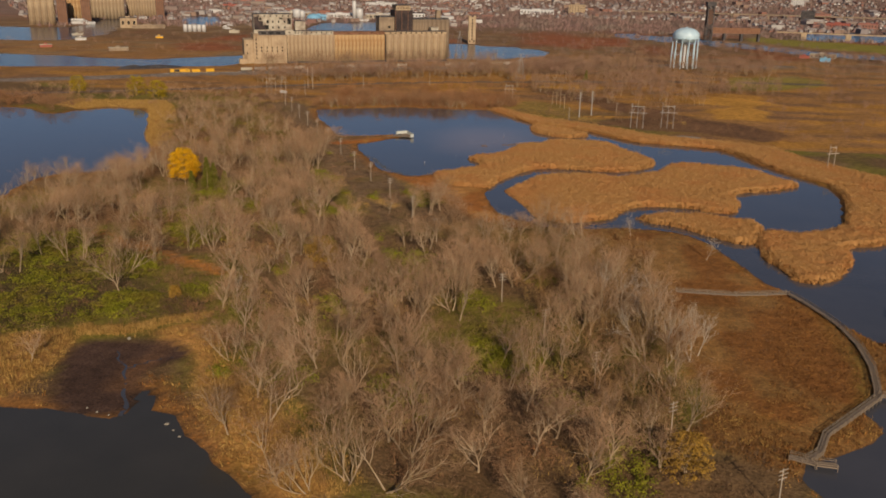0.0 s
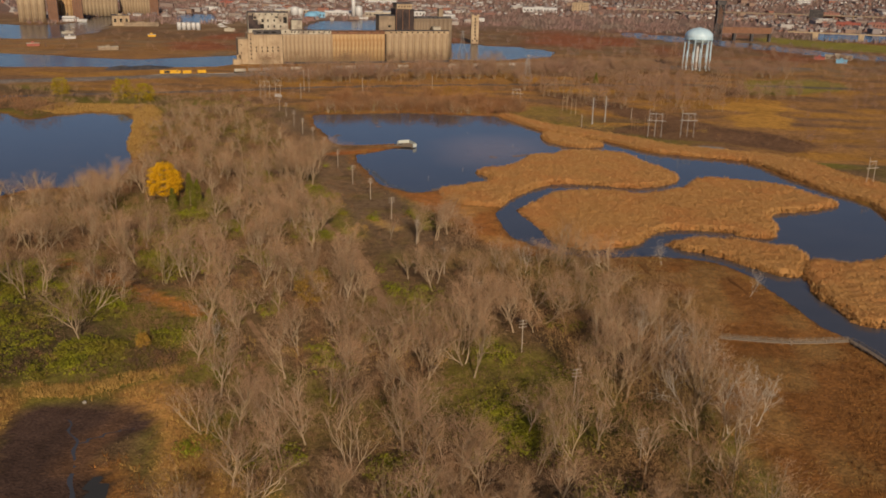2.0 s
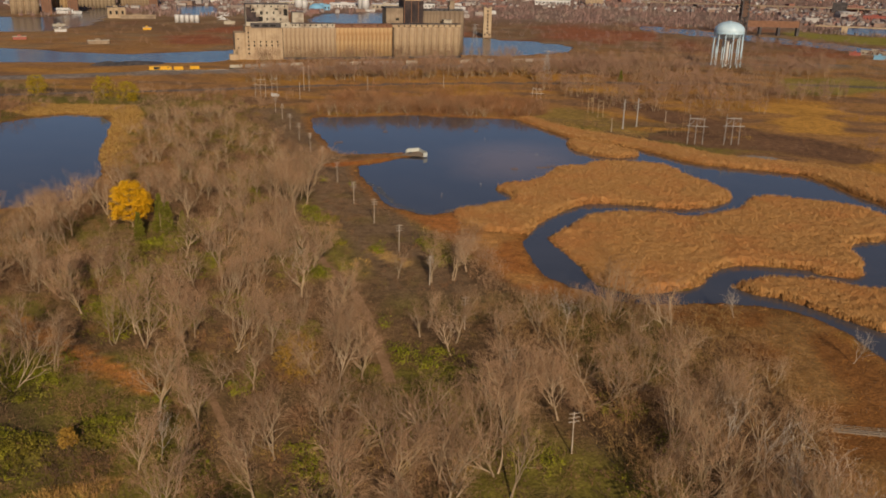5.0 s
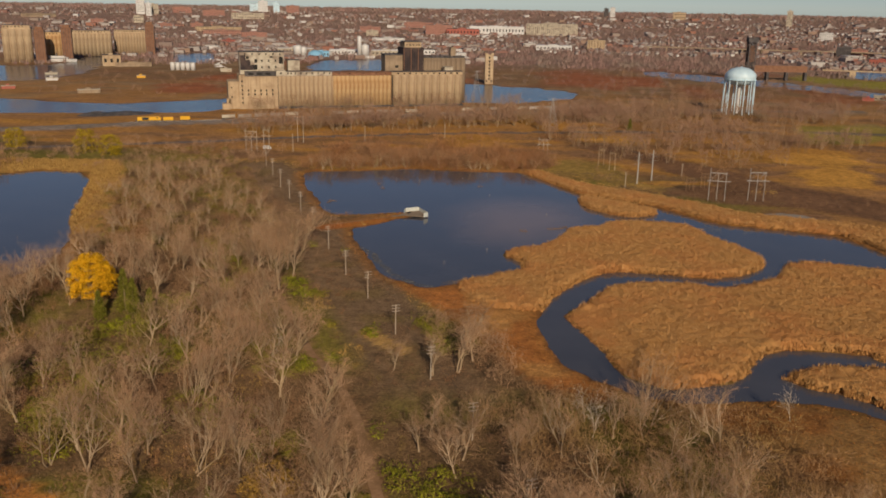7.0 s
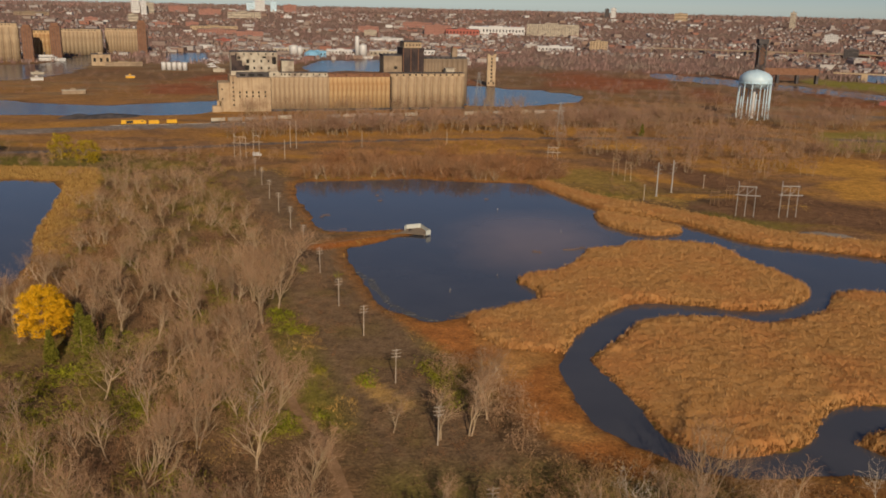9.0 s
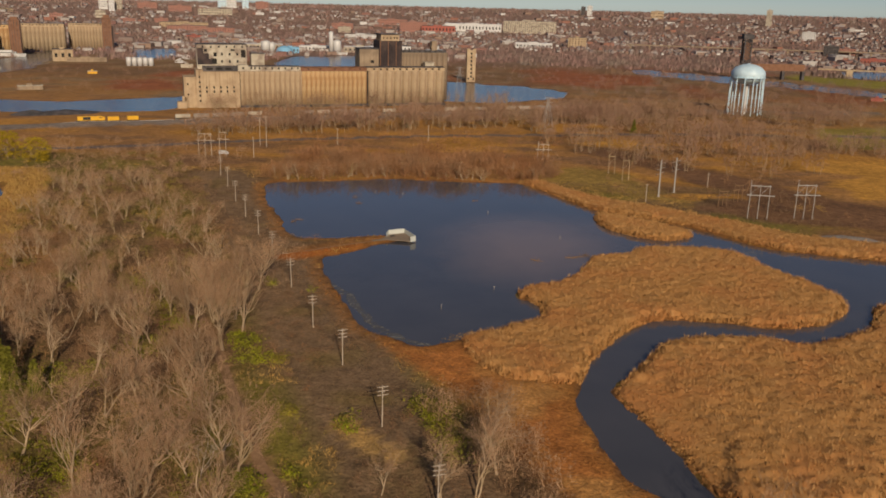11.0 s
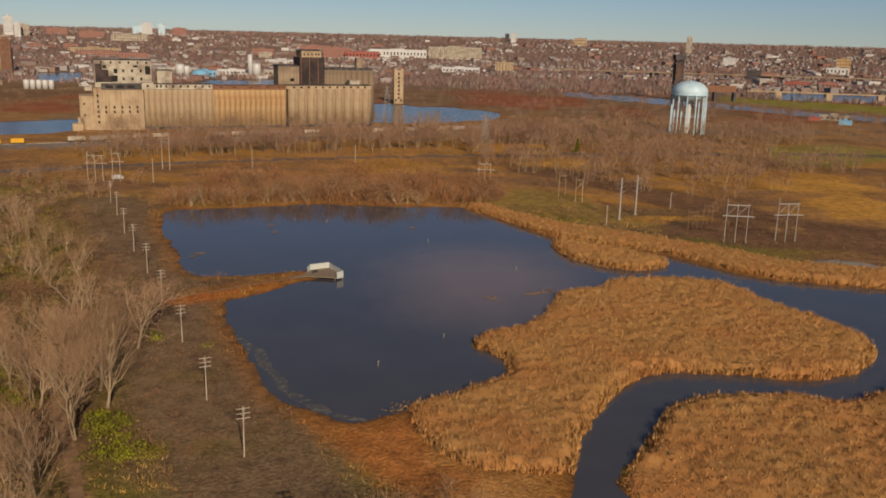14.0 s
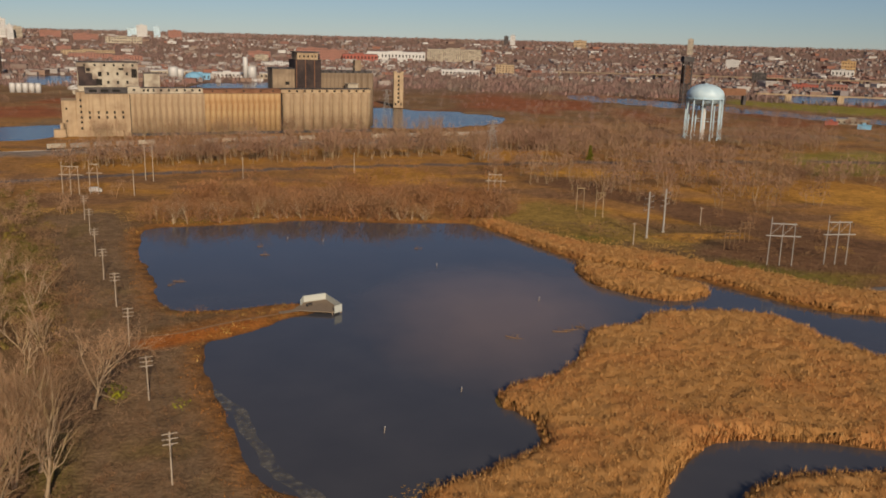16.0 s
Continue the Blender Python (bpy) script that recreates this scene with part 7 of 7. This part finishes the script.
def round_tank(name, label, x, y, r, h, mat, dome=0.3):
    t = thing(name, label, "tank", pose(x, y, float(heights_at(x, y))))
    bm = bmesh.new()
    lathe(bm, [(r, 0), (r, h), (r * 0.85, h + r * dome * 0.6), (r * 0.4, h + r * dome), (0.2, h + r * dome * 1.1)], 24)
    part("shell", bm, mat, t, smooth=True)
    bm = bmesh.new()
    lathe(bm, [(r, h - 0.5), (r + 0.3, h - 0.5), (r + 0.3, h - 0.1), (r, h - 0.1)], 24)
    part("rim", bm, mat, t)


round_tank("storage_silo", "tall slim white storage silo", -352, 1411, 4.5, 42, WHITE)
round_tank("storage_tank", "white round storage tank", -340, 1413, 8, 24, WHITE)
round_tank("storage_tank", "white domed storage tank", -482, 1387, 9, 20, WHITE)
round_tank("storage_tank", "white domed storage tank", -472, 1395, 7, 17, WHITE)
round_tank("salt_dome", "blue round dome for road salt", -430, 1340, 17, 5, BLUE, 0.6)
for i in range(5):
    round_tank("storage_tank", "upright white tank in a row by the marina", -563 + i * 8.2, 932 + i * 1.5, 3.9, 12, WHITE)


def west_elevator(x, y, w, d, h, mat, turn, n, label):
    t = thing("grain_elevator", label, "grain elevator", pose(x, y, 0.4, 0, 0, turn), "grain elevators of the harbour")
    part("silo_block", boxes((-w / 2, w / 2, 3, d, 0, h)), mat, t)
    row_of_silos(t, -w / 2, w / 2, n, 0.5, 0, h * 0.98, mat, 0.62)
    pierced_block(t, "gallery", -w / 2 + 1, w / 2 - 1, 4, d * 0.6, h, h + 5, [(-w / 2 + 3 + k * 6, -w / 2 + 5 + k * 6, h + 1.5, h + 3.5) for k in range(int(w / 6) - 1)], mat)
    part("gallery_roof", boxes((-w / 2 + 0.5, w / 2 - 0.5, 3.5, d * 0.6 + 0.5, h + 5, h + 5.6)), SOOT, t)
    return t


west_elevator(-879, 1000, 46, 40, 60, CONCRETE, 30, 4, "tall pale concrete elevator with a window-pierced head house")
west_elevator(-858, 1078, 40, 40, 46, CONCRETE_OCHRE, 30, 6, "tan concrete elevator beside the ship slip")
west_elevator(-868, 1222, 88, 40, 45, CONCRETE, 25, 12, "broad tan concrete elevator on the canal")
west_elevator(-815, 1300, 74, 40, 45, CONCRETE, 5, 12, "dark-topped concrete elevator on the canal")
for x, y, h in ((-848, 1020, 58), (-832, 1082, 60), (-778, 1310, 62)):
    t = thing("marine_tower", "rust-brown steel marine tower beside the silos", "tower", pose(x, y, 0.3, 0, 0, 25))
    part("shaft", boxes((-9, 9, -6, 8, 0, h)), RUST, t)
    for k in range(5):
        part("rib", boxes((-8.6 + k * 4.1, -8.0 + k * 4.1, -6.6, -6.0, 1, h)), SOOT, t)
    part("cap", boxes((-6, 6, -4, 6, h, h + 5)), RUST, t)
ship = thing("museum_ship", "white passenger steamer moored below the elevators", "ship", pose(-838, 1052, 0.2, 0, 0, 18))
bm = bmesh.new()
hull = [(-34, 0), (-30, -5), (24, -5), (34, 0), (24, 5), (-30, 5)]
a = [bm.verts.new((x, y, 0)) for x, y in hull]
b = [bm.verts.new((x * 1.04, y * 1.1, 5)) for x, y in hull]
bm.faces.new(b)
for i in range(6):
    bm.faces.new((a[i], a[(i + 1) % 6], b[(i + 1) % 6], b[i]))
part("hull", bm, WHITE, ship)
part("deck_house", boxes((-26, 20, -4, 4, 5.01, 8)), WHITE, ship)
part("upper_deck", boxes((-20, 14, -3.4, 3.4, 8.01, 10.6)), WHITE, ship)
part("window_band", boxes((-25, 19, -4.05, -4.0, 6.0, 7.2)), GLASS, ship)
bm = bmesh.new()
rod(bm, (0, 0, 10.6), (0, 0, 15.5), 1.2, 1.1, 10)
part("funnel", bm, SOOT, ship)

# -- marina and island --
def motor_boat(x, y, turn, L):
    t = thing("motor_boat", "small white motor boat at its berth", "boat", pose(x, y, 0.1, 0, 0, turn), "boats of the marina")
    bm = bmesh.new()
    rim = [(-L / 2, -1.5), (L * 0.2, -1.5), (L / 2, 0), (L * 0.2, 1.5), (-L / 2, 1.5)]
    lo = [bm.verts.new((px * 0.92, py * 0.7, -0.3)) for px, py in rim]
    hi = [bm.verts.new((px, py, 1.4)) for px, py in rim]
    bm.faces.new(hi)
    for i in range(5):
        bm.faces.new((lo[i], lo[(i + 1) % 5], hi[(i + 1) % 5], hi[i]))
    part("hull", bm, WHITE, t)
    part("cabin", boxes((-L * 0.2, L * 0.15, -1.1, 1.1, 1.41, 2.9), bevel=0.2), WHITE, t)
    part("windscreen", boxes((L * 0.15, L * 0.15 + 0.12, -0.9, 0.9, 1.6, 2.6)), GLASS, t)


random.seed(31)
for i in range(22):
    a, b = (((-600, 1215), (-566, 1170)), ((-566, 1165), (-516, 1010)))[i % 2]
    f = (i // 2 + 0.5) / 11
    motor_boat(a[0] + (b[0] - a[0]) * f + random.uniform(-9, 9), a[1] + (b[1] - a[1]) * f + random.uniform(-6, 6), random.choice((20, 110)) + random.uniform(-8, 8), random.uniform(9, 14))
block("shed", "grey flat-roofed shed on the river island", "building", -506, 556, 26, 10, 4.5, CONCRETE_DULL, None, 0, 0, CONCRETE_PALE)
for x, y, w, h, mat, lab in ((-640, 700, 16, 4, WHITE, "low white storage building on the river island"), (-545, 779, 12, 3.5, CAR_YELLOW, "yellow container on the river island"), (-627, 577, 16, 4, RED, "orange-red shed at the tip of the island"),
                             (-470, 930, 18, 5, CONCRETE_PALE, "low pale storage building on the river island"), (-700, 800, 18, 4, CONCRETE_PALE, "low pale storage building on the river island")):
    block("shed", lab, "building", x, y, w, 8, h, mat, None, 0, 0, CONCRETE_PALE)
rng = np.random.default_rng(61)
mx, my = np.meshgrid(np.linspace(-38, 38, 44), np.linspace(-14, 14, 18))
ridge = np.clip(1 - (mx / 38) ** 4 - (my / 14) ** 2, 0, 1)
mz = ridge * 3.2 * (0.55 + 0.8 * value_noise(mx + 90, my, 9.0, 81)) - 0.3
mi = np.arange(mx.size).reshape(mx.shape)
heap = mesh_of("cinder_mound", np.stack([mx, my, mz], -1).reshape(-1, 3), np.stack([mi[:-1, :-1], mi[:-1, 1:], mi[1:, 1:], mi[1:, :-1]], -1).reshape(-1, 4), SOOT, True)
ob = new("cinder_mound", heap)
ob.matrix_basis = pose(-377, 372, 0.6, 0, 0, 29)
tagged(ob, "long dark mound of cinders beside the railway yard", "mound")

# -- creek in the mud --
def creek(points, width):
    bm = bmesh.new()
    last = None
    n = 26
    for i in range(n + 1):
        f = i / n * (len(points) - 1)
        k = min(int(f), len(points) - 2)
        u = f - k
        x, y = (points[k][j] + (points[k + 1][j] - points[k][j]) * u for j in (0, 1))
        x += 0.7 * math.sin(i * 0.9)
        wd = width * (0.7 + 0.4 * math.sin(i * 1.7) + 0.3 * f)
        z = max(float(heights_at(x, y)), float(heights_at(x + wd, y)), float(heights_at(x - wd, y))) + 0.02
        a, b = bm.verts.new((x - wd, y, z)), bm.verts.new((x + wd, y, z))
        if last:
            bm.faces.new((last[0], last[1], b, a))
        last = (a, b)
    tagged(part("creek", bm, WATER), "thin creek winding through the dark mud flat", "water", kind="structure")


creek([(-40, -393), (-36, -399), (-31, -405), (-27, -414), (-22, -424), (-18, -434)], 0.35)
creek([(-20, -395), (-24, -397), (-28, -401), (-31, -405)], 0.3)

# -- lift bridge and road bridge --
lb = thing("lift_bridge", "dark rust-brown steel lift bridge tower with truss legs", "bridge", pose(389, 1050, 0.5, 0, 0, 8))
for sx in (-5.5, 5.5):
    for sy in (-5, 5):
        part("leg", boxes((sx - 0.8, sx + 0.8, sy - 0.8, sy + 0.8, 0, 66)), SOOT, lb)
for k in range(11):
    for y in (-5, 5):
        bm = bmesh.new()
        rod(bm, (-5.5, y, k * 6), (5.5, y, k * 6 + 6), 0.45, 0.45, 4)
        rod(bm, (5.5, y, k * 6), (-5.5, y, k * 6 + 6), 0.45, 0.45, 4)
        rod(bm, (-5.5, y, k * 6 + 6), (5.5, y, k * 6 + 6), 0.4, 0.4, 4)
        part("brace", bm, SOOT, lb)
part("machine_house", boxes((-8, 8, -6.5, 6.5, 62, 69)), SOOT, lb)
part("counterweight", boxes((-4.6, 4.6, -4.2, 4.2, 30, 56)), RUST, lb)
part("span", boxes((6, 95, -4, 4, 14, 17), (6, 95, -4, -3.5, 17, 24), (6, 95, 3.5, 4, 17, 24)), RUST, lb)
for x in (30, 62, 94):
    part("pier", boxes((x - 2, x + 2, -4, 4, 0, 14)), SOOT, lb)
rb = thing("road_bridge", "grey steel truss road bridge on concrete piers", "bridge", pose(605, 1180, 0, 0, 0, -14))
part("deck", boxes((-60, 420, -6, 6, 10, 12)), CONCRETE, rb)
for x in (-10, 70, 150):
    part("pier", boxes((x - 5, x + 5, -6, 6, 0, 10)), CONCRETE, rb)
for k in range(22):
    x = 150 + k * 11
    bm = bmesh.new()
    for y in (-6, 6):
        rod(bm, (x, y, 12), (x + 5.5, y, 20), 0.5, 0.5, 4)
        rod(bm, (x + 5.5, y, 20), (x + 11, y, 12), 0.5, 0.5, 4)
        rod(bm, (x, y, 20), (x + 11, y, 20), 0.5, 0.5, 4)
    part("truss", bm, STEEL, rb)
for x in (200, 214):
    part("tower", boxes((x - 1.5, x + 1.5, -6, -3, 12, 46), (x - 1.5, x + 1.5, 3, 6, 12, 46), (x - 1.5, x + 1.5, -6, 6, 44, 47)), STEEL, rb)
hw = thing("elevated_highway", "long pale elevated highway crossing the city edge", "highway", pose(560, 1930, 0, 0, 0, -9))
part("deck", boxes((-260, 900, -8, 8, 11, 13.5)), CONCRETE_DULL, hw)
for k in range(24):
    part("pier", boxes((-250 + k * 48, -246 + k * 48, -6, 6, 0, 11)), CONCRETE_DULL, hw)

# -- houses, sheds and street trees past counting --
rng = np.random.default_rng(123)


def far_spots(n, d0, d1, power=1.0):
    d = d0 + (d1 - d0) * rng.random(n) ** power
    a = rng.uniform(-0.62, 0.66, n)
    x, y = 35 + d * np.sin(a), -300 + d * np.cos(a)
    return x, y


def houses(n, d0, d1, lo, hi, name, label, wide=(8, 16), flat=False, keep_noise=0.3, seed=1):
    x, y = far_spots(n, d0, d1)
    ok = (wetness(x, y) < -12) & (value_noise(x, y, 160.0, seed) > keep_noise)
    ok &= ~((x > -60) & (y < 1700) & (x < 560)) & ~((y < 1250) & (x > -900))
    x, y = x[ok], y[ok]
    n = len(x)
    z = heights_at(x, y)
    w, d, h = rng.uniform(*wide, n), rng.uniform(*wide, n), rng.uniform(lo, hi, n)
    a = 0.25 + np.where(rng.random(n) < 0.5, 0, math.pi / 2) + rng.normal(0, 0.05, n)
    c, s = np.cos(a), np.sin(a)

    def put(px, py, pz):
        return np.stack([x[:, None] + px * c[:, None] - py * s[:, None], y[:, None] + px * s[:, None] + py * c[:, None], z[:, None] + pz], -1)

    sx, sy = np.array([-1, 1, 1, -1, -1, 1, 1, -1]) / 2, np.array([-1, -1, 1, 1, -1, -1, 1, 1]) / 2
    sz = np.array([0, 0, 0, 0, 1, 1, 1, 1])
    v = put(w[:, None] * sx, d[:, None] * sy, h[:, None] * sz - 0.5 * (1 - sz))
    f = np.array([(0, 1, 5), (0, 5, 4), (1, 2, 6), (1, 6, 5), (2, 3, 7), (2, 7, 6), (3, 0, 4), (3, 4, 7)] + ([(4, 5, 6), (4, 6, 7)] if flat else []))
    F_ = (f[None] + 8 * np.arange(n)[:, None, None]).reshape(-1, 3)
    tagged(new(name, mesh_of(name, v.reshape(-1, 3), F_, HOUSES)), label, "houses", kind="stuff")
    if not flat:
        rx_, ry_ = np.array([-1.1, 1.1, 1.1, -1.1, 0, 0]) / 2, np.array([-1.08, -1.08, 1.08, 1.08, -1.08, 1.08]) / 2
        rz_ = np.array([0, 0, 0, 0, 1, 1])
        v = put(w[:, None] * rx_, d[:, None] * ry_, h[:, None] * 0.985 + rz_ * w[:, None] * 0.42)
        f = np.array([(0, 4, 5), (0, 5, 3), (1, 2, 5), (1, 5, 4), (0, 1, 4), (3, 5, 2)])
        F_ = (f[None] + 6 * np.arange(n)[:, None, None]).reshape(-1, 3)
        tagged(new("gable_roofs", mesh_of("gable_roofs", v.reshape(-1, 3), F_, ROOFS)), "shingled gable roofs of the town", "roofs", kind="stuff")


houses(5600, 1650, 4200, 3.2, 5.6, "town_houses", "small painted timber houses of the town", wide=(6, 9), seed=5, keep_noise=0.40)
houses(700, 1500, 4200, 4, 10, "town_blocks", "larger flat-roofed shops and works of the town", (14, 36), True, 0.4, 6)
houses(160, 1350, 2000, 4, 8, "harbour_sheds", "low sheds round the marina", (10, 26), True, 0.2, 7)
x, y = far_spots(19000, 1500, 4800)
ok = (wetness(x, y) < -6) & (value_noise(x, y, 120.0, 15) > 0.2)
x, y = x[ok], y[ok]
stuff("street_trees", blade_arrays(rng, x, y, heights_at(x, y), rng.uniform(6, 11, len(x)), 7, 5.5, 0.35, 1.9), FAR_TWIG, "bare street trees between the far houses", "trees")
x, y = far_spots(3500, 4300, 4850)
stuff("horizon_wood", blade_arrays(rng, x, y, heights_at(x, y), rng.uniform(8, 16, len(x)), 8, 12, 0.25, 5.0), FAR_TWIG, "brown wooded skyline on the horizon", "trees")
x, y = far_spots(3600, 950, 1900)
ok = (wetness(x, y) < -6) & ((x > -120) | (y > 1250)) & (inside_distance(x, y, GREENFIELD) < -5)
x, y = x[ok], y[ok]
low_wood("far_wood", x[:800], y[:800], rng.uniform(6, 12, len(x[:800])), "leafless trees beyond the river", FAR_TWIG)
